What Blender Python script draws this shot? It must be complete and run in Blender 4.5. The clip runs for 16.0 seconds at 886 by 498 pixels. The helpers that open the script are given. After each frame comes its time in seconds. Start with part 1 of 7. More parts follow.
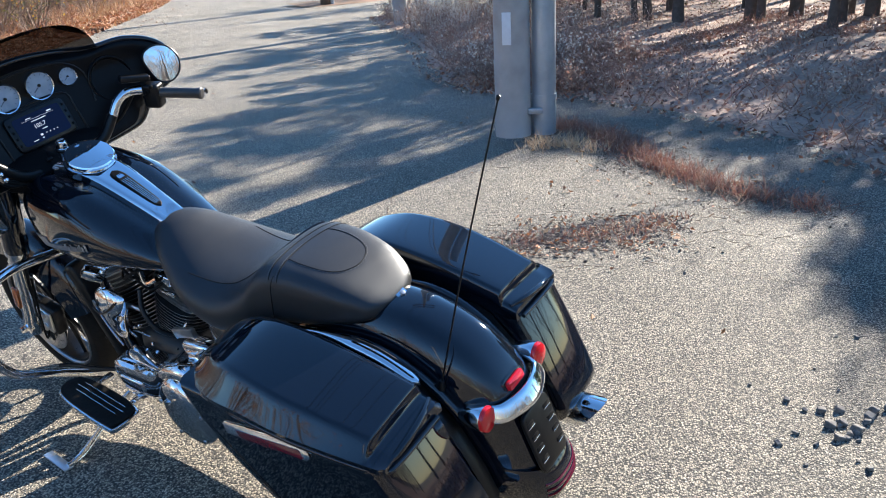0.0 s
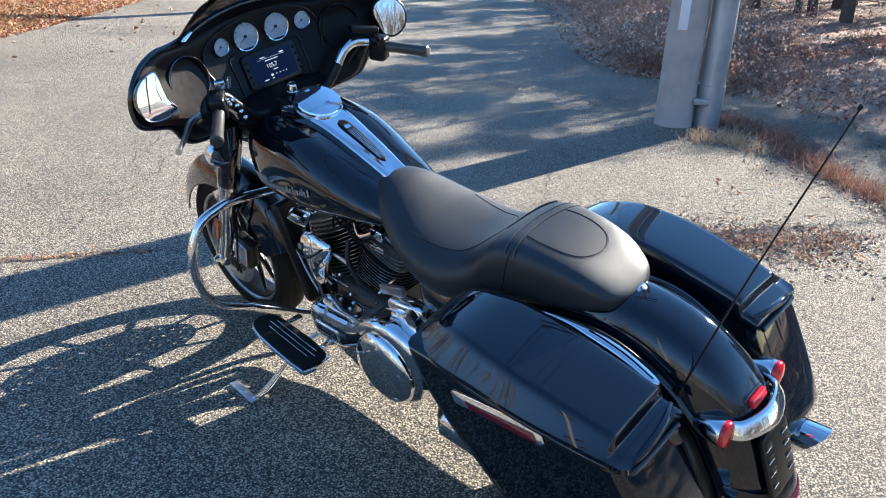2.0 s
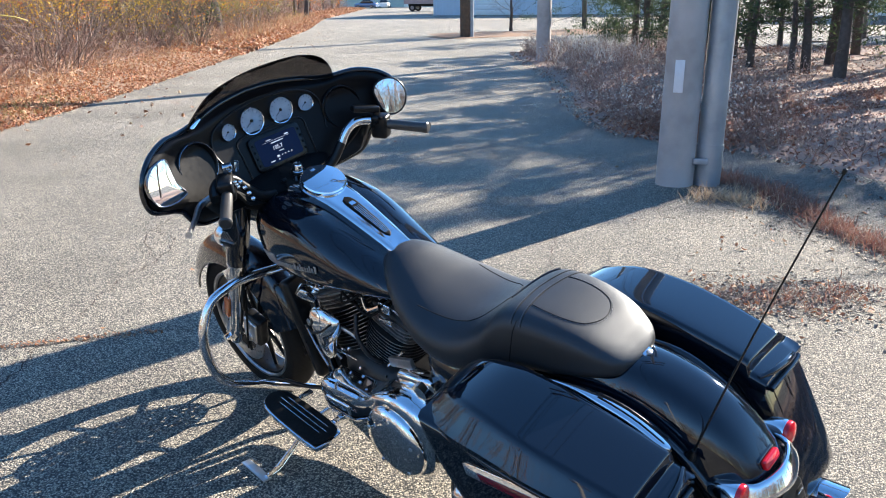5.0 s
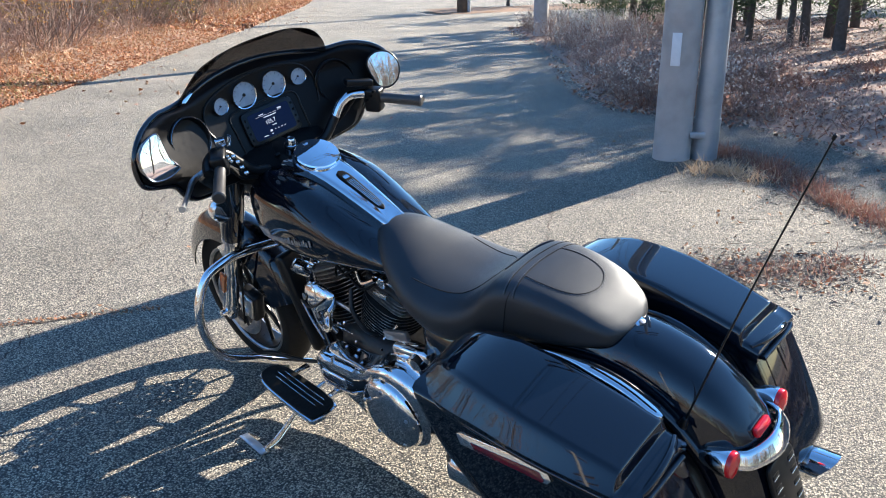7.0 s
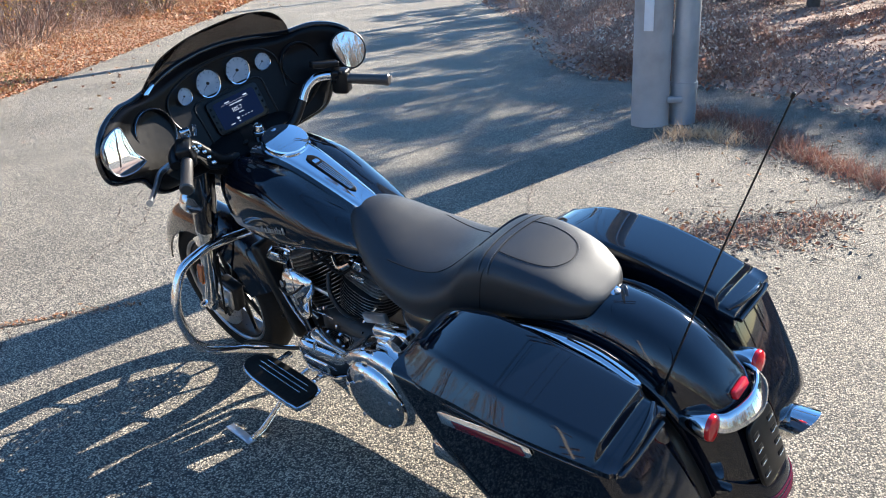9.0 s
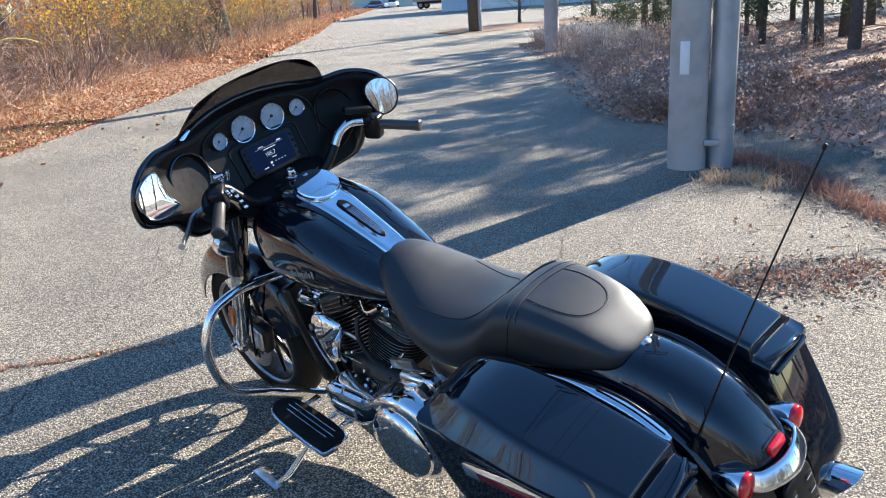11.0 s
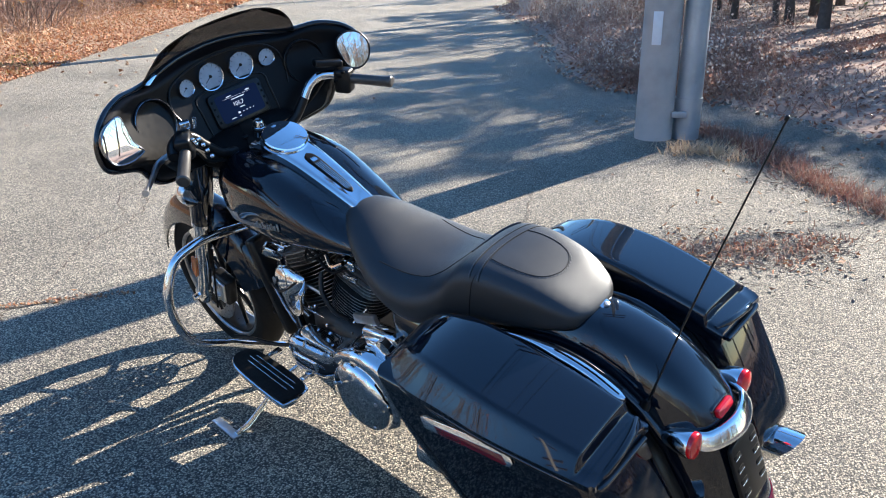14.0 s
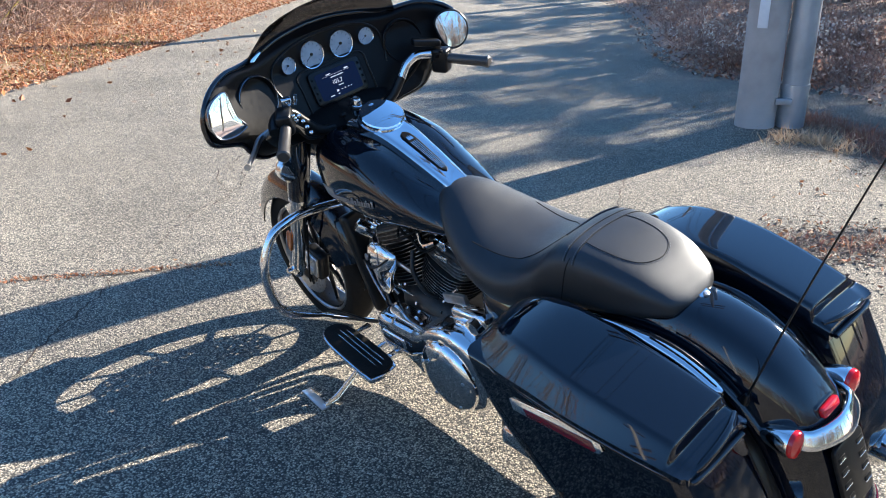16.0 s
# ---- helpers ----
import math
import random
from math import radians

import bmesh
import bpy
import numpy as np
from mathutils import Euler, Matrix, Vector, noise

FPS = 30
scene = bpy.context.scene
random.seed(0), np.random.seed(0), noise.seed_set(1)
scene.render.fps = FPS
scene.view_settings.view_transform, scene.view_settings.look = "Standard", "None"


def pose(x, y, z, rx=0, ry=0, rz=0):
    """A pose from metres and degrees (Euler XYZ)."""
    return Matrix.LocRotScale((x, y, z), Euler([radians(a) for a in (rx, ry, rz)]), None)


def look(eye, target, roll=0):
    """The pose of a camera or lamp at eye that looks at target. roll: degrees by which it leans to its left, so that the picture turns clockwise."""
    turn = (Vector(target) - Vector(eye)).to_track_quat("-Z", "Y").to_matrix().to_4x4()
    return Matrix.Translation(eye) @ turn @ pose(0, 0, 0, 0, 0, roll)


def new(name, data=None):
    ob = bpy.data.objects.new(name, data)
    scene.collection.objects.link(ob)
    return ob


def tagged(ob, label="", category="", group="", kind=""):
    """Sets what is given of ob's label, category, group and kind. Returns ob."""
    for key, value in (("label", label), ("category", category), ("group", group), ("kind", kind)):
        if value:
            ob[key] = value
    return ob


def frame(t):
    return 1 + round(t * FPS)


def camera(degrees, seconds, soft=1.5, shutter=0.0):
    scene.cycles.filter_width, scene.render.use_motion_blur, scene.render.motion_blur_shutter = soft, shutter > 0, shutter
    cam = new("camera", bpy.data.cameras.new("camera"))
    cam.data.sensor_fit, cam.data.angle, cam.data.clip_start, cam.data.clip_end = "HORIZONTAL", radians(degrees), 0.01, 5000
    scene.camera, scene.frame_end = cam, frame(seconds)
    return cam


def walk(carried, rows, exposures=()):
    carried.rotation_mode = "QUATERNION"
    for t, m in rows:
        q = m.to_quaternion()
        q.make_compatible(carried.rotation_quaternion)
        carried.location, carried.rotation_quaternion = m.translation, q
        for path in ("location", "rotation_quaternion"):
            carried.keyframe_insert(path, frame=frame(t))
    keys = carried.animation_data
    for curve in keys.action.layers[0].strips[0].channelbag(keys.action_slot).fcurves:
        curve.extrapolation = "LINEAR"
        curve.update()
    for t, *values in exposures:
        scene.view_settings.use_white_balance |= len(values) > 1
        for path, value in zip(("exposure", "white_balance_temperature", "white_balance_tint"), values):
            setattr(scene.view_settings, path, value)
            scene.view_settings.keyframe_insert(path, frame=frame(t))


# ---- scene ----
cam = camera(59.8, 16.0, soft=1.05)
PATH = [
    (0, (0.205, 0.167, 1.506), (0.059, 2.032, 0.799), -3.8),
    (0.5, (0.058, 0.173, 1.535), (-0.207, 2.031, 0.844), -3.3),
    (1, (-0.148, 0.171, 1.522), (-0.424, 2.031, 0.839), 0.0),
    (1.5, (-0.18, 0.183, 1.518), (-0.494, 2.012, 0.772), 2.5),
    (2, (-0.163, 0.178, 1.525), (-0.547, 1.98, 0.746), 1.6),
    (2.5, (-0.163, 0.186, 1.531), (-0.582, 1.999, 0.798), 0.9),
    (3, (-0.161, 0.165, 1.533), (-0.619, 1.974, 0.815), 0.9),
    (3.5, (-0.155, 0.148, 1.565), (-0.631, 1.962, 0.869), 0.2),
    (4, (-0.156, 0.16, 1.562), (-0.602, 2.002, 0.921), 0.0),
    (6.5, (-0.13, 0.144, 1.541), (-0.549, 2.001, 0.928), -1.3),
    (7, (-0.132, 0.152, 1.539), (-0.547, 1.989, 0.865), -1.3),
    (7.5, (-0.131, 0.154, 1.535), (-0.542, 1.967, 0.797), -2.1),
    (8, (-0.129, 0.144, 1.517), (-0.508, 1.936, 0.713), -2.8),
    (8.5, (-0.112, 0.131, 1.541), (-0.483, 1.927, 0.744), -3.9),
    (9, (-0.094, 0.175, 1.535), (-0.479, 1.997, 0.806), -4.2),
    (9.5, (-0.096, 0.201, 1.545), (-0.532, 2.027, 0.854), -4.8),
    (10, (-0.089, 0.215, 1.543), (-0.554, 2.044, 0.879), -5.1),
    (12.5, (-0.069, 0.163, 1.551), (-0.551, 2.007, 0.944), -3.8),
    (13, (-0.07, 0.182, 1.548), (-0.494, 2.029, 0.909), -2.8),
    (13.5, (-0.077, 0.186, 1.541), (-0.465, 2.028, 0.866), -1.6),
    (14, (-0.075, 0.179, 1.539), (-0.46, 2.004, 0.817), -1.4),
    (14.5, (-0.074, 0.186, 1.534), (-0.478, 1.996, 0.785), -1.4),
    (15, (-0.062, 0.181, 1.537), (-0.525, 1.983, 0.803), -1.9),
    (15.5, (-0.08, 0.184, 1.531), (-0.628, 1.963, 0.797), -2.2),
    (16, (-0.102, 0.177, 1.528), (-0.693, 1.933, 0.773), -1.8),
]
walk(cam, [(t, look(eye, target, roll)) for t, eye, target, roll in PATH], [(0.0, 1.76), (1.0, 1.82), (3.5, 1.90), (8.0, 1.82), (12.5, 1.85), (16.0, 1.87)])

# ---- light ----
SUN_AZ, SUN_EL = 54.0, 26.0          # degrees from +x towards +y, and above the ground
world = bpy.data.worlds.new("world")
world.use_nodes = True
scene.world = world
wn = world.node_tree
sky = wn.nodes.new("ShaderNodeTexSky")
sky.sky_type = "NISHITA"
sky.sun_disc = False
sky.sun_elevation = radians(SUN_EL)
sky.sun_rotation = radians(90.0 - SUN_AZ)
sky.air_density, sky.dust_density, sky.ozone_density = 1.0, 0.0, 3.4
deep = wn.nodes.new("ShaderNodeHueSaturation")
deep.inputs["Saturation"].default_value = 1.15
wn.links.new(sky.outputs[0], deep.inputs["Color"])
wn.links.new(deep.outputs[0], wn.nodes["Background"].inputs[0])
wn.nodes["Background"].inputs[1].default_value = 0.100
to_sun = Vector((math.cos(radians(SUN_AZ)) * math.cos(radians(SUN_EL)), math.sin(radians(SUN_AZ)) * math.cos(radians(SUN_EL)), math.sin(radians(SUN_EL))))
sun = new("sun", bpy.data.lights.new("sun", "SUN"))
sun.data.energy, sun.data.angle, sun.data.color = 5.0, radians(0.5), (1.0, 0.91, 0.787)
sun.matrix_world = look((0, 0, 30), Vector((0, 0, 30)) - to_sun)


# ---- materials ----
def material(name, base, rough=0.5, metal=0.0, coat=0.0, spec=0.5, noise_scale=0.0, noise_mix=0.0, second=None, bump=0.0, bump_scale=0.0, rough_var=0.0, big=None, big_scale=0.6, transmission=0.0, per=0.0):
    """Principled surface; grain at noise_scale, larger blotches at big_scale, per-object or per-island change."""
    m = bpy.data.materials.new(name)
    m.use_nodes = True
    nt = m.node_tree
    b = nt.nodes["Principled BSDF"]
    b.inputs["Base Color"].default_value = (*base, 1)
    b.inputs["Roughness"].default_value = rough
    b.inputs["Metallic"].default_value = metal
    b.inputs["Coat Weight"].default_value = coat
    b.inputs["Coat Roughness"].default_value = 0.03
    b.inputs["Specular IOR Level"].default_value = spec
    b.inputs["Transmission Weight"].default_value = transmission
    tc = nt.nodes.new("ShaderNodeTexCoord")
    colour = None

    def tex(scale, detail=4.0):
        n = nt.nodes.new("ShaderNodeTexNoise")
        n.inputs["Scale"].default_value = scale
        n.inputs["Detail"].default_value = detail
        nt.links.new(tc.outputs["Object"], n.inputs["Vector"])
        return n

    if noise_scale:
        n = tex(noise_scale)
        mix = nt.nodes.new("ShaderNodeMix")
        mix.data_type = "RGBA"
        ramp = nt.nodes.new("ShaderNodeMapRange")
        ramp.inputs["From Min"].default_value, ramp.inputs["From Max"].default_value = 0.35, 0.65
        ramp.inputs["To Max"].default_value = noise_mix
        nt.links.new(n.outputs["Fac"], ramp.inputs["Value"])
        nt.links.new(ramp.outputs[0], mix.inputs["Factor"])
        mix.inputs["A"].default_value = (*base, 1)
        mix.inputs["B"].default_value = (*(second or base), 1)
        colour = mix.outputs["Result"]
        if rough_var:
            rr = nt.nodes.new("ShaderNodeMapRange")
            rr.inputs["To Min"].default_value, rr.inputs["To Max"].default_value = max(0.0, rough - rough_var), rough + rough_var
            nt.links.new(n.outputs["Fac"], rr.inputs["Value"])
            nt.links.new(rr.outputs[0], b.inputs["Roughness"])
    if big:
        n2 = tex(big_scale, 3.0)
        mix2 = nt.nodes.new("ShaderNodeMix")
        mix2.data_type = "RGBA"
        r2 = nt.nodes.new("ShaderNodeMapRange")
        r2.inputs["From Min"].default_value, r2.inputs["From Max"].default_value = 0.42, 0.62
        r2.inputs["To Max"].default_value = 0.7
        nt.links.new(n2.outputs["Fac"], r2.inputs["Value"])
        nt.links.new(r2.outputs[0], mix2.inputs["Factor"])
        if colour:
            nt.links.new(colour, mix2.inputs["A"])
        else:
            mix2.inputs["A"].default_value = (*base, 1)
        mix2.inputs["B"].default_value = (*big, 1)
        colour = mix2.outputs["Result"]
    if per:
        gi = nt.nodes.new("ShaderNodeNewGeometry")
        mr = nt.nodes.new("ShaderNodeMapRange")
        mr.inputs["To Min"].default_value, mr.inputs["To Max"].default_value = 1 - per, 1 + per
        nt.links.new(gi.outputs["Random Per Island"], mr.inputs["Value"])
        hs = nt.nodes.new("ShaderNodeHueSaturation")
        nt.links.new(mr.outputs[0], hs.inputs["Value"])
        if colour:
            nt.links.new(colour, hs.inputs["Color"])
        else:
            hs.inputs["Color"].default_value = (*base, 1)
        colour = hs.outputs[0]
    if colour:
        nt.links.new(colour, b.inputs["Base Color"])
    if bump:
        nb = tex(bump_scale, 5.0)
        bp = nt.nodes.new("ShaderNodeBump")
        bp.inputs["Strength"].default_value = bump
        bp.inputs["Distance"].default_value = 0.002
        nt.links.new(nb.outputs["Fac"], bp.inputs["Height"])
        nt.links.new(bp.outputs[0], b.inputs["Normal"])
    return m


def islands(name, colours, rough=0.7, trans=0.0):
    """Scattered bits: each island takes one of several colours; thin leaves let some light through."""
    m = bpy.data.materials.new(name)
    m.use_nodes = True
    nt = m.node_tree
    b = nt.nodes["Principled BSDF"]
    b.inputs["Roughness"].default_value = rough
    b.inputs["Specular IOR Level"].default_value = 0.3
    g = nt.nodes.new("ShaderNodeNewGeometry")
    r = nt.nodes.new("ShaderNodeValToRGB")
    while len(r.color_ramp.elements) < len(colours):
        r.color_ramp.elements.new(0.5)
    for i, c in enumerate(colours):
        r.color_ramp.elements[i].position = i / max(1, len(colours) - 1)
        r.color_ramp.elements[i].color = (*c, 1)
    nt.links.new(g.outputs["Random Per Island"], r.inputs[0])
    nt.links.new(r.outputs[0], b.inputs["Base Color"])
    if trans:
        t = nt.nodes.new("ShaderNodeBsdfTranslucent")
        nt.links.new(r.outputs[0], t.inputs[0])
        mx = nt.nodes.new("ShaderNodeMixShader")
        mx.inputs[0].default_value = trans
        nt.links.new(b.outputs[0], mx.inputs[1])
        nt.links.new(t.outputs[0], mx.inputs[2])
        nt.links.new(mx.outputs[0], nt.nodes["Material Output"].inputs["Surface"])
    return m


def asphalt_material():
    """Old road: exposed stones about a centimetre across in grey binder, with worn pale and dark areas."""
    m = bpy.data.materials.new("old_asphalt")
    m.use_nodes = True
    nt = m.node_tree
    N, L = nt.nodes.new, nt.links.new
    b = nt.nodes["Principled BSDF"]
    b.inputs["Roughness"].default_value = 0.72
    b.inputs["Specular IOR Level"].default_value = 0.3
    tc = N("ShaderNodeTexCoord")
    v = N("ShaderNodeTexVoronoi")
    v.inputs["Scale"].default_value = 150.0
    L(tc.outputs["Object"], v.inputs["Vector"])
    v2 = N("ShaderNodeTexVoronoi")
    v2.inputs["Scale"].default_value = 420.0
    L(tc.outputs["Object"], v2.inputs["Vector"])
    STONES = ((0.0, (0.085, 0.081, 0.073)), (0.3, (0.23, 0.208, 0.172)), (0.65, (0.40, 0.354, 0.277)), (1.0, (0.64, 0.565, 0.44)))
    stones = N("ShaderNodeValToRGB")
    for i, (p, c) in enumerate(STONES):
        if i > 1:
            stones.color_ramp.elements.new(p)
    for e, (p, c) in zip(stones.color_ramp.elements, STONES):
        e.position, e.color = p, (*c, 1)
    sep = N("ShaderNodeSeparateColor")
    L(v.outputs["Color"], sep.inputs[0])
    L(sep.outputs[0], stones.inputs[0])
    binder = N("ShaderNodeMix")
    binder.data_type = "RGBA"
    edge = N("ShaderNodeMapRange")
    edge.inputs["From Min"].default_value, edge.inputs["From Max"].default_value = 0.38, 0.66
    L(v.outputs["Distance"], edge.inputs["Value"])
    L(edge.outputs[0], binder.inputs["Factor"])
    L(stones.outputs[0], binder.inputs["A"])
    binder.inputs["B"].default_value = (0.048, 0.047, 0.044, 1)
    big = N("ShaderNodeTexNoise")
    big.inputs["Scale"].default_value, big.inputs["Detail"].default_value = 0.55, 6.0
    L(tc.outputs["Object"], big.inputs["Vector"])
    tone = N("ShaderNodeMapRange")
    tone.inputs["From Min"].default_value, tone.inputs["From Max"].default_value = 0.3, 0.7
    tone.inputs["To Min"].default_value, tone.inputs["To Max"].default_value = 0.78, 1.28
    L(big.outputs["Fac"], tone.inputs["Value"])
    mid = N("ShaderNodeTexNoise")
    mid.inputs["Scale"].default_value, mid.inputs["Detail"].default_value = 7.0, 4.0
    L(tc.outputs["Object"], mid.inputs["Vector"])
    tone2 = N("ShaderNodeMapRange")
    tone2.inputs["To Min"].default_value, tone2.inputs["To Max"].default_value = 0.75, 1.25
    L(mid.outputs["Fac"], tone2.inputs["Value"])
    mul = N("ShaderNodeMath")
    mul.operation = "MULTIPLY"
    L(tone.outputs[0], mul.inputs[0])
    L(tone2.outputs[0], mul.inputs[1])
    hs = N("ShaderNodeHueSaturation")
    L(binder.outputs["Result"], hs.inputs["Color"])
    # tone is scaled across x with some noise: paler left, darker right
    sx = N("ShaderNodeSeparateXYZ")
    L(tc.outputs["Object"], sx.inputs[0])
    side_mix = N("ShaderNodeMath")
    side_mix.operation = "MULTIPLY_ADD"
    L(big.outputs["Fac"], side_mix.inputs[0])
    side_mix.inputs[1].default_value = 2.4
    L(sx.outputs["X"], side_mix.inputs[2])
    worn = N("ShaderNodeMapRange")
    worn.inputs["From Min"].default_value, worn.inputs["From Max"].default_value = -1.2, 2.6
    worn.inputs["To Min"].default_value, worn.inputs["To Max"].default_value = 1.14, 0.80
    L(side_mix.outputs[0], worn.inputs["Value"])
    total = N("ShaderNodeMath")
    total.operation = "MULTIPLY"
    L(mul.outputs[0], total.inputs[0])
    L(worn.outputs[0], total.inputs[1])
    L(total.outputs[0], hs.inputs["Value"])
    L(hs.outputs[0], b.inputs["Base Color"])
    hsum = N("ShaderNodeMath")
    hsum.operation = "MULTIPLY_ADD"
    L(v.outputs["Distance"], hsum.inputs[0])
    hsum.inputs[1].default_value = -1.0
    L(sep.outputs[1], hsum.inputs[2])
    h2 = N("ShaderNodeMath")
    h2.operation = "MULTIPLY_ADD"
    L(v2.outputs["Distance"], h2.inputs[0])
    h2.inputs[1].default_value = -0.5
    L(hsum.outputs[0], h2.inputs[2])
    bp = N("ShaderNodeBump")
    bp.inputs["Strength"].default_value, bp.inputs["Distance"].default_value = 0.9, 0.0055
    L(h2.outputs[0], bp.inputs["Height"])
    L(bp.outputs[0], b.inputs["Normal"])
    return m


ASPHALT = asphalt_material()
PAINT = material("gloss_black_paint", (0.0028, 0.0044, 0.0090), 0.05, coat=1.0, spec=0.26, noise_scale=60, noise_mix=0.25, second=(0.0040, 0.0054, 0.0100), rough_var=0.02)
PAINT.node_tree.nodes["Principled BSDF"].inputs["Coat IOR"].default_value = 1.50
CHROME = material("chrome", (0.82, 0.83, 0.85), 0.045, 1.0, noise_scale=25, noise_mix=0.3, second=(0.72, 0.73, 0.75), rough_var=0.03)
STEEL = material("brushed_steel", (0.55, 0.55, 0.56), 0.32, 1.0, noise_scale=40, noise_mix=0.5, second=(0.3, 0.3, 0.31), rough_var=0.1)
ALLOY = material("cast_alloy", (0.32, 0.32, 0.33), 0.42, 0.9, noise_scale=30, noise_mix=0.6, second=(0.2, 0.2, 0.2), rough_var=0.1)
DARK_METAL = material("black_engine_coat", (0.008, 0.008, 0.009), 0.42, 0.0, spec=0.35, noise_scale=50, noise_mix=0.6, second=(0.018, 0.018, 0.018), rough_var=0.12)
FIN = material("machined_fin_edges", (0.42, 0.42, 0.43), 0.30, 1.0, noise_scale=60, noise_mix=0.5, second=(0.10, 0.10, 0.10))
DASH = material("smooth_black_dash", (0.004, 0.004, 0.005), 0.36, spec=0.16, noise_scale=60, noise_mix=0.5, second=(0.003, 0.003, 0.0036), rough_var=0.08)
GRILLE = material("speaker_cloth", (0.030, 0.025, 0.023), 0.75, spec=0.2, noise_scale=300, noise_mix=0.8, second=(0.055, 0.046, 0.040), bump=0.5, bump_scale=600)
BLUE_STEEL = material("dark_polished_lever", (0.30, 0.32, 0.36), 0.18, 1.0, noise_scale=30, noise_mix=0.4, second=(0.2, 0.21, 0.24), rough_var=0.08)
PLASTIC = material("textured_black_plastic", (0.005, 0.005, 0.0055), 0.5, spec=0.08, noise_scale=120, noise_mix=0.5, second=(0.009, 0.009, 0.0095), bump=0.12, bump_scale=900)
SATIN = material("satin_black_plastic", (0.006, 0.006, 0.0065), 0.3, spec=0.3, noise_scale=70, noise_mix=0.5, second=(0.011, 0.011, 0.011), rough_var=0.06)
RUBBER = material("black_rubber", (0.006, 0.006, 0.006), 0.62, spec=0.14, noise_scale=80, noise_mix=0.6, second=(0.013, 0.0125, 0.012), bump=0.2, bump_scale=300)
VINYL = material("black_seat_vinyl", (0.020, 0.020, 0.021), 0.47, spec=0.55, noise_scale=18, noise_mix=0.5, second=(0.026, 0.026, 0.027), bump=0.25, bump_scale=700, rough_var=0.05)
VINYL.node_tree.nodes["Principled BSDF"].inputs["Specular Tint"].default_value = (0.86, 0.93, 1.0, 1)
THREAD = material("seat_stitching", (0.16, 0.16, 0.165), 0.7)
RED = material("red_lens", (0.55, 0.004, 0.010), 0.10, coat=0.6, noise_scale=160, noise_mix=0.4, second=(0.70, 0.012, 0.020))
DARK_RED = material("dark_red_reflector", (0.10, 0.003, 0.010), 0.12, coat=1.0, noise_scale=300, noise_mix=0.5, second=(0.16, 0.006, 0.014))
AMBER = material("amber_reflector", (0.5, 0.12, 0.02), 0.15, coat=1.0, noise_scale=250, noise_mix=0.5, second=(0.35, 0.07, 0.015))
ZINC = material("bright_zinc_plate", (0.74, 0.76, 0.79), 0.34, 1.0, noise_scale=40, noise_mix=0.3, second=(0.62, 0.64, 0.68), rough_var=0.06)
MIRROR = material("mirror_glass", (0.9, 0.91, 0.92), 0.01, 1.0)
# blue in the dial colour imitates the sky's reflection on pale metal
GAUGE = material("pale_gauge_face", (0.36, 0.44, 0.53), 0.3, noise_scale=22, noise_mix=0.7, second=(0.22, 0.29, 0.38))
MARK = material("dark_gauge_print", (0.10, 0.13, 0.17), 0.5)


def smoked(name, tint, share):
    """Tinted acrylic: a share of the light goes straight through, darkened."""
    m = material(name, (0.012, 0.011, 0.010), 0.04, spec=0.5, noise_scale=30, noise_mix=0.3, second=(0.02, 0.018, 0.016))
    nt = m.node_tree
    t = nt.nodes.new("ShaderNodeBsdfTransparent")
    t.inputs[0].default_value = (*tint, 1)
    mx = nt.nodes.new("ShaderNodeMixShader")
    mx.inputs[0].default_value = share
    nt.links.new(nt.nodes["Principled BSDF"].outputs[0], mx.inputs[1])
    nt.links.new(t.outputs[0], mx.inputs[2])
    nt.links.new(mx.outputs[0], nt.nodes["Material Output"].inputs["Surface"])
    return m


SMOKE = smoked("smoked_windshield", (0.30, 0.29, 0.29), 0.86)
BADGE = material("brushed_badge", (0.5, 0.5, 0.51), 0.38, 0.8, noise_scale=60, noise_mix=0.4, second=(0.36, 0.36, 0.37))
# grip's base grey is lifted to imitate its lit satin sheen
GRIP = material("sheen_grip", (0.03, 0.028, 0.027), 0.4, spec=0.7, noise_scale=90, noise_mix=0.5, second=(0.045, 0.042, 0.04), rough_var=0.1)


def glow_material(name, base, colour, strength):
    m = material(name, base, 0.15, spec=0.06)
    b = m.node_tree.nodes["Principled BSDF"]
    b.inputs["Emission Color"].default_value = (*colour, 1)
    b.inputs["Emission Strength"].default_value = strength
    return m


SCREEN = glow_material("lit_radio_screen", (0.01, 0.015, 0.04), (0.02, 0.05, 0.18), 0.018)
SCREEN_TEXT = glow_material("lit_screen_text", (0.5, 0.5, 0.5), (0.8, 0.85, 1.0), 0.24)


# ---- mesh tools ----
def curve_points(pts, k=6, closed=False):
    """Points on a smooth line through pts (any dimension), k steps a span."""
    p = np.array(pts, float)
    n = len(p)
    out = []
    for i in range(n if closed else n - 1):
        a, b, c, d = (p[(i + j) % n] if closed else p[min(max(i + j, 0), n - 1)] for j in (-1, 0, 1, 2))
        for s in range(k):
            t = s / k
            out.append(0.5 * (2 * b + (c - a) * t + (2 * a - 5 * b + 4 * c - d) * t * t + (3 * b - a - 3 * c + d) * t ** 3))
    if not closed:
        out.append(p[-1])
    return np.array(out)


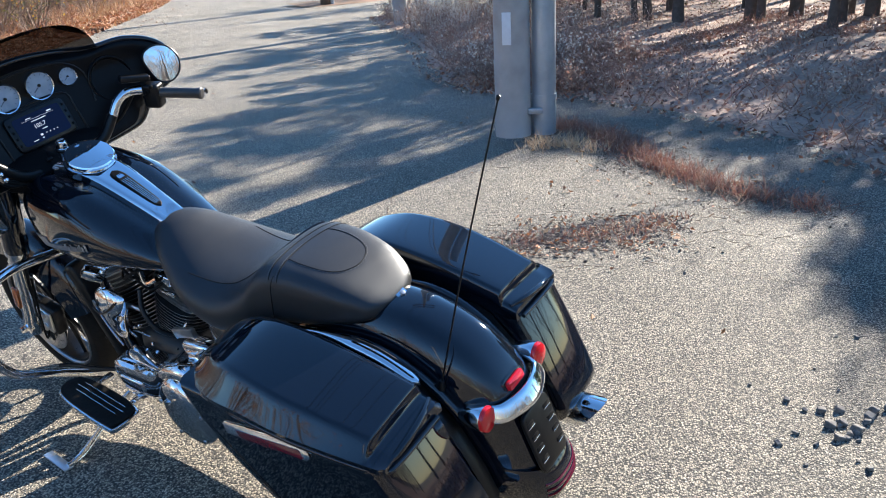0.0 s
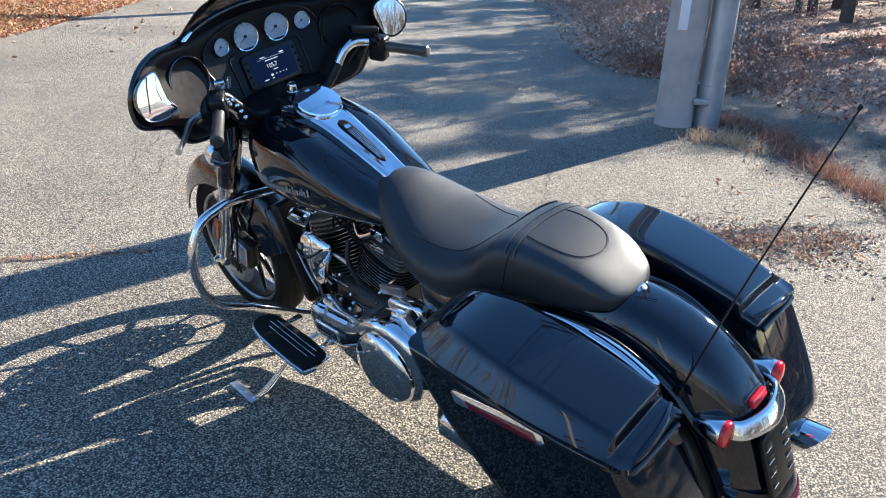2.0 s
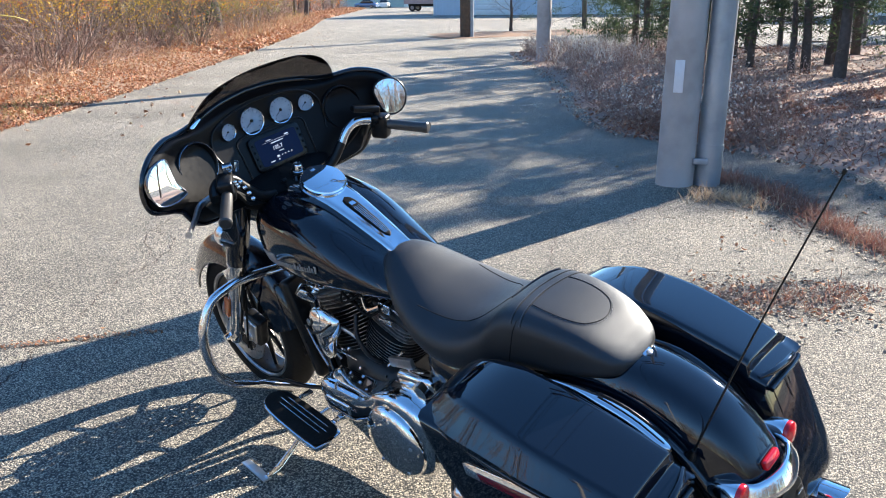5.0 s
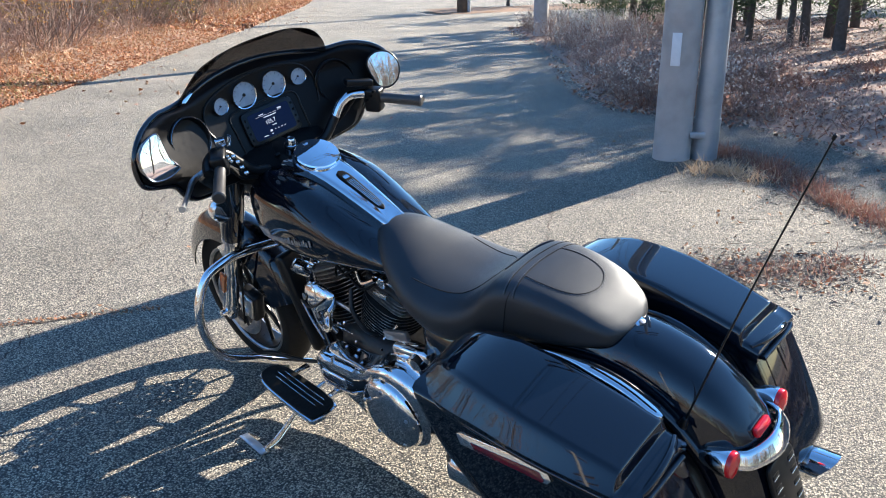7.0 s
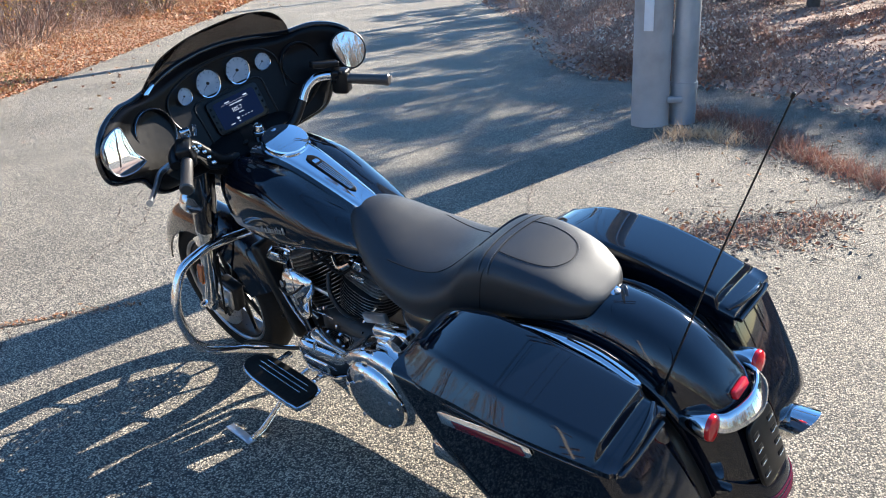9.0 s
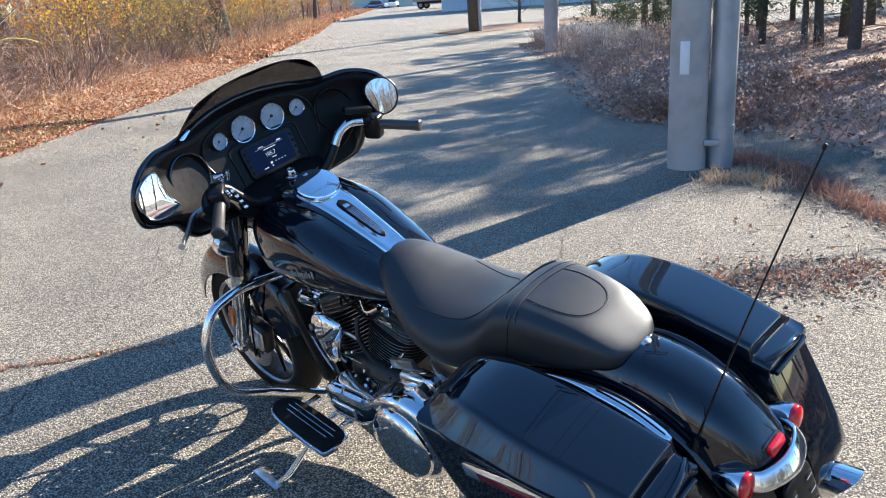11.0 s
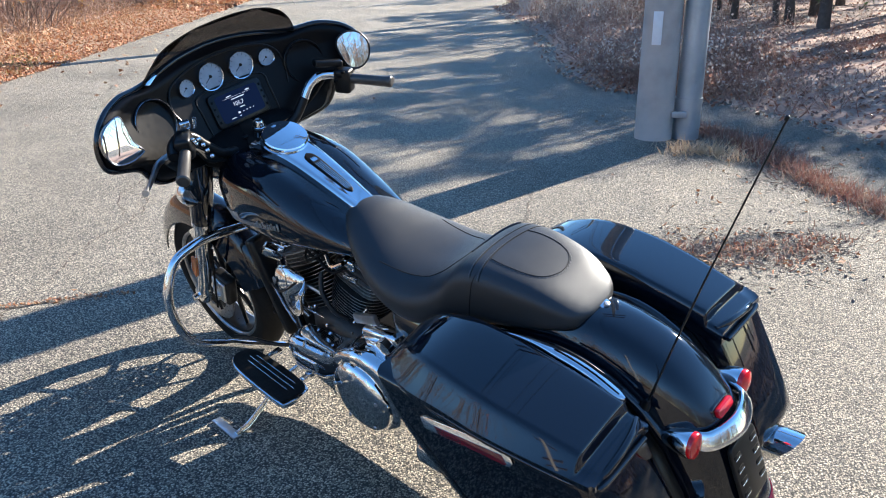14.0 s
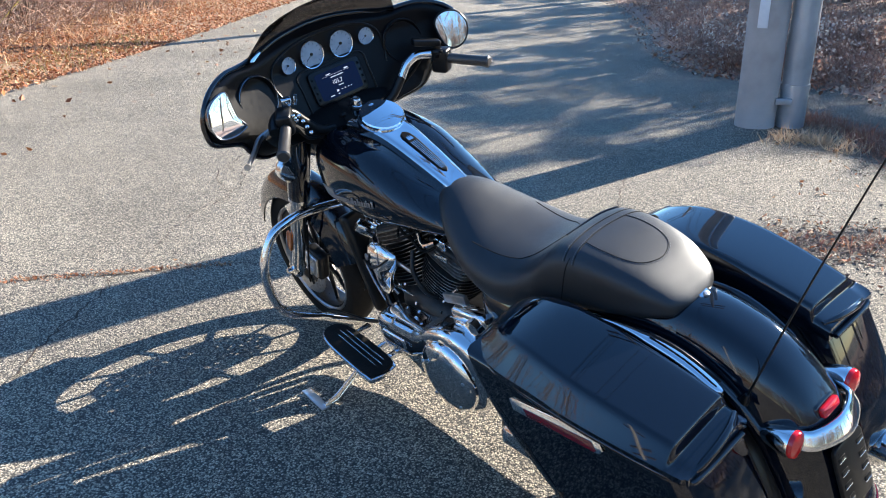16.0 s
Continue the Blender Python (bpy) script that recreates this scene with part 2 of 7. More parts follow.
def grid_bm(rings, closed=True, caps=True, loop=False):
    """A skin over rings of equal length. closed: each ring closes; caps: fill both ends; loop: last ring joins the first."""
    bm = bmesh.new()
    rows = [[bm.verts.new(tuple(float(v) for v in p)) for p in r] for r in rings]
    m = len(rows[0])
    pairs = list(zip(rows, rows[1:])) + ([(rows[-1], rows[0])] if loop else [])
    for a, b in pairs:
        for i in range(m if closed else m - 1):
            j = (i + 1) % m
            bm.faces.new((a[i], a[j], b[j], b[i]))
    if caps and closed and not loop:
        bm.faces.new(rows[0])
        bm.faces.new(rows[-1][::-1])
    bmesh.ops.recalc_face_normals(bm, faces=bm.faces)
    return bm


def ring(y, cx, zt, zb, w, n=2.4, count=36, dip=0.0):
    """A rounded section across the bike at y; dip lowers the middle of its top."""
    out = []
    for i in range(count):
        a = 2 * math.pi * i / count
        c, s = math.cos(a), math.sin(a)
        x = math.copysign(abs(c) ** (2 / n), c) * w
        z = (zt + zb) / 2 + math.copysign(abs(s) ** (2 / n), s) * (zt - zb) / 2
        if dip and s > 0:
            z -= dip * (1 - min(1.0, abs(x) / (0.55 * w)) ** 2)
        out.append((cx + x, y, z))
    return out


def loft(rows, k=5, n=2.4, count=40):
    """Rows of (y, half width, top, bottom[, centre x, exponent, dip]) along the bike."""
    full = [(*r, *(0.0, n, 0.0)[len(r) - 4:]) for r in rows]
    fine = curve_points(full, k)
    return grid_bm([ring(r[0], r[4], r[2], r[3], r[1], r[5], count, r[6]) for r in fine])


def tube(pts, r, k=6, sides=12, closed=False, radii=None):
    """A round bar along a smooth line."""
    line = curve_points(pts, k, closed)
    rad = curve_points([(v,) for v in radii], k)[:, 0] if radii else [r] * len(line)
    up = None
    rings = []
    for i, p in enumerate(line):
        a = line[i - 1] if i or closed else line[i]
        b = line[(i + 1) % len(line)] if i < len(line) - 1 or closed else line[i]
        d = Vector(b - a).normalized()
        if up is None:
            up = d.orthogonal().normalized()
        up = (up - d * up.dot(d)).normalized()
        side = d.cross(up)
        rings.append([Vector(p) + (up * math.cos(2 * math.pi * j / sides) + side * math.sin(2 * math.pi * j / sides)) * float(rad[i]) for j in range(sides)])
    return grid_bm(rings, loop=closed)


def lathe(profile, centre, axis=(1, 0, 0), sides=48, smooth=0, ring_closed=False):
    """Turns (radius, along) about an axis through centre."""
    prof = curve_points(profile, smooth, ring_closed) if smooth else profile
    ax = Vector(axis).normalized()
    u = ax.orthogonal().normalized()
    w = ax.cross(u)
    c = Vector(centre)
    rings = [[c + ax * float(h) + (u * math.cos(2 * math.pi * i / sides) + w * math.sin(2 * math.pi * i / sides)) * max(float(r), 1e-4) for i in range(sides)] for r, h in prof]
    return grid_bm(rings, caps=not ring_closed, loop=ring_closed)


def block(size, m=None, bevel=0.004, seg=2):
    """A box with rounded edges, centred, set by the matrix m."""
    bm = bmesh.new()
    bmesh.ops.create_cube(bm, size=1.0)
    bmesh.ops.scale(bm, vec=size, verts=bm.verts)
    if bevel:
        bmesh.ops.bevel(bm, geom=bm.edges[:], offset=min(bevel, min(size) * 0.45), segments=seg, affect="EDGES", profile=0.5)
    if m is not None:
        bmesh.ops.transform(bm, matrix=m, verts=bm.verts)
    return bm


def slab(outline, m, depth, bevel=0.003):
    """A flat plate with the outline (in its own x, y), depth thick along its z, with rounded rims."""
    bm = bmesh.new()
    f = bm.faces.new([bm.verts.new((float(x), float(y), 0.0)) for x, y in outline])
    ext = bmesh.ops.extrude_face_region(bm, geom=[f])
    bmesh.ops.translate(bm, vec=(0, 0, depth), verts=[v for v in ext["geom"] if isinstance(v, bmesh.types.BMVert)])
    bmesh.ops.recalc_face_normals(bm, faces=bm.faces)
    if bevel:
        flat = [e for e in bm.edges if abs(e.verts[0].co.z - e.verts[1].co.z) < 1e-6]
        bmesh.ops.bevel(bm, geom=flat, offset=bevel, segments=2, affect="EDGES", profile=0.5)
    bmesh.ops.transform(bm, matrix=m, verts=bm.verts)
    return bm


def mirrored(bm):
    c = bm.copy()
    bmesh.ops.scale(c, vec=(-1, 1, 1), verts=c.verts)
    bmesh.ops.reverse_faces(c, faces=c.faces)
    return c


def part(name, bm, mat, parent=None, label="", smooth=True):
    me = bpy.data.meshes.new(name)
    bm.to_mesh(me)
    bm.free()
    me.materials.append(mat)
    if smooth:
        me.polygons.foreach_set("use_smooth", [True] * len(me.polygons))
        me.set_sharp_from_angle(angle=radians(38))
    ob = new(name, me)
    ob.parent = parent
    return tagged(ob, label)


def thing(name, label, category, m=None, group="", kind=""):
    e = new(name)
    e.empty_display_size = 0.1
    if m is not None:
        e.matrix_world = m
    return tagged(e, label, category, group, kind)


def frame_m(origin, normal, up=(0, 0, 1)):
    """A pose whose z looks along normal and whose y is as near up as can be."""
    z = Vector(normal).normalized()
    x = Vector(up).cross(z).normalized()
    y = z.cross(x)
    return Matrix.Translation(origin) @ Matrix((x, y, z)).transposed().to_4x4()


def oval(w, h, count=32, n=2.0):
    return [(math.copysign(abs(math.cos(a)) ** (2 / n), math.cos(a)) * w, math.copysign(abs(math.sin(a)) ** (2 / n), math.sin(a)) * h) for a in (2 * math.pi * i / count for i in range(count))]


# ---- motorcycle: x right, y ahead, z up from the ground under the rear axle ----
LEAN, HEADING = 12.0, 58.0
BIKE = pose(-0.026, 2.068, 0.0, 0, 0, HEADING) @ pose(0, 0, 0, 0, -LEAN, 0)
bike = thing("motorcycle", "gloss black touring motorcycle with chrome trim, leaning on its side stand", "motorcycle", BIKE)


def wheel(name, x, y, z, radius, half, rim_r, spokes, seed_turn):
    """Cast rim with slim forked spokes; tyre, hub and discs are parts of it."""
    c = (x, y, z)
    rim = part(name, lathe([(rim_r - 0.020, -half * 0.72), (rim_r + 0.002, -half * 0.8), (rim_r + 0.006, -half * 0.7), (rim_r - 0.018, -half * 0.5), (rim_r - 0.020, 0), (rim_r - 0.018, half * 0.5), (rim_r + 0.006, half * 0.7), (rim_r + 0.002, half * 0.8), (rim_r - 0.020, half * 0.72), (rim_r - 0.025, 0)], c, sides=72, ring_closed=True), SATIN, bike, "black cast rim with a bright machined lip")
    for sd in (-1, 1):
        part("rim_lip", tube([(x + sd * half * 0.80, y + math.cos(a) * (rim_r - 0.004), z + math.sin(a) * (rim_r - 0.004)) for a in np.linspace(0, 2 * math.pi, 36, endpoint=False)], 0.0085, k=2, sides=8, closed=True), STEEL, rim, "bright machined rim edge")
    r = radius
    tyre_prof = [(rim_r - 0.006, -half * 0.78), (rim_r + 0.016, -half * 0.98), ((r + rim_r) / 2, -half), (r - 0.03, -half * 0.9), (r - 0.008, -half * 0.55), (r, 0), (r - 0.008, half * 0.55), (r - 0.03, half * 0.9), ((r + rim_r) / 2, half), (rim_r + 0.016, half * 0.98), (rim_r - 0.006, half * 0.78), (rim_r - 0.014, 0)]
    part("tyre", lathe(tyre_prof, c, sides=72, smooth=3, ring_closed=True), RUBBER, rim, "black road tyre with a worn tread")
    part("hub", lathe([(0.0, -0.075), (0.045, -0.07), (0.05, -0.03), (0.04, 0.0), (0.05, 0.03), (0.045, 0.07), (0.0, 0.075)], c, sides=32), DARK_METAL, rim)
    cc = Vector(c)
    for i in range(spokes):
        a = 2 * math.pi * i / spokes + seed_turn
        d0, d1 = Vector((0, math.cos(a), math.sin(a))), Vector((0, math.cos(a + 0.12), math.sin(a + 0.12)))
        part("spoke", tube([cc + d0 * 0.04, cc + (d0 + d1).normalized() * (rim_r * 0.55), cc + d1 * (rim_r - 0.016)], 0.009, k=3, sides=8, radii=[0.014, 0.010, 0.0085]), SATIN, rim)
    return rim


FX, FY, FZ = -0.07, 1.70, 0.326          # front axle
front = wheel("front_wheel", FX, FY, FZ, 0.328, 0.06, 0.243, 10, 0.1)
rear = wheel("rear_wheel", 0.0, 0.0, 0.315, 0.322, 0.085, 0.215, 9, 0.0)


def disc(parent, y, z, x, r):
    """A drilled brake disc: a ring plate with rows of small holes, on a spider of arms."""
    bm = bmesh.new()
    na, rs = 72, [r * q for q in (0.66, 0.70, 0.745, 0.79, 0.835, 0.88, 0.925, 0.965, 1.0)]
    vs = [[bm.verts.new((x, y + math.cos(2 * math.pi * i / na) * q, z + math.sin(2 * math.pi * i / na) * q)) for i in range(na)] for q in rs]
    for j in range(len(rs) - 1):
        for i in range(na):
            if j in (1, 3, 5) and (i + j) % 4 == 0:
                continue
            bm.faces.new((vs[j][i], vs[j][(i + 1) % na], vs[j + 1][(i + 1) % na], vs[j + 1][i]))
    bmesh.ops.recalc_face_normals(bm, faces=bm.faces)
    bmesh.ops.solidify(bm, geom=bm.faces[:], thickness=0.005)
    d = part("brake_disc", bm, STEEL, parent, "drilled steel brake disc")
    for i in range(6):
        a = i * math.pi / 3
        part("disc_arm", tube([(x, y + math.cos(a) * 0.04, z + math.sin(a) * 0.04), (x, y + math.cos(a + 0.2) * r * 0.68, z + math.sin(a + 0.2) * r * 0.68)], 0.008, k=2, sides=8), DARK_METAL, parent)
    return d


disc(front, FY, FZ, FX - 0.085, 0.14)
disc(front, FY, FZ, FX + 0.085, 0.14)
disc(rear, 0.0, 0.315, 0.11, 0.145)

# fork: two legs, covers, lower sliders, calipers
RAKE = Vector((0, -0.473, 0.881)).normalized()
for s in (-1, 1):
    base = Vector((FX + s * 0.115, FY, FZ - 0.005))
    leg = part("fork_slider", tube([base - RAKE * 0.035, base + RAKE * 0.03, base + RAKE * 0.10, base + RAKE * 0.44], 0.033, k=4, sides=20, radii=[0.024, 0.037, 0.032, 0.033]), CHROME, bike, "chrome lower fork slider")
    part("axle_clamp", lathe([(0.0, -0.02), (0.03, -0.018), (0.032, 0.018), (0.0, 0.02)], base + Vector((s * 0.012, -0.01, 0.015)), sides=24), CHROME, leg)
    part("axle_nut", lathe([(0.0, 0.028), (0.013, 0.026), (0.015, 0.0), (0.0, 0.0)], base + Vector((s * 0.030, -0.008, 0.012)), axis=(s, 0, 0), sides=6), CHROME, leg)
    part("fork_cover", tube([base + RAKE * 0.44, base + RAKE * 0.48, base + RAKE * 0.80], 0.042, k=4, sides=20, radii=[0.037, 0.042, 0.042]), PAINT, bike, "black upper fork cover")
    part("dust_ring", lathe([(0.03, 0), (0.04, 0.004), (0.04, 0.022), (0.03, 0.026)], base + RAKE * 0.42, axis=RAKE, sides=24), CHROME, leg)
    out = Vector((s, 0, 0))
    part("reflector", slab([(x * 0.016, y * 0.052) for x, y in oval(1, 1, 24, 8)], frame_m(base + RAKE * 0.19 + Vector((0, 0.016, 0)) + out * 0.030, out, RAKE), 0.010), AMBER, leg, "amber side reflector")
    cal = part("brake_caliper", block((0.05, 0.10, 0.13), Matrix.Translation((FX + s * 0.088, FY - 0.135, FZ + 0.055)) @ pose(0, 0, 0, 20, 0, 0), 0.014, 3), DARK_METAL, bike)
    part("caliper_cover", block((0.012, 0.075, 0.10), Matrix.Translation((FX + s * 0.117, FY - 0.138, FZ + 0.058)) @ pose(0, 0, 0, 20, 0, 0), 0.008, 3), ZINC, cal, "grey cast caliper face")
    for j in (-0.03, 0.03):
        part("piston_cover", lathe([(0.0, 0), (0.017, 0), (0.016, 0.008), (0.0, 0.010)], Vector((FX + s * 0.122, FY - 0.138 - j * 0.35, FZ + 0.058 + j)), axis=(s, 0, 0), sides=20), STEEL, cal)
    part("brake_hose", tube([(FX + s * 0.10, FY - 0.12, FZ + 0.12), (FX + s * 0.135, FY - 0.19, FZ + 0.20), (FX + s * 0.12, FY - 0.23, FZ + 0.34), (FX + s * 0.1, FY - 0.28, FZ + 0.5)], 0.006, sides=8), RUBBER, bike)
    part("sensor_wire", tube([(FX + s * 0.06, FY - 0.02, FZ), (FX + s * 0.13, FY - 0.10, FZ - 0.03), (FX + s * 0.14, FY - 0.17, FZ + 0.10), (FX + s * 0.12, FY - 0.21, FZ + 0.26)], 0.004, sides=8), RUBBER, bike)

# front fender
fr = []
for a in np.linspace(24, 165, 34):
    ca, sa = math.cos(radians(a)), math.sin(radians(a))
    R = 0.388 + 0.012 * math.cos(radians(a - 60))
    row = []
    for off, us in ((0.0, np.linspace(-1, 1, 19)), (0.005, np.linspace(1, -1, 19))):
        for u in us:
            rr = R - off - 0.10 * abs(u) ** 3.0
            row.append((FX + u * (0.088 - off * 0.8), FY + ca * rr, FZ + sa * rr))
    fr.append(row)
part("front_fender", grid_bm(fr), PAINT, bike, "black front fender hugging the tyre")
for s in (-1, 1):
    part("fender_bracket", block((0.006, 0.12, 0.05), Matrix.Translation((FX + s * 0.092, FY - 0.07, FZ + 0.28)) @ pose(0, 0, 0, -25, 0, 0), 0.003), CHROME, bike)

# rear fender, with its bottom fascia
line = curve_points([(0.33, 0.66), (0.22, 0.705), (0.08, 0.742), (-0.06, 0.748), (-0.18, 0.724), (-0.288, 0.67), (-0.368, 0.588), (-0.414, 0.495), (-0.443, 0.39), (-0.462, 0.30), (-0.468, 0.245)], 5)
rf = []
for i, (y, z) in enumerate(line):
    a = line[max(i - 1, 0)]
    b = line[min(i + 1, len(line) - 1)]
    ty, tz = b - a
    n = Vector((0, -tz, ty)).normalized()
    if i > len(line) - 4:
        break
    if n.dot(Vector((0, y, z - 0.3))) < 0:
        n = -n
    half = 0.138 - 0.012 * max(0.0, i / len(line) - 0.75) * 4
    row = []
    for off, us in ((0.0, np.linspace(-1, 1, 21)), (0.006, np.linspace(1, -1, 21))):
        for u in us:
            drop = 0.13 * abs(u) ** 4 + 0.028 * u * u + off
            x = u * (half - off)
            row.append((x, y - n.y * drop, z - n.z * drop))
    rf.append(row)
rear_fender = part("rear_fender", grid_bm(rf), PAINT, bike, "wide black rear fender with a smooth crown")
# rounded fascia closing the fender's foot, with thin red reflector arcs
def fascia_y(z, lift=0.0):
    """Depth of the fascia's crown at height z."""
    v = (0.362 - z) / 0.127
    swell = 0.024 * math.sin(math.pi * min(1.0, 0.12 + 0.88 * v) ** 0.8) ** 0.8 - 0.05 * max(0.0, v - 0.78)
    return float(np.interp(z, line[::-1, 1], line[::-1, 0])) - swell - lift


foot = []
for z in np.concatenate([np.linspace(0.362, 0.262, 12), np.linspace(0.254, 0.235, 6)]):
    row = []
    for off, us in ((0.0, np.linspace(-1, 1, 29)), (0.006, np.linspace(1, -1, 29))):
        for u in us:
            row.append((u * (0.132 - off - 0.06 * max(0.0, 0.27 - z)), fascia_y(z) + 0.15 * abs(u) ** 4 + 0.030 * u * u + off, z + 0.030 * abs(u) ** 3))
    foot.append(row)
part("fender_fascia", grid_bm(foot), PAINT, rear_fender, "rounded black fascia along the fender's foot")
for k in range(3):
    zc = 0.320 - k * 0.018
    pts = [(x, fascia_y(zc, 0.0005) + 0.15 * abs(x / 0.132) ** 4 + 0.030 * (x / 0.132) ** 2, zc + 0.030 * abs(x / 0.132) ** 3) for x in np.linspace(-0.070, 0.085, 13)]
    part("reflector_bar", tube(pts, 0.0034, k=2, sides=8), DARK_RED, rear_fender, "dark red reflector strip")
# filler panels between fender and bags
for s in (-1, 1):
    fm = Matrix(((0, 0, s, s * 0.128), (1, 0, 0, 0), (0, 1, 0, 0), (0, 0, 0, 1)))
    part("filler_panel", slab([(0.16, 0.63), (-0.17, 0.63), (-0.215, 0.605), (-0.298, 0.50), (-0.345, 0.40), (-0.370, 0.318), (-0.35, 0.292), (-0.10, 0.285), (0.16, 0.36)][::s], fm, 0.048, 0.008), SATIN, bike, "dark filler panel between fender and bag")
# inner fender skirts hide the tyre
part("fender_strut", tube([(-0.125, 0.2, 0.66), (-0.13, -0.05, 0.685), (-0.128, -0.2, 0.63), (-0.125, -0.3, 0.53)], 0.012, sides=10), PAINT, bike)
part("fender_strut", tube([(0.125, 0.2, 0.66), (0.13, -0.05, 0.685), (0.128, -0.2, 0.63), (0.125, -0.3, 0.53)], 0.012, sides=10), PAINT, bike)
part("antenna_mount", lathe([(0.0, -0.01), (0.012, -0.008), (0.011, 0.012), (0.005, 0.03), (0.0, 0.032)], (-0.118, -0.245, 0.60), axis=(0, -0.35, 0.93), sides=16), SATIN, bike)
part("antenna", tube([(-0.118, -0.25, 0.61), (-0.112, -0.38, 0.97), (-0.108, -0.52, 1.33)], 0.003, k=4, sides=8, radii=[0.0027, 0.0021, 0.0017]), SATIN, bike, "thin black whip antenna")
part("antenna_tip", lathe([(0.0, -0.006), (0.0036, -0.004), (0.0036, 0.004), (0.0, 0.006)], (-0.108, -0.52, 1.332), axis=(0, -0.36, 0.93), sides=12), SATIN, bike)

# licence bracket with slots
lb = frame_m((-0.008, -0.434, 0.435), (0, -1, 0.27))
bracket = part("plate_bracket", slab([(x * 0.060, y * 0.085) for x, y in oval(1, 1, 40, 7)], lb, 0.012, 0.004), SATIN, bike, "black licence plate bracket with chrome-edged slots")
for k in range(4):
    for s in (-1, 1):
        # no hole is cut: a black pad stands in for the opening's dark
        slot = part("slot", slab([(x * 0.014, y * 0.0055) for x, y in oval(1, 1, 16, 6)], lb @ pose(s * 0.038, 0.055 - k * 0.034, 0.0115, 0, 0, 0), 0.0016, 0.0006), RUBBER, bracket)
        part("slot_edge", block((0.026, 0.0024, 0.002), lb @ pose(s * 0.038, 0.0485 - k * 0.034, 0.0135, 0, 0, 0), 0.0008), CHROME, slot, "bright lower edge of the slot")

# tail lamps
bar_pts = [(-0.102, -0.345, 0.546), (-0.082, -0.388, 0.544), (0, -0.414, 0.546), (0.088, -0.388, 0.542), (0.112, -0.345, 0.544)]
bl = curve_points(bar_pts, 6)
bar_rings = []
for i, p in enumerate(bl):
    d = (bl[min(i + 1, len(bl) - 1)] - bl[max(i - 1, 0)])
    d = Vector(d).normalized()
    outw = d.cross(Vector((0, 0, 1))).normalized()
    up = outw.cross(d)
    h = 0.03 - 0.006 * abs(2 * i / (len(bl) - 1) - 1)
    flat, face = up * 0.86 - outw * 0.50, outw * 0.86 + up * 0.50
    bar_rings.append([Vector(p) + face * x * 0.008 + flat * y * h * 0.85 for x, y in oval(1, 1, 24, 3.4)])
part("light_bar", grid_bm(bar_rings), CHROME, bike, "curved chrome turn signal bar")
for s in (-1, 1):
    c = Vector((0.129 if s > 0 else -0.119, -0.352, 0.548))
    ax = Vector((0, -1, 0.06)).normalized()
    shell = part("turn_signal", lathe([(0.0, -0.075), (0.008, -0.07), (0.022, -0.048), (0.030, -0.018), (0.033, 0.004), (0.032, 0.010), (0.0, 0.010)], c, axis=ax, sides=32), CHROME, bike, "chrome bullet turn signal")
    part("lens", lathe([(0.031, 0.008), (0.032, 0.014), (0.029, 0.020), (0.016, 0.024), (0.0, 0.025)], c, axis=ax, sides=32), RED, shell, "bright red lens")
tl = frame_m((-0.004, -0.372, 0.577), (0, -0.95, 0.32))
part("tail_lamp", slab([(x * 0.032, y * 0.0115) for x, y in oval(1, 1, 40, 8)], tl, 0.014, 0.004), RED, bike, "red centre tail lamp")
part("lamp_base", slab([(x * 0.040, y * 0.019) for x, y in oval(1, 1, 32, 4.5)], tl @ pose(0, 0, -0.02), 0.022, 0.004), PAINT, bike)


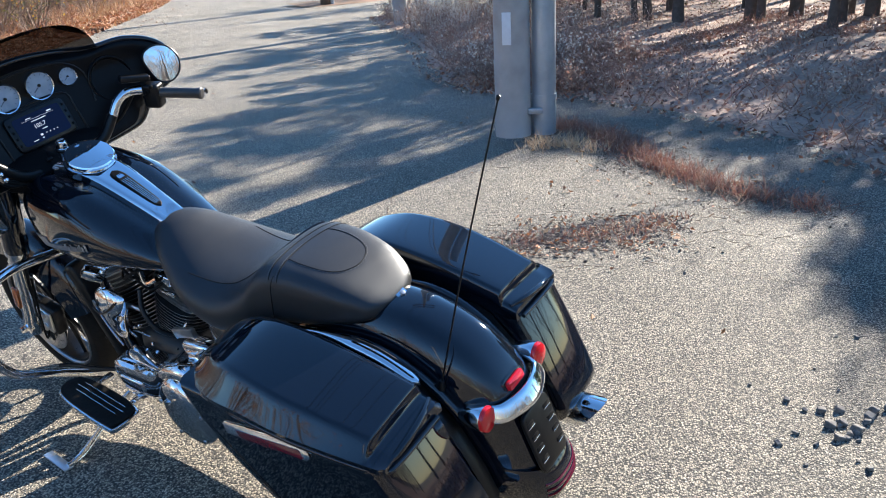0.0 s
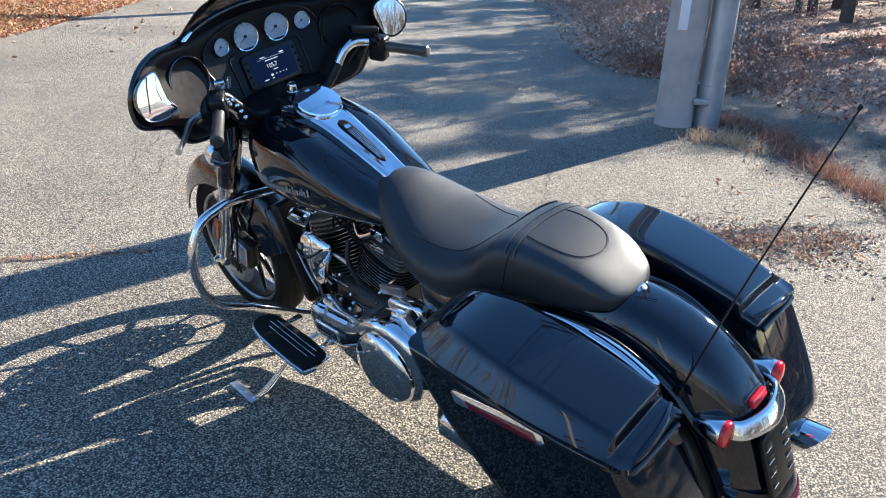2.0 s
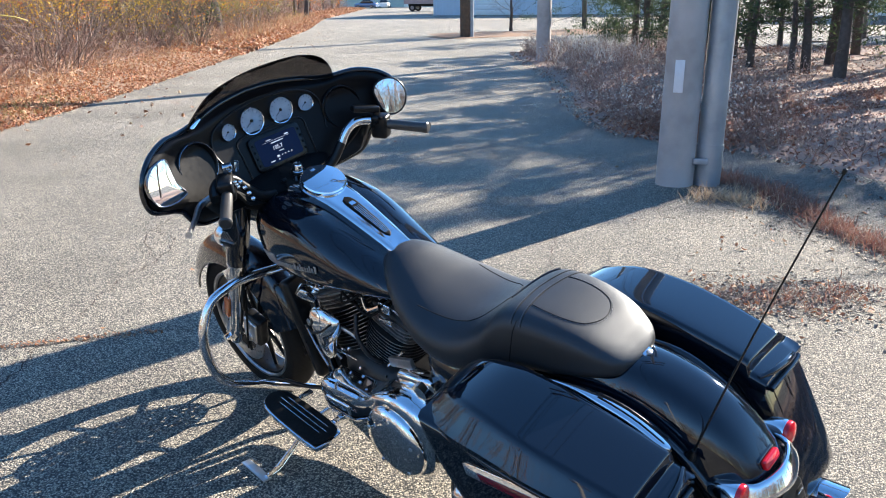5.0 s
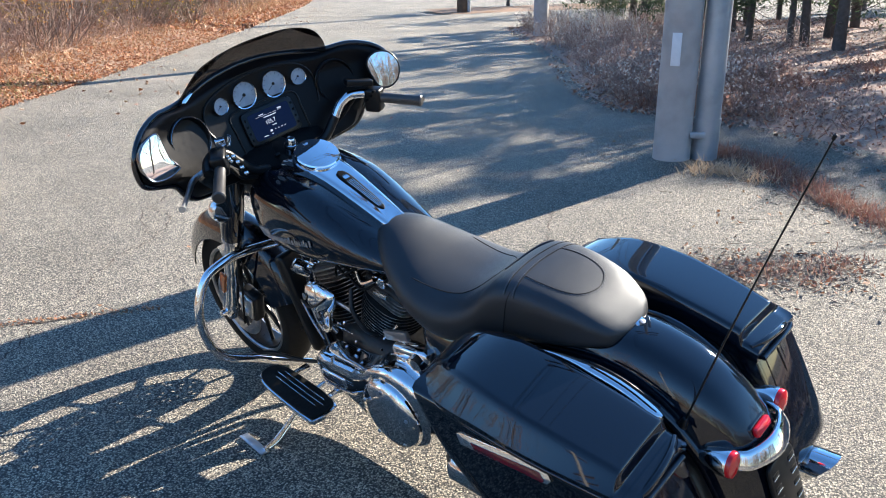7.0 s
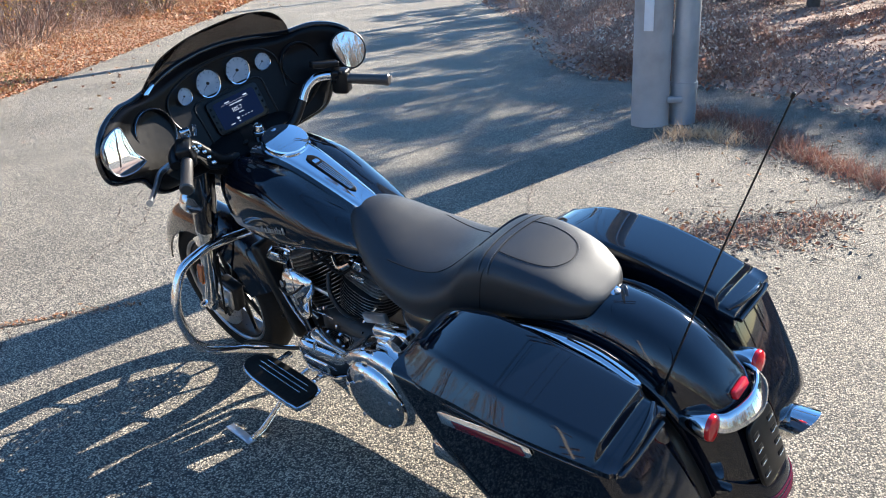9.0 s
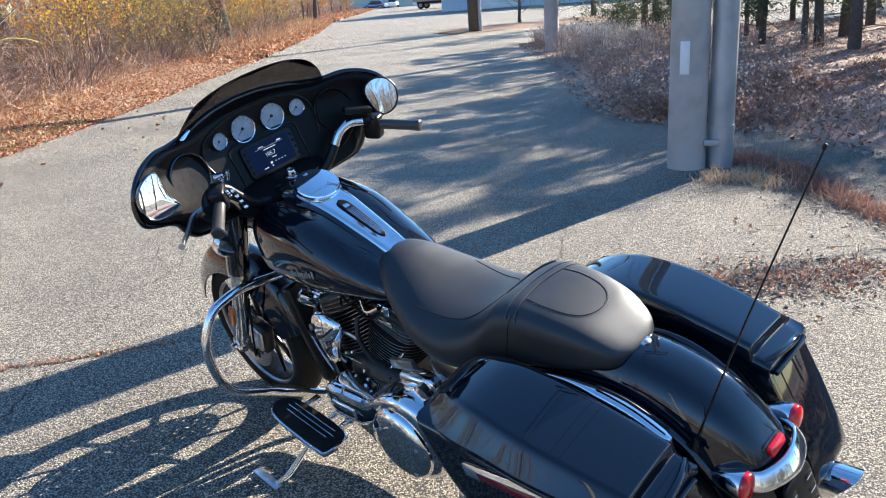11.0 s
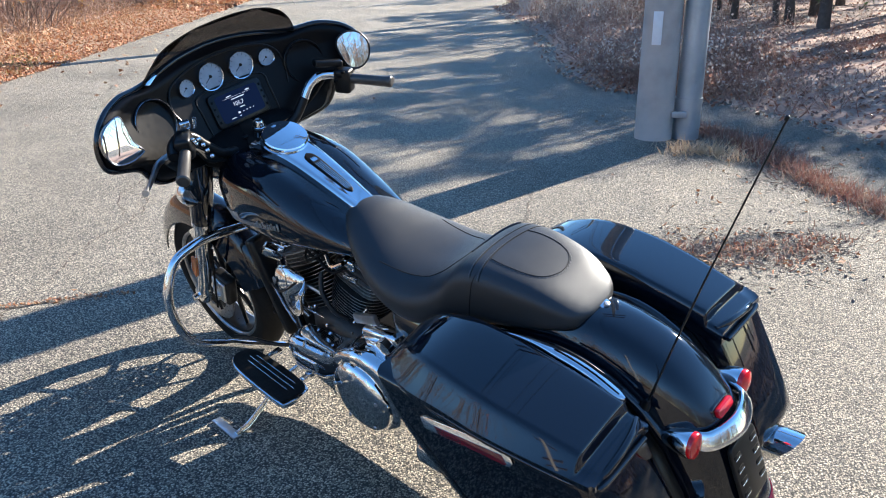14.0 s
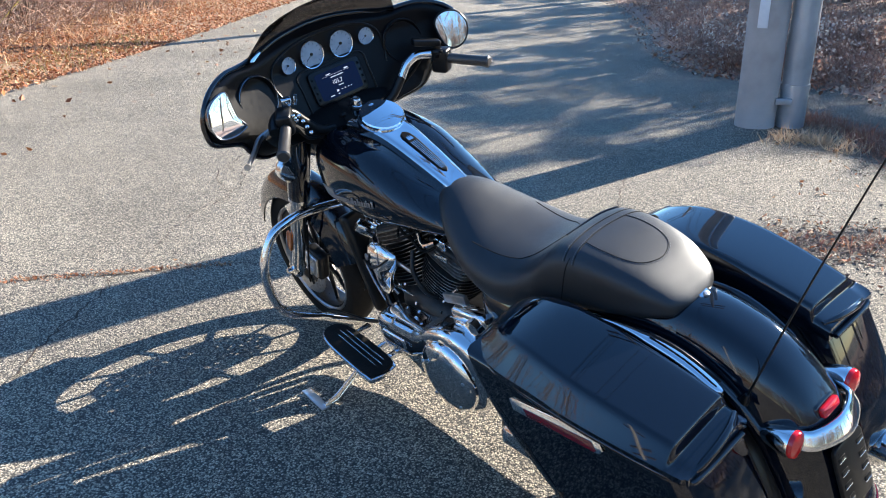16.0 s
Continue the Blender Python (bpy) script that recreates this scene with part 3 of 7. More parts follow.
# saddlebags
def saddlebag(s):
    # body: side outline swept from the inner to the outer face
    side = curve_points([(0.318, 0.690), (0.285, 0.62), (0.225, 0.53), (0.15, 0.44), (0.07, 0.35), (-0.01, 0.285), (-0.14, 0.255), (-0.28, 0.256), (-0.364, 0.267), (-0.397, 0.304), (-0.387, 0.35), (-0.342, 0.46), (-0.293, 0.57), (-0.272, 0.615)], 5)
    rings = []
    for f, inset in ((0.178, 0.02), (0.186, 0.004), (0.2, 0.0), (0.35, 0.0), (0.398, 0.002), (0.415, 0.010), (0.425, 0.028), (0.427, 0.05)):
        cy, cz = -0.03, 0.48
        r = []
        for y, z in side:
            d = Vector((y - cy, z - cz))
            L = d.length
            q = d * ((L - inset) / L)
            bulge = 0.012 * (1 - ((z - 0.5) / 0.25) ** 2) if f > 0.39 else 0.0
            taper = 0.055 * max(0.0, (-0.02 - y) / 0.37) ** 1.3 * max(0.0, (f - 0.2) / 0.24)
            r.append((s * (f + bulge - taper), cy + q.x, cz + q.y))
        rings.append(r)
    body = part("saddlebag", grid_bm(rings), PAINT, bike, "gloss black hard saddlebag stretched down behind the muffler")
    # lid: dome over the body's rim, rolled over on its outer side, with a hollow tail behind a raised lip
    ys = np.concatenate([0.20 + 0.142 * np.sin(np.linspace(math.pi / 2, 0.12, 14)), np.linspace(0.20, -0.228, 20), np.linspace(-0.236, -0.250, 8), np.linspace(-0.256, -0.288, 7)])
    us = [0.5 - 0.5 * math.cos(math.pi * q / 44) for q in range(45)]
    rows = []
    for y in ys:
        end = max(0.0, (y - 0.09) / 0.2521)
        crease = 0.80 - 0.14 * min(1.0, max(0.0, (y - 0.02) / 0.30)) ** 1.4
        back = min(1.0, max(0.0, (-0.237 - y) / 0.011))
        back = back * back * (3 - 2 * back)
        crown = 0.757 - 0.112 * max(0.0, (0.18 - y) / 0.5) ** 1.5 - 0.026 * back
        seam = 0.680 - 0.074 * max(0.0, (0.12 - y) / 0.45) ** 1.2
        zt = seam + (crown - seam) * max(0.0, 1 - end ** 2.7) ** 0.56
        xi = 0.176 + 0.03 * end ** 3
        xo = 0.434 - 0.070 * end ** 3.0 - 0.05 * max(0.0, (0.0 - y) / 0.33) ** 1.4 - (0.006 if y < -0.28 else 0.0)
        row = []
        for u in us:
            k_in, k_out = max(0.0, 1 - u / 0.10), max(0.0, (u - crease) / (1 - crease))
            soft_k = (math.sqrt(k_out * k_out + 0.03) - 0.1732) / 0.8417
            f = (1 - k_in ** 2.5) ** 0.5 * max(0.0, 1 - soft_k)
            slope = 0.022 * max(0.0, u - 0.15) ** 1.3
            row.append((s * (xi + (xo - xi) * u), y, max(seam - 0.006, seam + (zt - slope - seam) * f)))
        for u in np.linspace(1, 0, 9):
            row.append((s * (xi + (xo - xi) * u), y, seam - 0.016))
        rows.append(row)
    part("lid", grid_bm(rows), PAINT, body, "domed glossy lid with a hollow tail")
    part("lid_seam", tube([(s * 0.19, 0.335, 0.664), (s * 0.35, 0.33, 0.664), (s * 0.415, 0.25, 0.666), (s * 0.430, 0.0, 0.648), (s * 0.402, -0.22, 0.610), (s * 0.376, -0.278, 0.598), (s * 0.35, -0.292, 0.597), (s * 0.2, -0.293, 0.600)], 0.0065, k=8, sides=10), PAINT, body)
    part("lid_lip", tube([(s * 0.186, -0.266, 0.634), (s * 0.24, -0.284, 0.633), (s * 0.31, -0.288, 0.622), (s * 0.360, -0.276, 0.607), (s * 0.388, -0.235, 0.605)], 0.008, k=8, sides=12, radii=[0.006, 0.009, 0.009, 0.008, 0.004]), PAINT, body, "raised rim along the lid's tail")
    # side trim with reflector
    m = frame_m((s * 0.427, 0.020, 0.622 if s < 0 else 0.60), (s, -0.10, 0.32), (0, 0, 1))
    t = part("side_trim", slab([(s * -x, z) for x, z in ((-0.130, 0.012), (-0.118, 0.018), (0.112, 0.016), (0.130, -0.012), (0.121, -0.024), (-0.115, -0.013))][::1 if s < 0 else -1], m, 0.012, 0.004), CHROME, body, "chrome side trim strip")
    part("reflector", slab([(s * -x, z) for x, z in ((-0.085, 0.004), (0.100, 0.000), (0.114, -0.017), (0.108, -0.021), (-0.072, -0.011))][::1 if s < 0 else -1], m @ pose(0, 0, 0.0115), 0.003, 0.001), DARK_RED, t, "dark red side reflector")
    return body


saddlebag(-1)
saddlebag(1)
for s in (-1,):
    rail = curve_points([(s * 0.165, 0.15, 0.700), (s * 0.164, 0.06, 0.714), (s * 0.162, -0.03, 0.712), (s * 0.16, -0.13, 0.688), (s * 0.158, -0.222, 0.642)], 6)
    rings = []
    for i, p in enumerate(rail):
        g = i / (len(rail) - 1)
        w = (0.003 + 0.013 * min(1.0, g / 0.55) ** 1.5) * math.sqrt(max(0.05, 1 - max(0.0, (g - 0.9) / 0.1) ** 2))
        rings.append([(p[0] + x * w, p[1], p[2] + z * 0.007) for x, z in oval(1, 1, 14, 2.2)])
    rl = part("bag_rail", grid_bm(rings), CHROME, bike, "polished chrome rail between bag and fender")
    part("rail_insert", tube([(s * 0.158, -0.04, 0.724), (s * 0.156, -0.12, 0.709), (s * 0.154, -0.215, 0.668)], 0.004, k=4, sides=8), SATIN, rl)

# mufflers
for s in (-1, 1):
    mb = lathe([(0.036, 0.0), (0.05, 0.02), (0.052, 0.45), (0.048, 0.62), (0.049, 0.72), (0.051, 0.82), (0.046, 0.822), (0.044, 0.70)], (s * 0.265, 0.40, 0.255), axis=(0, -1, 0.0), sides=36)
    for v in mb.verts:
        if v.co.y < -0.38:
            v.co.y -= (v.co.z - 0.255) * 0.95
    mu = part("muffler", mb, CHROME, bike, "long chrome muffler with a slash-cut tip")
    part("baffle", lathe([(0.0, 0.70), (0.044, 0.70), (0.044, 0.705), (0.0, 0.705)], (s * 0.265, 0.40, 0.255), axis=(0, -1, 0), sides=24), DARK_METAL, mu)
part("header_pipe", tube([(0.14, 0.95, 0.55), (0.22, 1.0, 0.45), (0.24, 0.85, 0.28), (0.265, 0.5, 0.255), (0.265, 0.38, 0.255)], 0.028, sides=14), CHROME, bike)
part("crossover_pipe", tube([(0.26, 0.6, 0.24), (0.05, 0.5, 0.2), (-0.2, 0.46, 0.22), (-0.265, 0.38, 0.255)], 0.025, sides=12), DARK_METAL, bike)

# seat
seat_rows = [(0.80, 0.045, 0.840, 0.80, 0, 2.4, 0), (0.775, 0.082, 0.856, 0.765, 0, 2.1, 0), (0.72, 0.124, 0.848, 0.712, 0, 2.0, 0), (0.65, 0.160, 0.815, 0.662, 0, 2.1, 0), (0.56, 0.19, 0.776, 0.622, 0, 2.4, 0), (0.46, 0.200, 0.757, 0.600, 0, 2.6, 0), (0.38, 0.194, 0.768, 0.612, 0, 2.8, 0), (0.32, 0.181, 0.802, 0.63, 0, 2.9, 0), (0.275, 0.166, 0.838, 0.65, 0, 3.6, 0), (0.22, 0.155, 0.852, 0.67, 0, 4.2, 0), (0.13, 0.146, 0.845, 0.685, 0, 4.4, 0), (0.04, 0.130, 0.822, 0.70, 0, 4.2, 0), (-0.015, 0.110, 0.794, 0.71, 0, 3.8, 0), (-0.045, 0.088, 0.772, 0.718, 0, 3.4, 0), (-0.060, 0.055, 0.758, 0.728, 0, 3.0, 0), (-0.066, 0.03, 0.750, 0.735, 0, 2.6, 0)]
seat = part("seat", loft(seat_rows, 8, 2.6, 112), VINYL, bike, "smooth black vinyl two-up seat with stitched passenger pad")


def seat_top(x, y):
    """Height of the seat's skin at x, y."""
    f = curve_points([(r[0], r[1], r[2], r[3], r[5]) for r in seat_rows], 8)
    f = f[::-1]
    w, zt, zb, n = (float(np.interp(y, f[:, 0], f[:, k])) for k in (1, 2, 3, 4))
    u = min(1.0, abs(x) / w)
    return (zt + zb) / 2 + (1 - u ** n) ** (1 / n) * (zt - zb) / 2


def seam(pts, name="seam", r=0.0022, mat=None):
    fine = curve_points(pts, 20)
    return part(name, tube([(x, y, seat_top(x, y) + 0.0001) for x, y in fine], r, k=1, sides=6), mat or RUBBER, seat)


pad = [(-0.078, 0.198), (-0.082, 0.15), (-0.074, 0.09), (-0.050, 0.052), (0.0, 0.036), (0.050, 0.052), (0.074, 0.09), (0.082, 0.15), (0.078, 0.198)]
seam(pad, "pad_seam", 0.0011)
for off in (0.006,):
    fine = curve_points([(x * (1 + off * 8), y + (y - 0.13) * off * 8) for x, y in pad], 10)
    for a, b in zip(fine[::2], fine[1::2]):
        part("stitch", tube([(a[0], a[1], seat_top(a[0], a[1]) + 0.0006), (b[0], b[1], seat_top(b[0], b[1]) + 0.0006)], 0.0007, k=1, sides=5), THREAD, seat)
for yy in (0.204, 0.232):
    band = [(-0.145, yy - 0.016), (-0.08, yy - 0.004), (0, yy + 0.004), (0.08, yy - 0.004), (0.145, yy - 0.016)]
    seam(band, "seam", 0.0011)
    fine = curve_points([(x, y + 0.005) for x, y in band], 22)
    for a, b in zip(fine[::2], fine[1::2]):
        part("stitch", tube([(a[0], a[1], seat_top(a[0], a[1]) + 0.0006), (b[0], b[1], seat_top(b[0], b[1]) + 0.0006)], 0.0007, k=1, sides=5), THREAD, seat)
# gathered welt at the front of the passenger part
welt = curve_points([(-0.03, 0.306), (0.03, 0.296), (0.08, 0.282), (0.125, 0.262)], 12)
part("gathered_welt", tube([(x, y, seat_top(x, y) + 0.0005) for x, y in welt], 0.0055, k=2, sides=10), VINYL, seat, "rolled vinyl welt")
seam([(-0.112, 0.402), (-0.08, 0.366), (0.0, 0.347), (0.08, 0.366), (0.112, 0.402)], "seam", 0.0014)
for s in (-1, 1):
    seam([(s * 0.134, 0.58), (s * 0.124, 0.475), (s * 0.112, 0.402)], "seam", 0.0014)


def seat_side(y, z):
    """Half width of the seat at y and height z."""
    f = curve_points([(r[0], r[1], r[2], r[3], r[5]) for r in seat_rows], 8)[::-1]
    w, zt, zb, n = (float(np.interp(y, f[:, 0], f[:, k])) for k in (1, 2, 3, 4))
    v = min(1.0, abs(z - (zt + zb) / 2) / ((zt - zb) / 2))
    return w * (1 - v ** n) ** (1 / n)


for s in (-1, 1):
    flank = [(0.203 + 0.035 * g, 0.835 - 0.15 * g) for g in np.linspace(0, 1, 14)]
    part("side_seam", tube([(s * (seat_side(y, z) + 0.0002), y, z) for y, z in flank], 0.0013, k=1, sides=6), RUBBER, seat)
tabm = frame_m((0.012, -0.066, 0.744), (0, -0.45, 0.9))
st = part("seat_tab", slab([(x * 0.017, y * 0.026) for x, y in oval(1, 1, 24, 2.4)], tabm, 0.006, 0.002), CHROME, bike, "chrome seat bracket tab")
part("tab_screw", lathe([(0.0, 0.0), (0.008, 0.0), (0.007, 0.006), (0.0, 0.007)], tabm @ Vector((0, -0.006, 0.006)), axis=(0, -0.45, 0.9), sides=16), STEEL, st)

# tank and its console
tank_rows = [(1.355, 0.09, 0.93, 0.80, 0, 2.6, 0.0), (1.335, 0.150, 0.965, 0.745, 0, 2.5, 0.005), (1.26, 0.190, 0.992, 0.705, 0, 2.9, 0.016), (1.15, 0.204, 0.985, 0.692, 0, 2.9, 0.02), (1.02, 0.202, 0.955, 0.69, 0, 2.8, 0.02), (0.88, 0.184, 0.893, 0.695, 0, 2.3, 0.016), (0.76, 0.152, 0.832, 0.705, 0, 2.2, 0.01), (0.68, 0.118, 0.788, 0.715, 0, 2.2, 0.0), (0.64, 0.08, 0.765, 0.725, 0, 2.2, 0.0)]
part("fuel_tank", loft(tank_rows, 6, 2.4, 56), PAINT, bike, "gloss black teardrop fuel tank")
tz = curve_points([(r[0], r[2]) for r in tank_rows], 6)


def tank_top(y):
    return float(np.interp(y, tz[::-1, 0], tz[::-1, 1]))


ys = np.linspace(1.19, 0.735, 26)
con = []
for y in ys:
    w = 0.040 + 0.024 * max(0.0, (y - 0.735) / 0.35) + 0.012 * max(0.0, (y - 1.085) / 0.1)
    z = tank_top(y) + 0.011
    row = [(u * w, y, z + 0.010 * (1 - abs(u) ** 9) - 0.003 * (1 - u * u)) for u in np.linspace(-1, 1, 25)] + [(u * w, y, z - 0.024) for u in np.linspace(1, -1, 7)]
    con.append(row)
console = part("tank_console", grid_bm(con), CHROME, bike, "mirror-bright chrome tank console")
cn = Vector((0, -0.46, 1)).normalized()
cap_c = Vector((0.004, 1.108, tank_top(1.108) + 0.027))
cap = part("fuel_cap", lathe([(0.0, 0.0), (0.068, 0.0), (0.0745, 0.004), (0.0745, 0.012), (0.071, 0.0160), (0.05, 0.0195), (0.025, 0.0215), (0.0, 0.022)], cap_c, axis=cn, sides=56), CHROME, bike, "round chrome fuel cap")
part("cap_ring", lathe([(0.070, -0.03), (0.080, -0.028), (0.079, -0.004), (0.070, 0.000)], cap_c, axis=cn, sides=56, ring_closed=True), CHROME, cap)
part("cap_button", lathe([(0.0, 0.008), (0.009, 0.006), (0.011, 0.0), (0.0, -0.002)], cap_c + cn * 0.019 + Vector((-0.004, 0.052, 0.018)), axis=cn, sides=20), CHROME, cap)
# ribbed inset on the console


def con_z(x, y):
    """Height of the console's skin."""
    w = 0.040 + 0.024 * max(0.0, (y - 0.735) / 0.35)
    return tank_top(y) + 0.018 + 0.003 * (x / w) ** 2


ins = []
for g in np.linspace(-1, 1, 27):
    y = 0.908 + 0.098 * g
    hw = max(0.0005, (0.0195 + 0.0045 * g) * (1 - abs(g) ** 7) ** 0.5)
    ins.append([(u * hw, y, con_z(u * hw, y) + 0.0042 * (1 - u ** 8)) for u in np.linspace(-1, 1, 11)] + [(u * hw, y, con_z(u * hw, y) - 0.004) for u in np.linspace(1, -1, 5)])
inset = part("console_inset", grid_bm(ins), PLASTIC, console, "black ribbed console inset")
for k in (-0.009, -0.003, 0.003, 0.009):
    part("rib", tube([(k * (0.85 + 0.3 * (y - 0.82) / 0.13), y, con_z(0, y) + 0.0044) for y in np.linspace(0.823, 0.953, 10)], 0.0008, k=1, sides=6), CHROME, inset)
part("badge", slab([(-0.010, 0), (-0.010, 0.012), (-0.006, 0.020), (-0.003, 0.012), (0, 0.022), (0.003, 0.012), (0.006, 0.020), (0.010, 0.012), (0.010, 0)], frame_m((0, 0.962, con_z(0, 0.962) + 0.0036), (0, -0.42, 1), (0, 1, 0.42)), 0.002, 0.0), CHROME, inset)
# tank badge: plain bars in place of lettering
def tank_x(y, z):
    """Half width of the tank at y and height z."""
    f = curve_points([(r_[0], r_[1], r_[2], r_[3], r_[5]) for r_ in tank_rows], 6)[::-1]
    w, zt, zb, n = (float(np.interp(y, f[:, 0], f[:, k])) for k in (1, 2, 3, 4))
    return w * max(0.0, 1 - abs((2 * z - zt - zb) / (zt - zb)) ** n) ** (1 / n)


for s in (-1, 1):
    rnd = random.Random(4)
    hold = None
    y = 1.275
    while y > 0.955:
        w = rnd.uniform(0.009, 0.017)
        tall = 0.040 if y > 1.18 else rnd.choice((0.017, 0.017, 0.024))
        z = 0.802 - 0.030 * (y - 0.955) / 0.32
        x0, x1 = tank_x(y, z), tank_x(y, z + tall)
        m = frame_m((s * (x0 + 0.0005), y, z), (s, 0.10, -(x1 - x0) / tall), (0, 0, 1))
        bar = slab([(0, 0), (w * 0.72, 0), (w * 0.72 + 0.003, tall), (0.003, tall)], m, 0.003, 0.0008)
        if hold is None:
            hold = part("tank_badge", bar, BADGE, bike, "raised metal tank badge drawn as plain bars")
        else:
            part("bar", bar, BADGE, hold)
        y -= w

# key knob in front of the cap
kb = part("ignition_knob", lathe([(0.0, -0.03), (0.02, -0.03), (0.021, 0.0), (0.017, 0.004), (0.016, 0.022), (0.012, 0.027), (0.0, 0.028)], (-0.008, 1.222, 1.035), axis=(0, -0.3, 0.95), sides=28), CHROME, bike, "chrome ignition knob")
part("knob_ring", lathe([(0.021, -0.01), (0.025, -0.006), (0.025, 0.0), (0.021, 0.004)], (-0.008, 1.222, 1.035), axis=(0, -0.3, 0.95), sides=28, ring_closed=True), SATIN, kb)

# fairing: outer shell, inner panel, wings
half_line = [(0.0, 1.300), (0.10, 1.295), (0.20, 1.277), (0.27, 1.262), (0.325, 1.258), (0.375, 1.260), (0.43, 1.247), (0.477, 1.222), (0.508, 1.185), (0.520, 1.145), (0.517, 1.103), (0.497, 1.083), (0.45, 1.062), (0.405, 1.040), (0.38, 1.0), (0.345, 0.965), (0.28, 0.95), (0.20, 0.940), (0.10, 0.935), (0.0, 0.932)]
hl = curve_points(half_line, 4)
rim_line = [(x, z) for x, z in hl] + [(-x, z) for x, z in hl[::-1][1:-1]]


def fair_y(x, z):
    """How far ahead the fairing's rear rim lies."""
    return 1.40 - 0.14 * min(1.0, abs(x) / 0.50) ** 2 + 0.02 * (z - 1.1)


shell_rings = []
for t in np.linspace(0, 1, 14):
    k = (1 - t) ** 0.72
    cx, cz = 0.0, 1.08
    r = []
    for x, z in rim_line:
        q = max(k, 0.02)
        r.append((cx + (x - cx) * q, fair_y(x, z) * (1 - t) + t * 1.70, cz + (z - cz) * (0.3 + 0.7 * q)))
    shell_rings.append(r)
fairing = part("fairing", grid_bm(shell_rings, caps=False), PAINT, bike, "black batwing fairing fixed to the fork")
# rolled rim of the fairing
part("fairing_rim", tube([(x * 0.996, fair_y(x, z) - 0.004, z) for x, z in rim_line[::3]], 0.010, k=3, sides=10, closed=True), PAINT, fairing)


def dash_y(x, z):
    """The inner panel: set ahead of the rim, curving back towards the sides, its lower part nearer the rider."""
    return 1.372 - 0.55 * max(0.0, abs(x) - 0.03) ** 2 - 0.30 * max(0.0, 1.19 - z)


inner = []
for t in np.linspace(0, 1, 22):
    r = []
    for x, z in rim_line:
        px, pz = x * (1 - t), 1.12 + (z - 1.12) * (1 - t)
        edge = min(1.0, t / 0.16)
        y0 = fair_y(x, z) - 0.004
        y1 = dash_y(px, pz)
        s_ = edge * edge * (3 - 2 * edge)
        r.append((px, y0 * (1 - s_) + y1 * s_, pz))
    inner.append(r)
part("inner_panel", grid_bm(inner, caps=False), DASH, fairing, "textured black inner fairing panel")


def dash_frame(x, z, lift=0.0):
    e = 0.01
    px = Vector((2 * e, dash_y(x + e, z) - dash_y(x - e, z), 0))
    pz = Vector((0, dash_y(x, z + e) - dash_y(x, z - e), 2 * e))
    n = px.cross(pz).normalized()
    if n.y > 0:
        n = -n
    return frame_m(Vector((x, dash_y(x, z), z)) + n * lift, n)


for gx, gz, gr_, n in ((-0.146, 1.202, 0.0265, 1), (-0.046, 1.207, 0.043, 2), (0.074, 1.207, 0.043, 3), (0.173, 1.202, 0.0275, 4)):
    m = dash_frame(gx, gz, 0.004)
    g = part("gauge", lathe([(gr_ * 0.98, -0.004), (gr_ * 1.0, 0.008), (gr_ * 1.07, 0.010), (gr_ * 1.1, 0.004), (gr_ * 1.1, -0.006)], (0, 0, 0), axis=(0, 0, 1), sides=44), CHROME, fairing, "round pale-faced gauge with a chrome bezel")
    g.matrix_local = m
    face = part("gauge_face", lathe([(0.0, 0.0), (gr_, 0.0), (gr_, -0.003), (0.0, -0.003)], (0, 0, 0.003), axis=(0, 0, 1), sides=40), GAUGE, g, "pale silver dial face with the sky's blue reflection in its colour")
    for i in range(11):
        a = radians(225 - i * 27)
        part("tick", block((gr_ * 0.16, gr_ * 0.035, 0.0008), pose(math.cos(a) * gr_ * 0.84, math.sin(a) * gr_ * 0.84, 0.0036, 0, 0, math.degrees(a)), 0.0), MARK, g, smooth=False)
    a = radians(215)
    part("needle", block((gr_ * 0.72, gr_ * 0.045, 0.0012), pose(math.cos(a) * gr_ * 0.3, math.sin(a) * gr_ * 0.3, 0.005, 0, 0, math.degrees(a)), 0.0), MARK, g, smooth=False)
    part("needle_hub", lathe([(0.0, 0.0), (gr_ * 0.13, 0.0), (gr_ * 0.11, 0.003), (0.0, 0.004)], (0, 0, 0.0036), axis=(0, 0, 1), sides=20), SATIN, g)

# moulded ridge round the gauges and down beside the radio
def dash_point(x, z, lift=0.002):
    return dash_frame(x, z, lift).translation


RIDGE = [(-0.222, 1.045), (-0.205, 1.10), (-0.222, 1.155), (-0.205, 1.212), (-0.15, 1.243), (-0.05, 1.264), (0.08, 1.264), (0.175, 1.245), (0.222, 1.205), (0.228, 1.15), (0.215, 1.10)]
part("dash_ridge", tube([dash_point(x, z) for x, z in RIDGE], 0.0035, k=6, sides=8), SATIN, fairing, "moulded ridge round the gauges")
part("radio_surround", tube([dash_point(x, z) for x, z in ((-0.125, 1.02), (-0.127, 1.10), (-0.120, 1.160), (0.0, 1.166), (0.132, 1.160), (0.145, 1.10), (0.145, 1.02))], 0.003, k=5, sides=8), SATIN, fairing)
# radio
rm = dash_frame(0.012, 1.094, 0.0)
radio = part("radio", slab([(x * 0.106, y * 0.060) for x, y in oval(1, 1, 44, 9)], rm, 0.012, 0.004), SATIN, fairing, "black radio unit with a lit blue touch screen")
scr = part("screen", slab([(x * 0.084, y * 0.0465) for x, y in oval(1, 1, 40, 14)], rm @ pose(0, 0, 0.0115), 0.0015, 0.0), SCREEN, radio, "dark blue lit screen")
txt = bpy.data.curves.new("station_text", "FONT")
txt.body, txt.size, txt.align_x, txt.align_y = "105.7", 0.0190, "CENTER", "CENTER"
txt.materials.append(SCREEN_TEXT)
tx = new("station_text", txt)
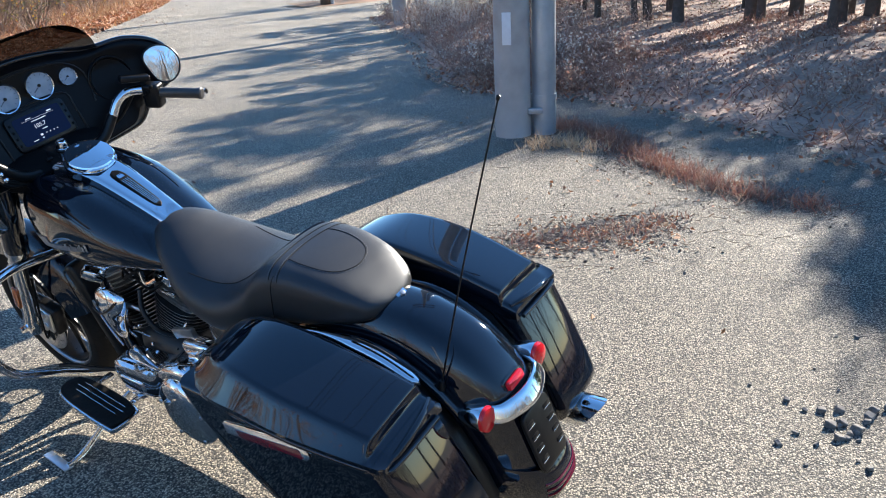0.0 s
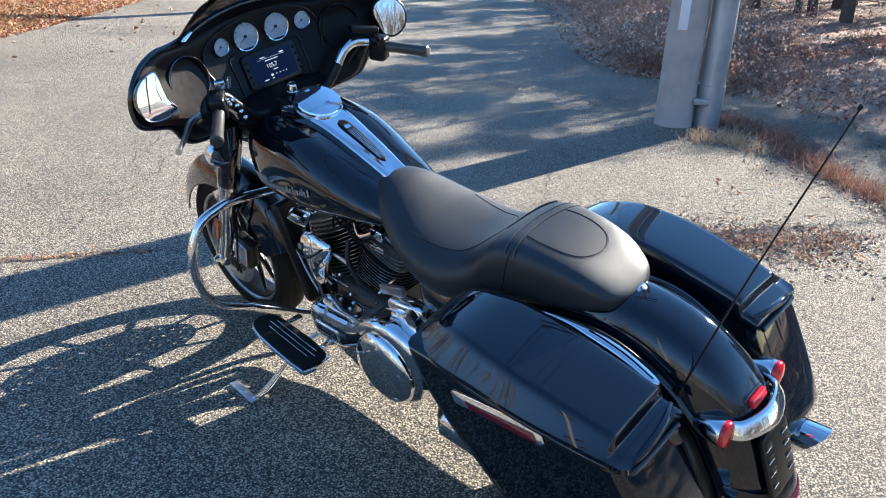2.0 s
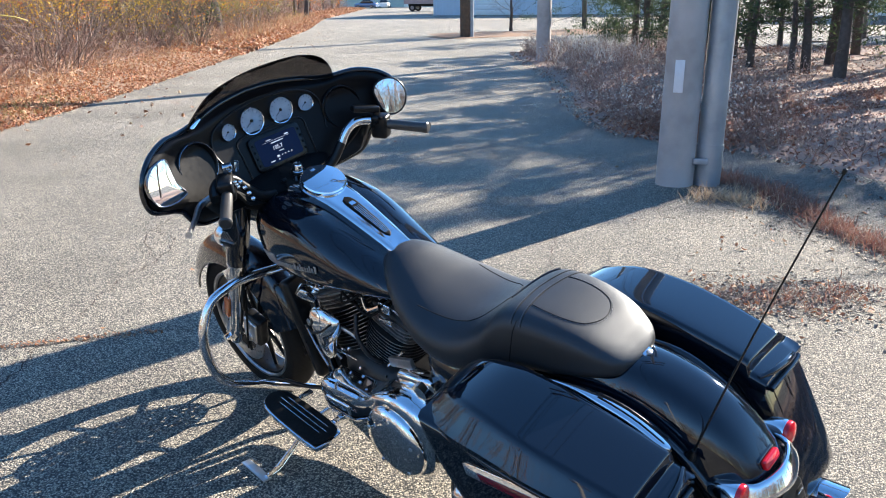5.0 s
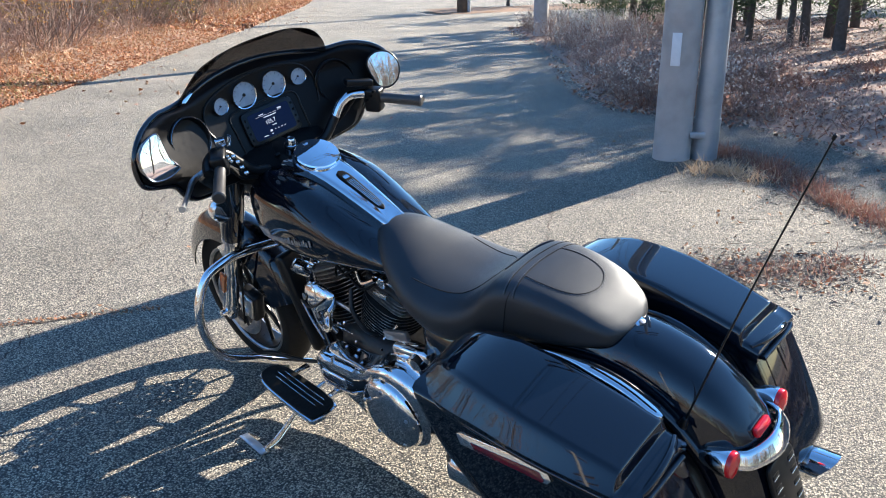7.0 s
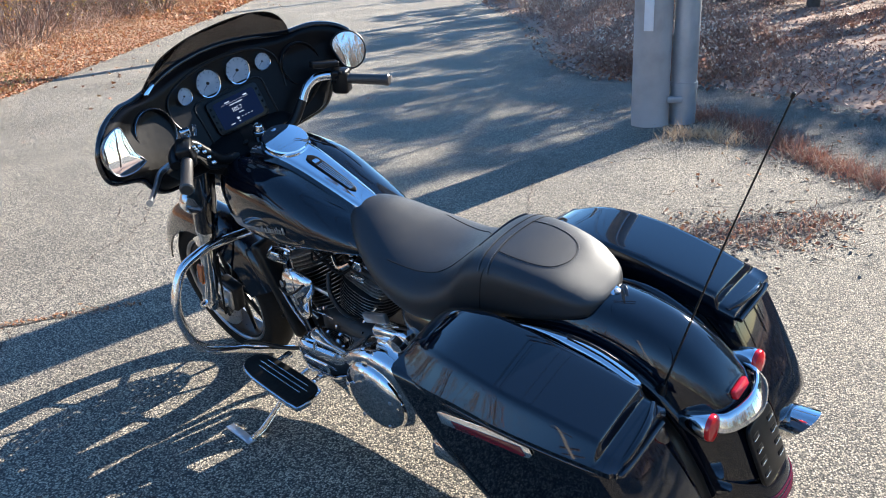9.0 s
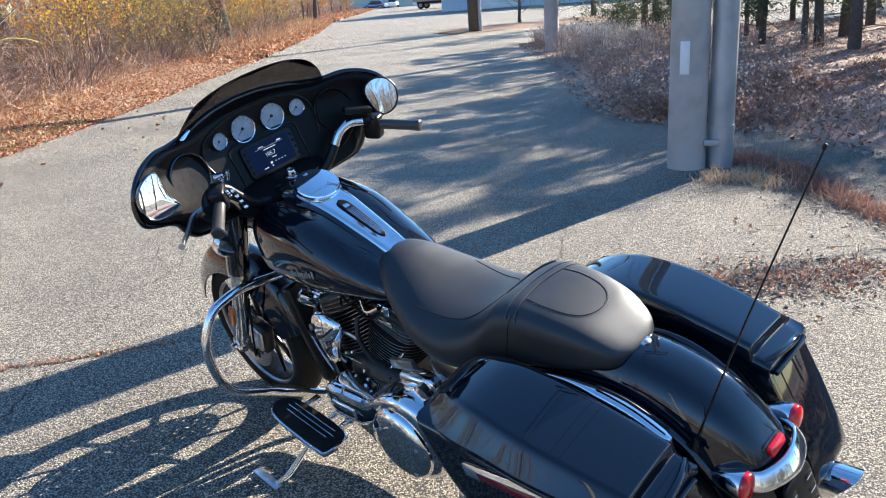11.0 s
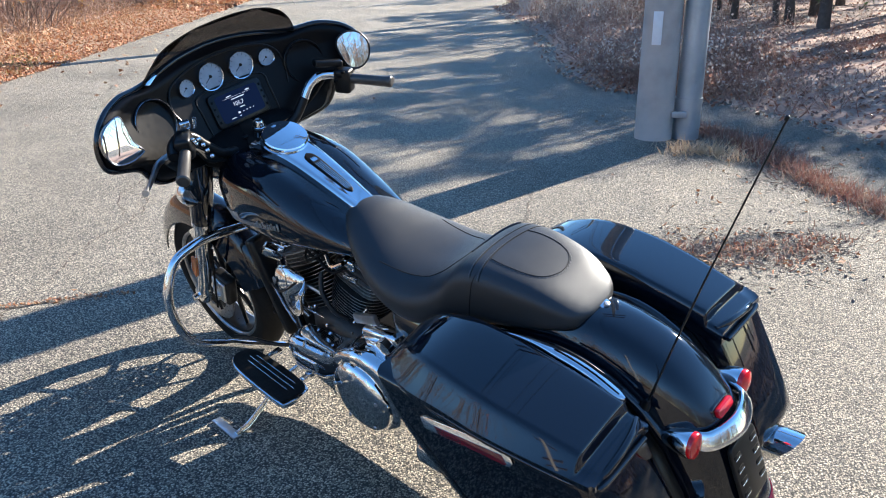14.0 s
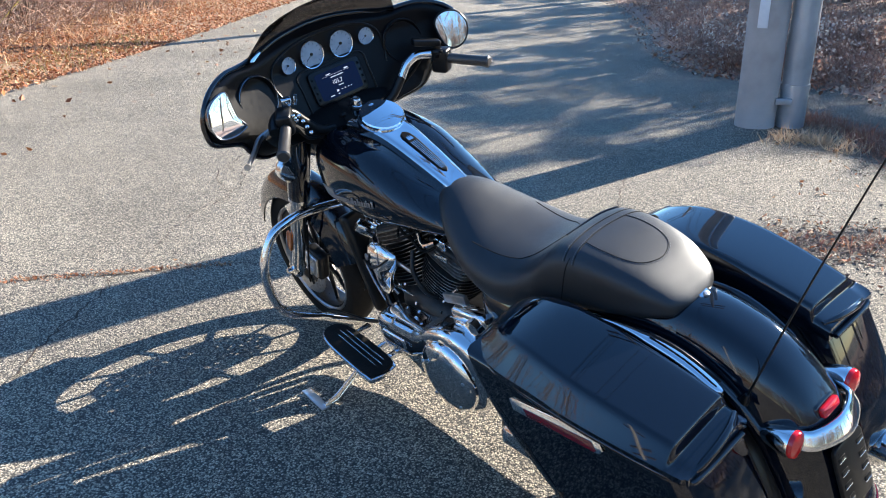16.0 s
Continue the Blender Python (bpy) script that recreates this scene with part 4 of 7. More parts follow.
tx.parent = scr
tx.matrix_local = rm @ pose(-0.006, 0.003, 0.0136)
for bx, by, bw, bh in ((0.0, 0.024, 0.06, 0.003), (0.004, -0.013, 0.022, 0.0028), (-0.035, 0.038, 0.022, 0.003), (0.05, 0.038, 0.018, 0.005), (0.0, 0.032, 0.13, 0.0008), (-0.02, -0.03, 0.010, 0.008), (0.0, -0.03, 0.004, 0.004), (0.015, -0.03, 0.004, 0.004), (0.03, -0.03, 0.004, 0.004), (0.045, -0.03, 0.004, 0.004), (-0.05, -0.042, 0.02, 0.003), (-0.02, -0.042, 0.006, 0.004)):
    part("screen_bar", block((bw * 0.85, bh * 0.8, 0.0006), rm @ pose(bx * 0.88, by * 0.9, 0.0134), 0.0), SCREEN_TEXT, scr, smooth=False)
for s in (-1, 1):
    for k in range(4):
        part("radio_button", block((0.007, 0.009, 0.003), rm @ pose(s * 0.095, 0.034 - k * 0.023, 0.0125), 0.0015), PLASTIC, radio)
    # storage doors beside the radio
    dm = dash_frame(s * 0.178, 1.100, -0.007)
    part("storage_door", slab([(x * 0.034, y * 0.055) for x, y in oval(1, 1, 40, 7)], dm, 0.006, 0.003), DASH, fairing, "black storage door beside the radio")
    # speakers
    sm = frame_m((s * 0.298, 1.322, 1.148), (-s * 0.20, -0.95, 0.12))
    sp = part("speaker", lathe([(0.064, -0.03), (0.066, 0.004), (0.071, 0.010), (0.076, 0.006), (0.078, -0.02)], (0, 0, 0), axis=(0, 0, 1), sides=48), SATIN, fairing, "round loudspeaker with a black mesh grille")
    sp.matrix_local = sm
    part("grille", lathe([(0.0, -0.004), (0.04, -0.008), (0.065, -0.018), (0.065, -0.024), (0.0, -0.012)], (0, 0, 0), axis=(0, 0, 1), sides=40), GRILLE, sp, "black mesh grille")
    # right ring gets the black dash material to imitate its shade
    part("speaker_ring", tube([sm @ Vector((math.cos(a) * 0.073, math.sin(a) * 0.073, 0.009)) for a in np.linspace(0, 2 * math.pi, 24, endpoint=False)], 0.0016, k=2, sides=6, closed=True), BLUE_STEEL if s < 0 else DASH, fairing)
    # mirrors
    mm = frame_m((s * 0.457, 1.225, 1.165) if s < 0 else (0.435, 1.205, 1.156), (-0.30, -0.95, 0.21) if s > 0 else (0.16, -0.98, 0.10))
    shape = curve_points([(-0.062, 0.030), (-0.045, 0.058), (-0.005, 0.070), (0.040, 0.056), (0.066, 0.016), (0.064, -0.026), (0.040, -0.060), (0.0, -0.074), (-0.036, -0.058), (-0.054, -0.015)], 4, True)
    if s < 0:
        shape = curve_points([(-0.027, 0.065), (0.018, 0.056), (0.048, 0.028), (0.057, -0.01), (0.045, -0.046), (0.019, -0.060), (-0.018, -0.062), (-0.050, -0.055), (-0.056, -0.046), (-0.038, -0.016), (-0.034, 0.02)], 4, True)
    size = 1.0 if s < 0 else 0.88
    shape = [(x * s * size, y * size) for x, y in shape]
    back = []
    for t in np.linspace(0, 1, 8):
        k = math.sqrt(max(0.0, 1 - t * t))
        back.append([mm @ Vector((x * (0.25 + 0.75 * k) * 1.06, y * (0.25 + 0.75 * k) * 1.06, -0.002 - t * 0.05)) for x, y in shape])
    mi = part("mirror", grid_bm(back), PAINT, bike, "teardrop rear-view mirror in a black shell")
    glass = [[mm @ Vector((x * q, y * q, 0.001 + 0.0016 * (1 - q * q))) for x, y in shape] for q in (1.0, 0.9, 0.75, 0.55, 0.3, 0.02)]
    part("mirror_glass", grid_bm([[mm @ Vector((x, y, -0.004)) for x, y in shape]] + glass), MIRROR, mi, "convex silvered mirror glass")
    part("mirror_rim", tube([mm @ Vector((x * 1.03, y * 1.03, 0.0)) for x, y in shape[::2]], 0.0022 if s < 0 else 0.0032, k=2, sides=8, closed=True), BLUE_STEEL if s < 0 else SATIN, mi)
    part("mirror_stem", tube([mm @ Vector((-s * 0.02, -0.03, -0.03)), (s * 0.43, 1.27, 1.10), (s * 0.42, 1.33, 1.07)], 0.010, k=4, sides=10), SATIN, mi)

# windshield: smoked, raked back
top = [(-0.285, 1.325, 1.262), (-0.262, 1.298, 1.308), (-0.215, 1.27, 1.355), (-0.12, 1.248, 1.385), (0.0, 1.24, 1.394), (0.12, 1.248, 1.385), (0.215, 1.27, 1.355), (0.270, 1.298, 1.308), (0.296, 1.325, 1.260)]
bot = [(-0.290, 1.335, 1.252), (-0.275, 1.345, 1.257), (-0.22, 1.365, 1.268), (-0.125, 1.40, 1.287), (0.0, 1.412, 1.294), (0.125, 1.40, 1.287), (0.22, 1.365, 1.268), (0.280, 1.345, 1.257), (0.300, 1.335, 1.250)]
tp, bt = curve_points(top, 4), curve_points(bot, 4)
ws = []
for f in np.linspace(0, 1, 9):
    line_ = bt * (1 - f) + tp * f
    line_[:, 1] += 0.012 * math.sin(math.pi * f)
    ws.append(line_)
loopd = [np.concatenate([w, (w + np.array([0, 0.005, 0.002]))[::-1]]) for w in ws]
part("windshield", grid_bm(loopd), SMOKE, fairing, "low dark smoked windshield")
for s in (-1,):
    part("vent_trim", slab([(-s * x, z) for x, z in ((-0.028, -0.010), (-0.012, -0.016), (0.026, 0.003), (0.022, 0.013))][::1 if s < 0 else -1], frame_m((s * 0.255, 1.346, 1.270), (-s * 0.1, -0.9, 0.45)), 0.005, 0.001), CHROME, fairing, "bright wedge of vent trim")
part("headlight", lathe([(0.0, 0.05), (0.06, 0.045), (0.085, 0.02), (0.092, 0.0), (0.1, -0.01), (0.1, -0.05)], (0, 1.69, 1.02), axis=(0, 1, 0), sides=40), CHROME, bike, "round headlight in a chrome ring")
part("nacelle", loft([(1.40, 0.10, 1.05, 0.82), (1.5, 0.13, 1.1, 0.8), (1.6, 0.14, 1.13, 0.86), (1.66, 0.11, 1.12, 0.9)], 4), PAINT, bike)
part("steering_neck", loft([(1.20, 0.05, 1.0, 0.80), (1.28, 0.075, 1.03, 0.76), (1.36, 0.10, 1.05, 0.74), (1.42, 0.11, 1.05, 0.78)], 4), SATIN, bike)

# handlebars
for s in (-1, 1):
    # left half is satin black, imitating dark reflections and shade on chrome
    part("handlebar", tube([(s * 0.03, 1.275, 0.975), (s * 0.10, 1.262, 0.980), (s * 0.155, 1.25, 1.0), (s * 0.205, 1.242, 1.052), (s * 0.24, 1.237, 1.092), (s * 0.285, 1.225, 1.108), (s * 0.33, 1.19, 1.10), (s * 0.352, 1.155, 1.083)][3 if s > 0 else 0:], 0.0165, k=6, sides=14), CHROME if s > 0 else SATIN, bike, "handlebar, chrome on the right, coloured black on the left to look shaded")
    if s > 0:
        part("bar_riser", tube([(0.03, 1.275, 0.975), (0.10, 1.262, 0.980), (0.155, 1.25, 1.0), (0.206, 1.242, 1.054)], 0.0168, k=6, sides=14), SATIN, bike)
    gd = (Vector((s * 0.422, 1.01, 1.058)) - Vector((s * 0.352, 1.155, 1.082))).normalized()
    g0 = Vector((s * 0.349, 1.16, 1.083))
    if s < 0:
        g0 = Vector((-0.312, 1.155, 1.085))
        gd = (Vector((-0.412, 1.02, 1.052)) - g0).normalized()
    part("grip", lathe([(0.0, 0.0), (0.017, 0.0), (0.0185, 0.004), (0.0175, 0.012), (0.018, 0.145), (0.020, 0.150), (0.020, 0.160), (0.016, 0.164), (0.0, 0.165)], g0, axis=gd, sides=24), GRIP, bike, "black handlebar grip with a satin sheen")
    sw = part("switch_housing", block((0.05, 0.07, 0.08) if s < 0 else (0.055, 0.085, 0.06), frame_m(g0 - gd * (0.026 if s < 0 else 0.016) + Vector((0, 0, 0.008 if s < 0 else -0.008)), gd), 0.012, 3), SATIN, bike, "black switch housing")
    for i in range(3):
        part("switch_button", block((0.013, 0.012, 0.011), Matrix.Translation(g0 - gd * (0.002 + 0.017 * i) + Vector((-s * 0.026, -0.016, 0.030 - 0.017 * i))), 0.003), CHROME if s < 0 else PLASTIC, sw)
    part("switch_clamp", block((0.04, 0.02, 0.05), frame_m(g0 - gd * 0.062 + Vector((0, 0, 0.006)), gd), 0.006), SATIN, sw)
    # lever with its perch
    if s < 0:
        for i in range(4):
            part("switch_button", lathe([(0.0, 0.01), (0.005, 0.008), (0.007, 0.0), (0.0, -0.002)], (-0.262 + 0.002 * i, 1.150 - 0.012 * i, 1.105 - 0.017 * i), axis=(0.5, -0.7, 0.3), sides=14), CHROME, sw)
        part("clamp_cap", block((0.032, 0.022, 0.028), pose(-0.272, 1.185, 1.150, 15, 0, -20), 0.005, 3), CHROME, sw, "bright chrome clamp cap")
        part("clamp_bolt", lathe([(0.0, 0.02), (0.008, 0.018), (0.009, -0.012), (0.0, -0.012)], (-0.240, 1.19, 1.142), axis=(0.2, -0.3, 0.9), sides=16), CHROME, sw)
    lv = Vector((s * 0.335, 1.215, 1.075))
    part("lever", tube([lv, lv + Vector((s * 0.045, 0.0, -0.012)), lv + Vector((s * 0.10, -0.06, -0.022)), lv + Vector((s * (0.155 if s < 0 else 0.125), -0.13, -0.03 if s > 0 else -0.022)), lv + Vector((s * (0.172 if s < 0 else 0.135), -0.155, -0.03 if s > 0 else -0.018))], 0.006, k=5, sides=8, radii=[0.010, 0.010, 0.008, 0.007, 0.010]), CHROME if s > 0 else STEEL, bike, "control lever")
part("brake_reservoir", block((0.098, 0.045, 0.022), pose(0.312, 1.205, 1.146, 0, 14, -22), 0.006, 3), SATIN, bike, "black brake fluid reservoir")
for s in (-1, 1):
    part("control_cable", tube([(s * 0.30, 1.22, 1.10), (s * 0.24, 1.28, 1.02), (s * 0.14, 1.33, 0.98), (s * 0.08, 1.34, 0.9)], 0.006, sides=8), RUBBER, bike)

part("lower_dash", loft([(1.345, 0.20, 1.045, 0.94), (1.30, 0.19, 1.03, 0.93), (1.255, 0.14, 0.995, 0.92), (1.235, 0.09, 0.97, 0.925)], 5, 3.5), PLASTIC, bike, "black cover over the handlebar clamp")
for i in range(4):
    part("dash_switch", block((0.02, 0.012, 0.008), pose(-0.045 + i * 0.03, 1.262, 1.008, 35), 0.003), SATIN, bike)
# front turn signals
for s in (-1, 1):
    c = Vector((s * 0.235, 1.41, 0.855))
    ts = part("turn_signal", lathe([(0.0, 0.05), (0.02, 0.045), (0.036, 0.02), (0.041, 0.0), (0.041, -0.02), (0.036, -0.024)], c, axis=(0, 1, 0.05), sides=32), CHROME, bike, "chrome bullet front turn signal")
    part("lens", lathe([(0.0, -0.012), (0.03, -0.014), (0.036, -0.022), (0.0, -0.02)], c, axis=(0, 1, 0.05), sides=28), DARK_METAL, ts)
    part("signal_stem", tube([c, c + Vector((-s * 0.06, 0.02, 0.02)), (s * 0.13, 1.46, 0.88)], 0.011, k=4, sides=10), CHROME, ts)

# black hoses added to fill the shadowed gap beside the left controls
for k in range(3):
    part("shade_fill_hose", tube([(-0.33, 1.20 - 0.008 * k, 1.085), (-0.27, 1.205 - 0.01 * k, 1.07), (-0.21, 1.235, 1.02 - 0.012 * k), (-0.14, 1.26, 0.965), (-0.08, 1.30, 0.90)], 0.006, k=5, sides=8), RUBBER, bike)
# frame and engine
part("frame_tube", tube([(-0.02, 1.28, 0.80), (-0.07, 1.24, 0.55), (-0.11, 1.16, 0.28), (-0.12, 1.0, 0.19), (-0.13, 0.4, 0.19)], 0.019, sides=12), PAINT, bike)
part("frame_tube", tube([(0.02, 1.28, 0.80), (0.07, 1.24, 0.55), (0.11, 1.16, 0.28), (0.12, 1.0, 0.19), (0.13, 0.4, 0.19)], 0.019, sides=12), PAINT, bike)
part("side_cover", loft([(0.60, 0.11, 0.665, 0.46), (0.55, 0.16, 0.665, 0.43), (0.46, 0.178, 0.66, 0.40), (0.38, 0.18, 0.665, 0.40), (0.30, 0.17, 0.67, 0.42), (0.22, 0.12, 0.67, 0.45)], 5, 3.2), PAINT, bike, "black side cover under the seat")
part("backbone", loft([(1.2, 0.06, 0.74, 0.66), (0.9, 0.07, 0.72, 0.65), (0.6, 0.09, 0.70, 0.58)], 3), DARK_METAL, bike)
engine = part("engine_case", loft([(1.06, 0.09, 0.42, 0.20), (1.02, 0.14, 0.46, 0.17), (0.86, 0.17, 0.47, 0.16), (0.68, 0.17, 0.46, 0.16), (0.52, 0.165, 0.44, 0.17), (0.38, 0.14, 0.42, 0.2)], 4, 4.0), DARK_METAL, bike, "black engine and gearbox case")
for cyl, tilt in enumerate((-22.5, 22.5)):
    d = Vector((0, -math.sin(radians(tilt)), math.cos(radians(tilt))))
    b = Vector((0, 1.011 if cyl == 0 else 0.889, 0.398))
    c = part("cylinder", lathe([(0.0, 0.0), (0.075, 0.0), (0.075, 0.19), (0.0, 0.19)], b, axis=d, sides=28), DARK_METAL, bike, "finned cylinder")
    for i in range(14):
        w = 0.112 + 0.006 * math.sin(0.25 * i)
        fm = frame_m(b + d * (0.012 + i * 0.0128), d, (1, 0, 0))
        fin = part("fin", slab([(x * w, y * w) for x, y in oval(1, 1, 32, 2.6)], fm, 0.0048, 0.0012), DARK_METAL, c)
        part("fin_edge", slab([(x * (w + 0.0008), y * (w + 0.0008)) for x, y in oval(1, 1, 32, 2.6)], fm @ pose(0, 0, 0.0026), 0.0019, 0.0), FIN, fin, "machined bright fin edge")
    hd = part("cylinder_head", block((0.19, 0.17, 0.07), frame_m(b + d * 0.225, d, (1, 0, 0)), 0.02, 3), DARK_METAL, bike, "black cylinder head with a chrome rocker cover")
    part("rocker_cover", block((0.165, 0.15, 0.045), frame_m(b + d * 0.275, d, (1, 0, 0)), 0.018, 3), CHROME, hd)
    for i in range(4):
        part("head_fin", slab([(x * 0.108, y * 0.098) for x, y in oval(1, 1, 24, 4)], frame_m(b + d * (0.195 + i * 0.015), d, (1, 0, 0)), 0.004, 0.001), FIN, hd)
# horn cover between the cylinders on the near side
bell = curve_points([(1.14, 0.585), (1.09, 0.612), (1.03, 0.612), (0.985, 0.590), (0.990, 0.545), (1.030, 0.49), (1.055, 0.43), (1.085, 0.405), (1.105, 0.43), (1.125, 0.50)], 4, True)
hc = part("horn_cover", grid_bm([[(-0.150 - 0.040 * math.sqrt(max(0.0, 1 - q * q)), 1.065 + (y - 1.065) * q, 0.53 + (z - 0.53) * q) for y, z in bell] for q in (1.0, 0.985, 0.93, 0.82, 0.62, 0.38, 0.1)]), CHROME, bike, "small chrome horn cover shaped like a bell")
part("horn_band", tube([(-0.186, 1.135, 0.545), (-0.194, 1.09, 0.535), (-0.194, 1.04, 0.555), (-0.180, 1.0, 0.585)], 0.004, k=5, sides=8), DARK_METAL, hc)
part("horn_crest", lathe([(0.0, 0.004), (0.011, 0.003), (0.013, 0.0), (0.0, 0.0)], (-0.186, 1.112, 0.566), axis=(-1, 0.2, 0.1), sides=20), ALLOY, hc)
part("horn_stay", tube([(-0.12, 1.12, 0.52), (-0.14, 1.10, 0.46), (-0.13, 1.06, 0.40)], 0.007, k=4, sides=10), BLUE_STEEL, hc)
part("intake_stay", tube([(-0.12, 0.86, 0.70), (-0.14, 0.82, 0.68), (-0.13, 0.77, 0.70)], 0.008, sides=8), CHROME, bike)
for k in range(3):
    part("engine_bolt", lathe([(0.0, 0.006), (0.006, 0.004), (0.006, -0.006), (0.0, -0.006)], (-0.14 - 0.01 * (k % 3), 1.02 - k * 0.055, 0.46 + 0.03 * math.sin(k * 2.1)), axis=(-1, 0.2, 0.6), sides=10), CHROME, engine)
part("shift_lever", tube([(-0.135, 0.694, 0.563), (-0.136, 0.74, 0.52), (-0.135, 0.786, 0.476)], 0.0055, k=4, sides=10), CHROME, bike)
part("brace", tube([(-0.15, 1.20, 0.505), (-0.165, 1.14, 0.44), (-0.17, 1.09, 0.385)], 0.005, k=4, sides=10), BLUE_STEEL, bike)
part("breather_pipe", tube([(-0.12, 0.92, 0.62), (-0.15, 0.90, 0.56), (-0.15, 0.86, 0.50), (-0.12, 0.84, 0.46)], 0.008, k=5, sides=10), DARK_METAL, bike)
part("oil_line", tube([(-0.13, 1.15, 0.42), (-0.15, 1.09, 0.50), (-0.13, 1.03, 0.54), (-0.1, 0.98, 0.50)], 0.008, sides=8), STEEL, bike)
part("spark_wire", tube([(-0.08, 1.02, 0.68), (-0.13, 0.97, 0.66), (-0.13, 0.90, 0.69), (-0.06, 0.86, 0.72)], 0.004, sides=6), RUBBER, bike)
part("coil_cover", block((0.05, 0.055, 0.04), pose(-0.075, 0.80, 0.665, 10), 0.010, 3), CHROME, bike)
part("coil_bracket", block((0.012, 0.065, 0.016), pose(-0.098, 0.80, 0.618, 4), 0.004, 2), CHROME, bike)
part("breather_cover", lathe([(0.0, 0.05), (0.022, 0.046), (0.028, 0.02), (0.028, -0.02), (0.0, -0.02)], (-0.095, 1.215, 0.60), axis=(-0.6, 0.3, 0.6), sides=24), CHROME, bike, "small chrome cover ahead of the cylinders")
part("transmission_cover", block((0.06, 0.16, 0.05), pose(-0.165, 0.60, 0.515, -6), 0.016, 3), CHROME, bike, "chrome cover above the gearbox")
part("lower_frame_plate", block((0.018, 0.11, 0.034), pose(-0.175, 0.66, 0.560, -14), 0.006, 2), STEEL, bike)
for k, (yy, zz) in enumerate(((0.93, 0.71), (0.90, 0.66), (0.96, 0.69), (0.86, 0.70))):
    part("wire_loom", tube([(-0.05, yy + 0.08, zz - 0.02), (-0.11, yy + 0.03, zz + 0.005), (-0.115, yy - 0.04, zz - 0.03), (-0.06, yy - 0.09, zz)], 0.005, k=5, sides=8), RUBBER, bike)
# primary cover and derby
prim_rows = []
for x, f in ((-0.165, 1.0), (-0.225, 1.0), (-0.25, 0.97), (-0.262, 0.90), (-0.266, 0.80)):
    out = curve_points([(1.05, 0.34), (1.03, 0.40), (0.95, 0.415), (0.80, 0.425), (0.72, 0.47), (0.62, 0.49), (0.52, 0.45), (0.49, 0.34), (0.53, 0.23), (0.63, 0.185), (0.74, 0.20), (0.85, 0.255), (0.98, 0.27), (1.04, 0.29)], 4, True)
    prim_rows.append([(x, 0.75 + (y - 0.75) * f, 0.34 + (z - 0.34) * f) for y, z in out])
primary = part("primary_cover", grid_bm(prim_rows), CHROME, bike, "polished chrome primary cover")
part("derby_cover", lathe([(0.0, 0.032), (0.07, 0.030), (0.106, 0.022), (0.120, 0.010), (0.125, 0.0), (0.125, -0.02), (0.0, -0.022)], (-0.268, 0.65, 0.325), axis=(-1, 0, 0), sides=56), CHROME, primary, "round chrome derby cover")
for i in range(5):
    a = radians(90 + 72 * i)
    part("bolt", lathe([(0.0, 0.004), (0.006, 0.003), (0.007, 0.0), (0.0, -0.002)], (-0.291, 0.65 + math.cos(a) * 0.10, 0.325 + math.sin(a) * 0.10), axis=(-1, 0, 0), sides=10), STEEL, primary)
for i in range(9):
    a = 2 * math.pi * i / 9
    part("bolt", lathe([(0.0, 0.005), (0.007, 0.004), (0.008, -0.004), (0.0, -0.004)], (-0.262, 0.76 + 0.24 * math.cos(a), 0.345 + 0.075 * math.sin(a)), axis=(-1, 0, 0), sides=10), STEEL, primary)
part("inspection_cover", block((0.02, 0.12, 0.045), pose(-0.262, 0.93, 0.345), 0.008, 3), CHROME, primary)
part("starter_housing", lathe([(0.0, 0.05), (0.035, 0.046), (0.04, 0.0), (0.04, -0.05), (0.0, -0.05)], (-0.17, 0.56, 0.50), axis=(-1, 0, 0), sides=28), CHROME, bike)
part("shift_rod", tube([(-0.135, 1.075, 0.441), (-0.135, 0.95, 0.434), (-0.136, 0.84, 0.427), (-0.15, 0.79, 0.44)], 0.004, sides=8), CHROME, bike, "chrome shift linkage rod")
part("shift_pedal", tube([(-0.2, 1.06, 0.32), (-0.25, 1.13, 0.33), (-0.3, 1.22, 0.36), (-0.33, 1.25, 0.37)], 0.007, sides=8), SATIN, bike)
part("regulator", block((0.18, 0.05, 0.13), pose(0, 1.17, 0.34, -14), 0.008), DARK_METAL, bike)
part("oil_cooler", block((0.27, 0.05, 0.40), pose(0, 1.285, 0.44, -13), 0.02, 3), SATIN, bike, "black oil cooler cover ahead of the engine")
for k in range(9):
    part("cooler_fin", block((0.22, 0.006, 0.012), pose(0, 1.312 + 0.23 * (0.30 + k * 0.034 - 0.44) * -1.0, 0.30 + k * 0.034, -13), 0.002), DARK_METAL, bike)
part("air_cleaner", lathe([(0.0, 0.06), (0.06, 0.057), (0.085, 0.04), (0.09, 0.0), (0.085, -0.02), (0.0, -0.02)], (0.17, 0.86, 0.60), axis=(1, 0, 0), sides=40), CHROME, bike, "round chrome air cleaner cover")

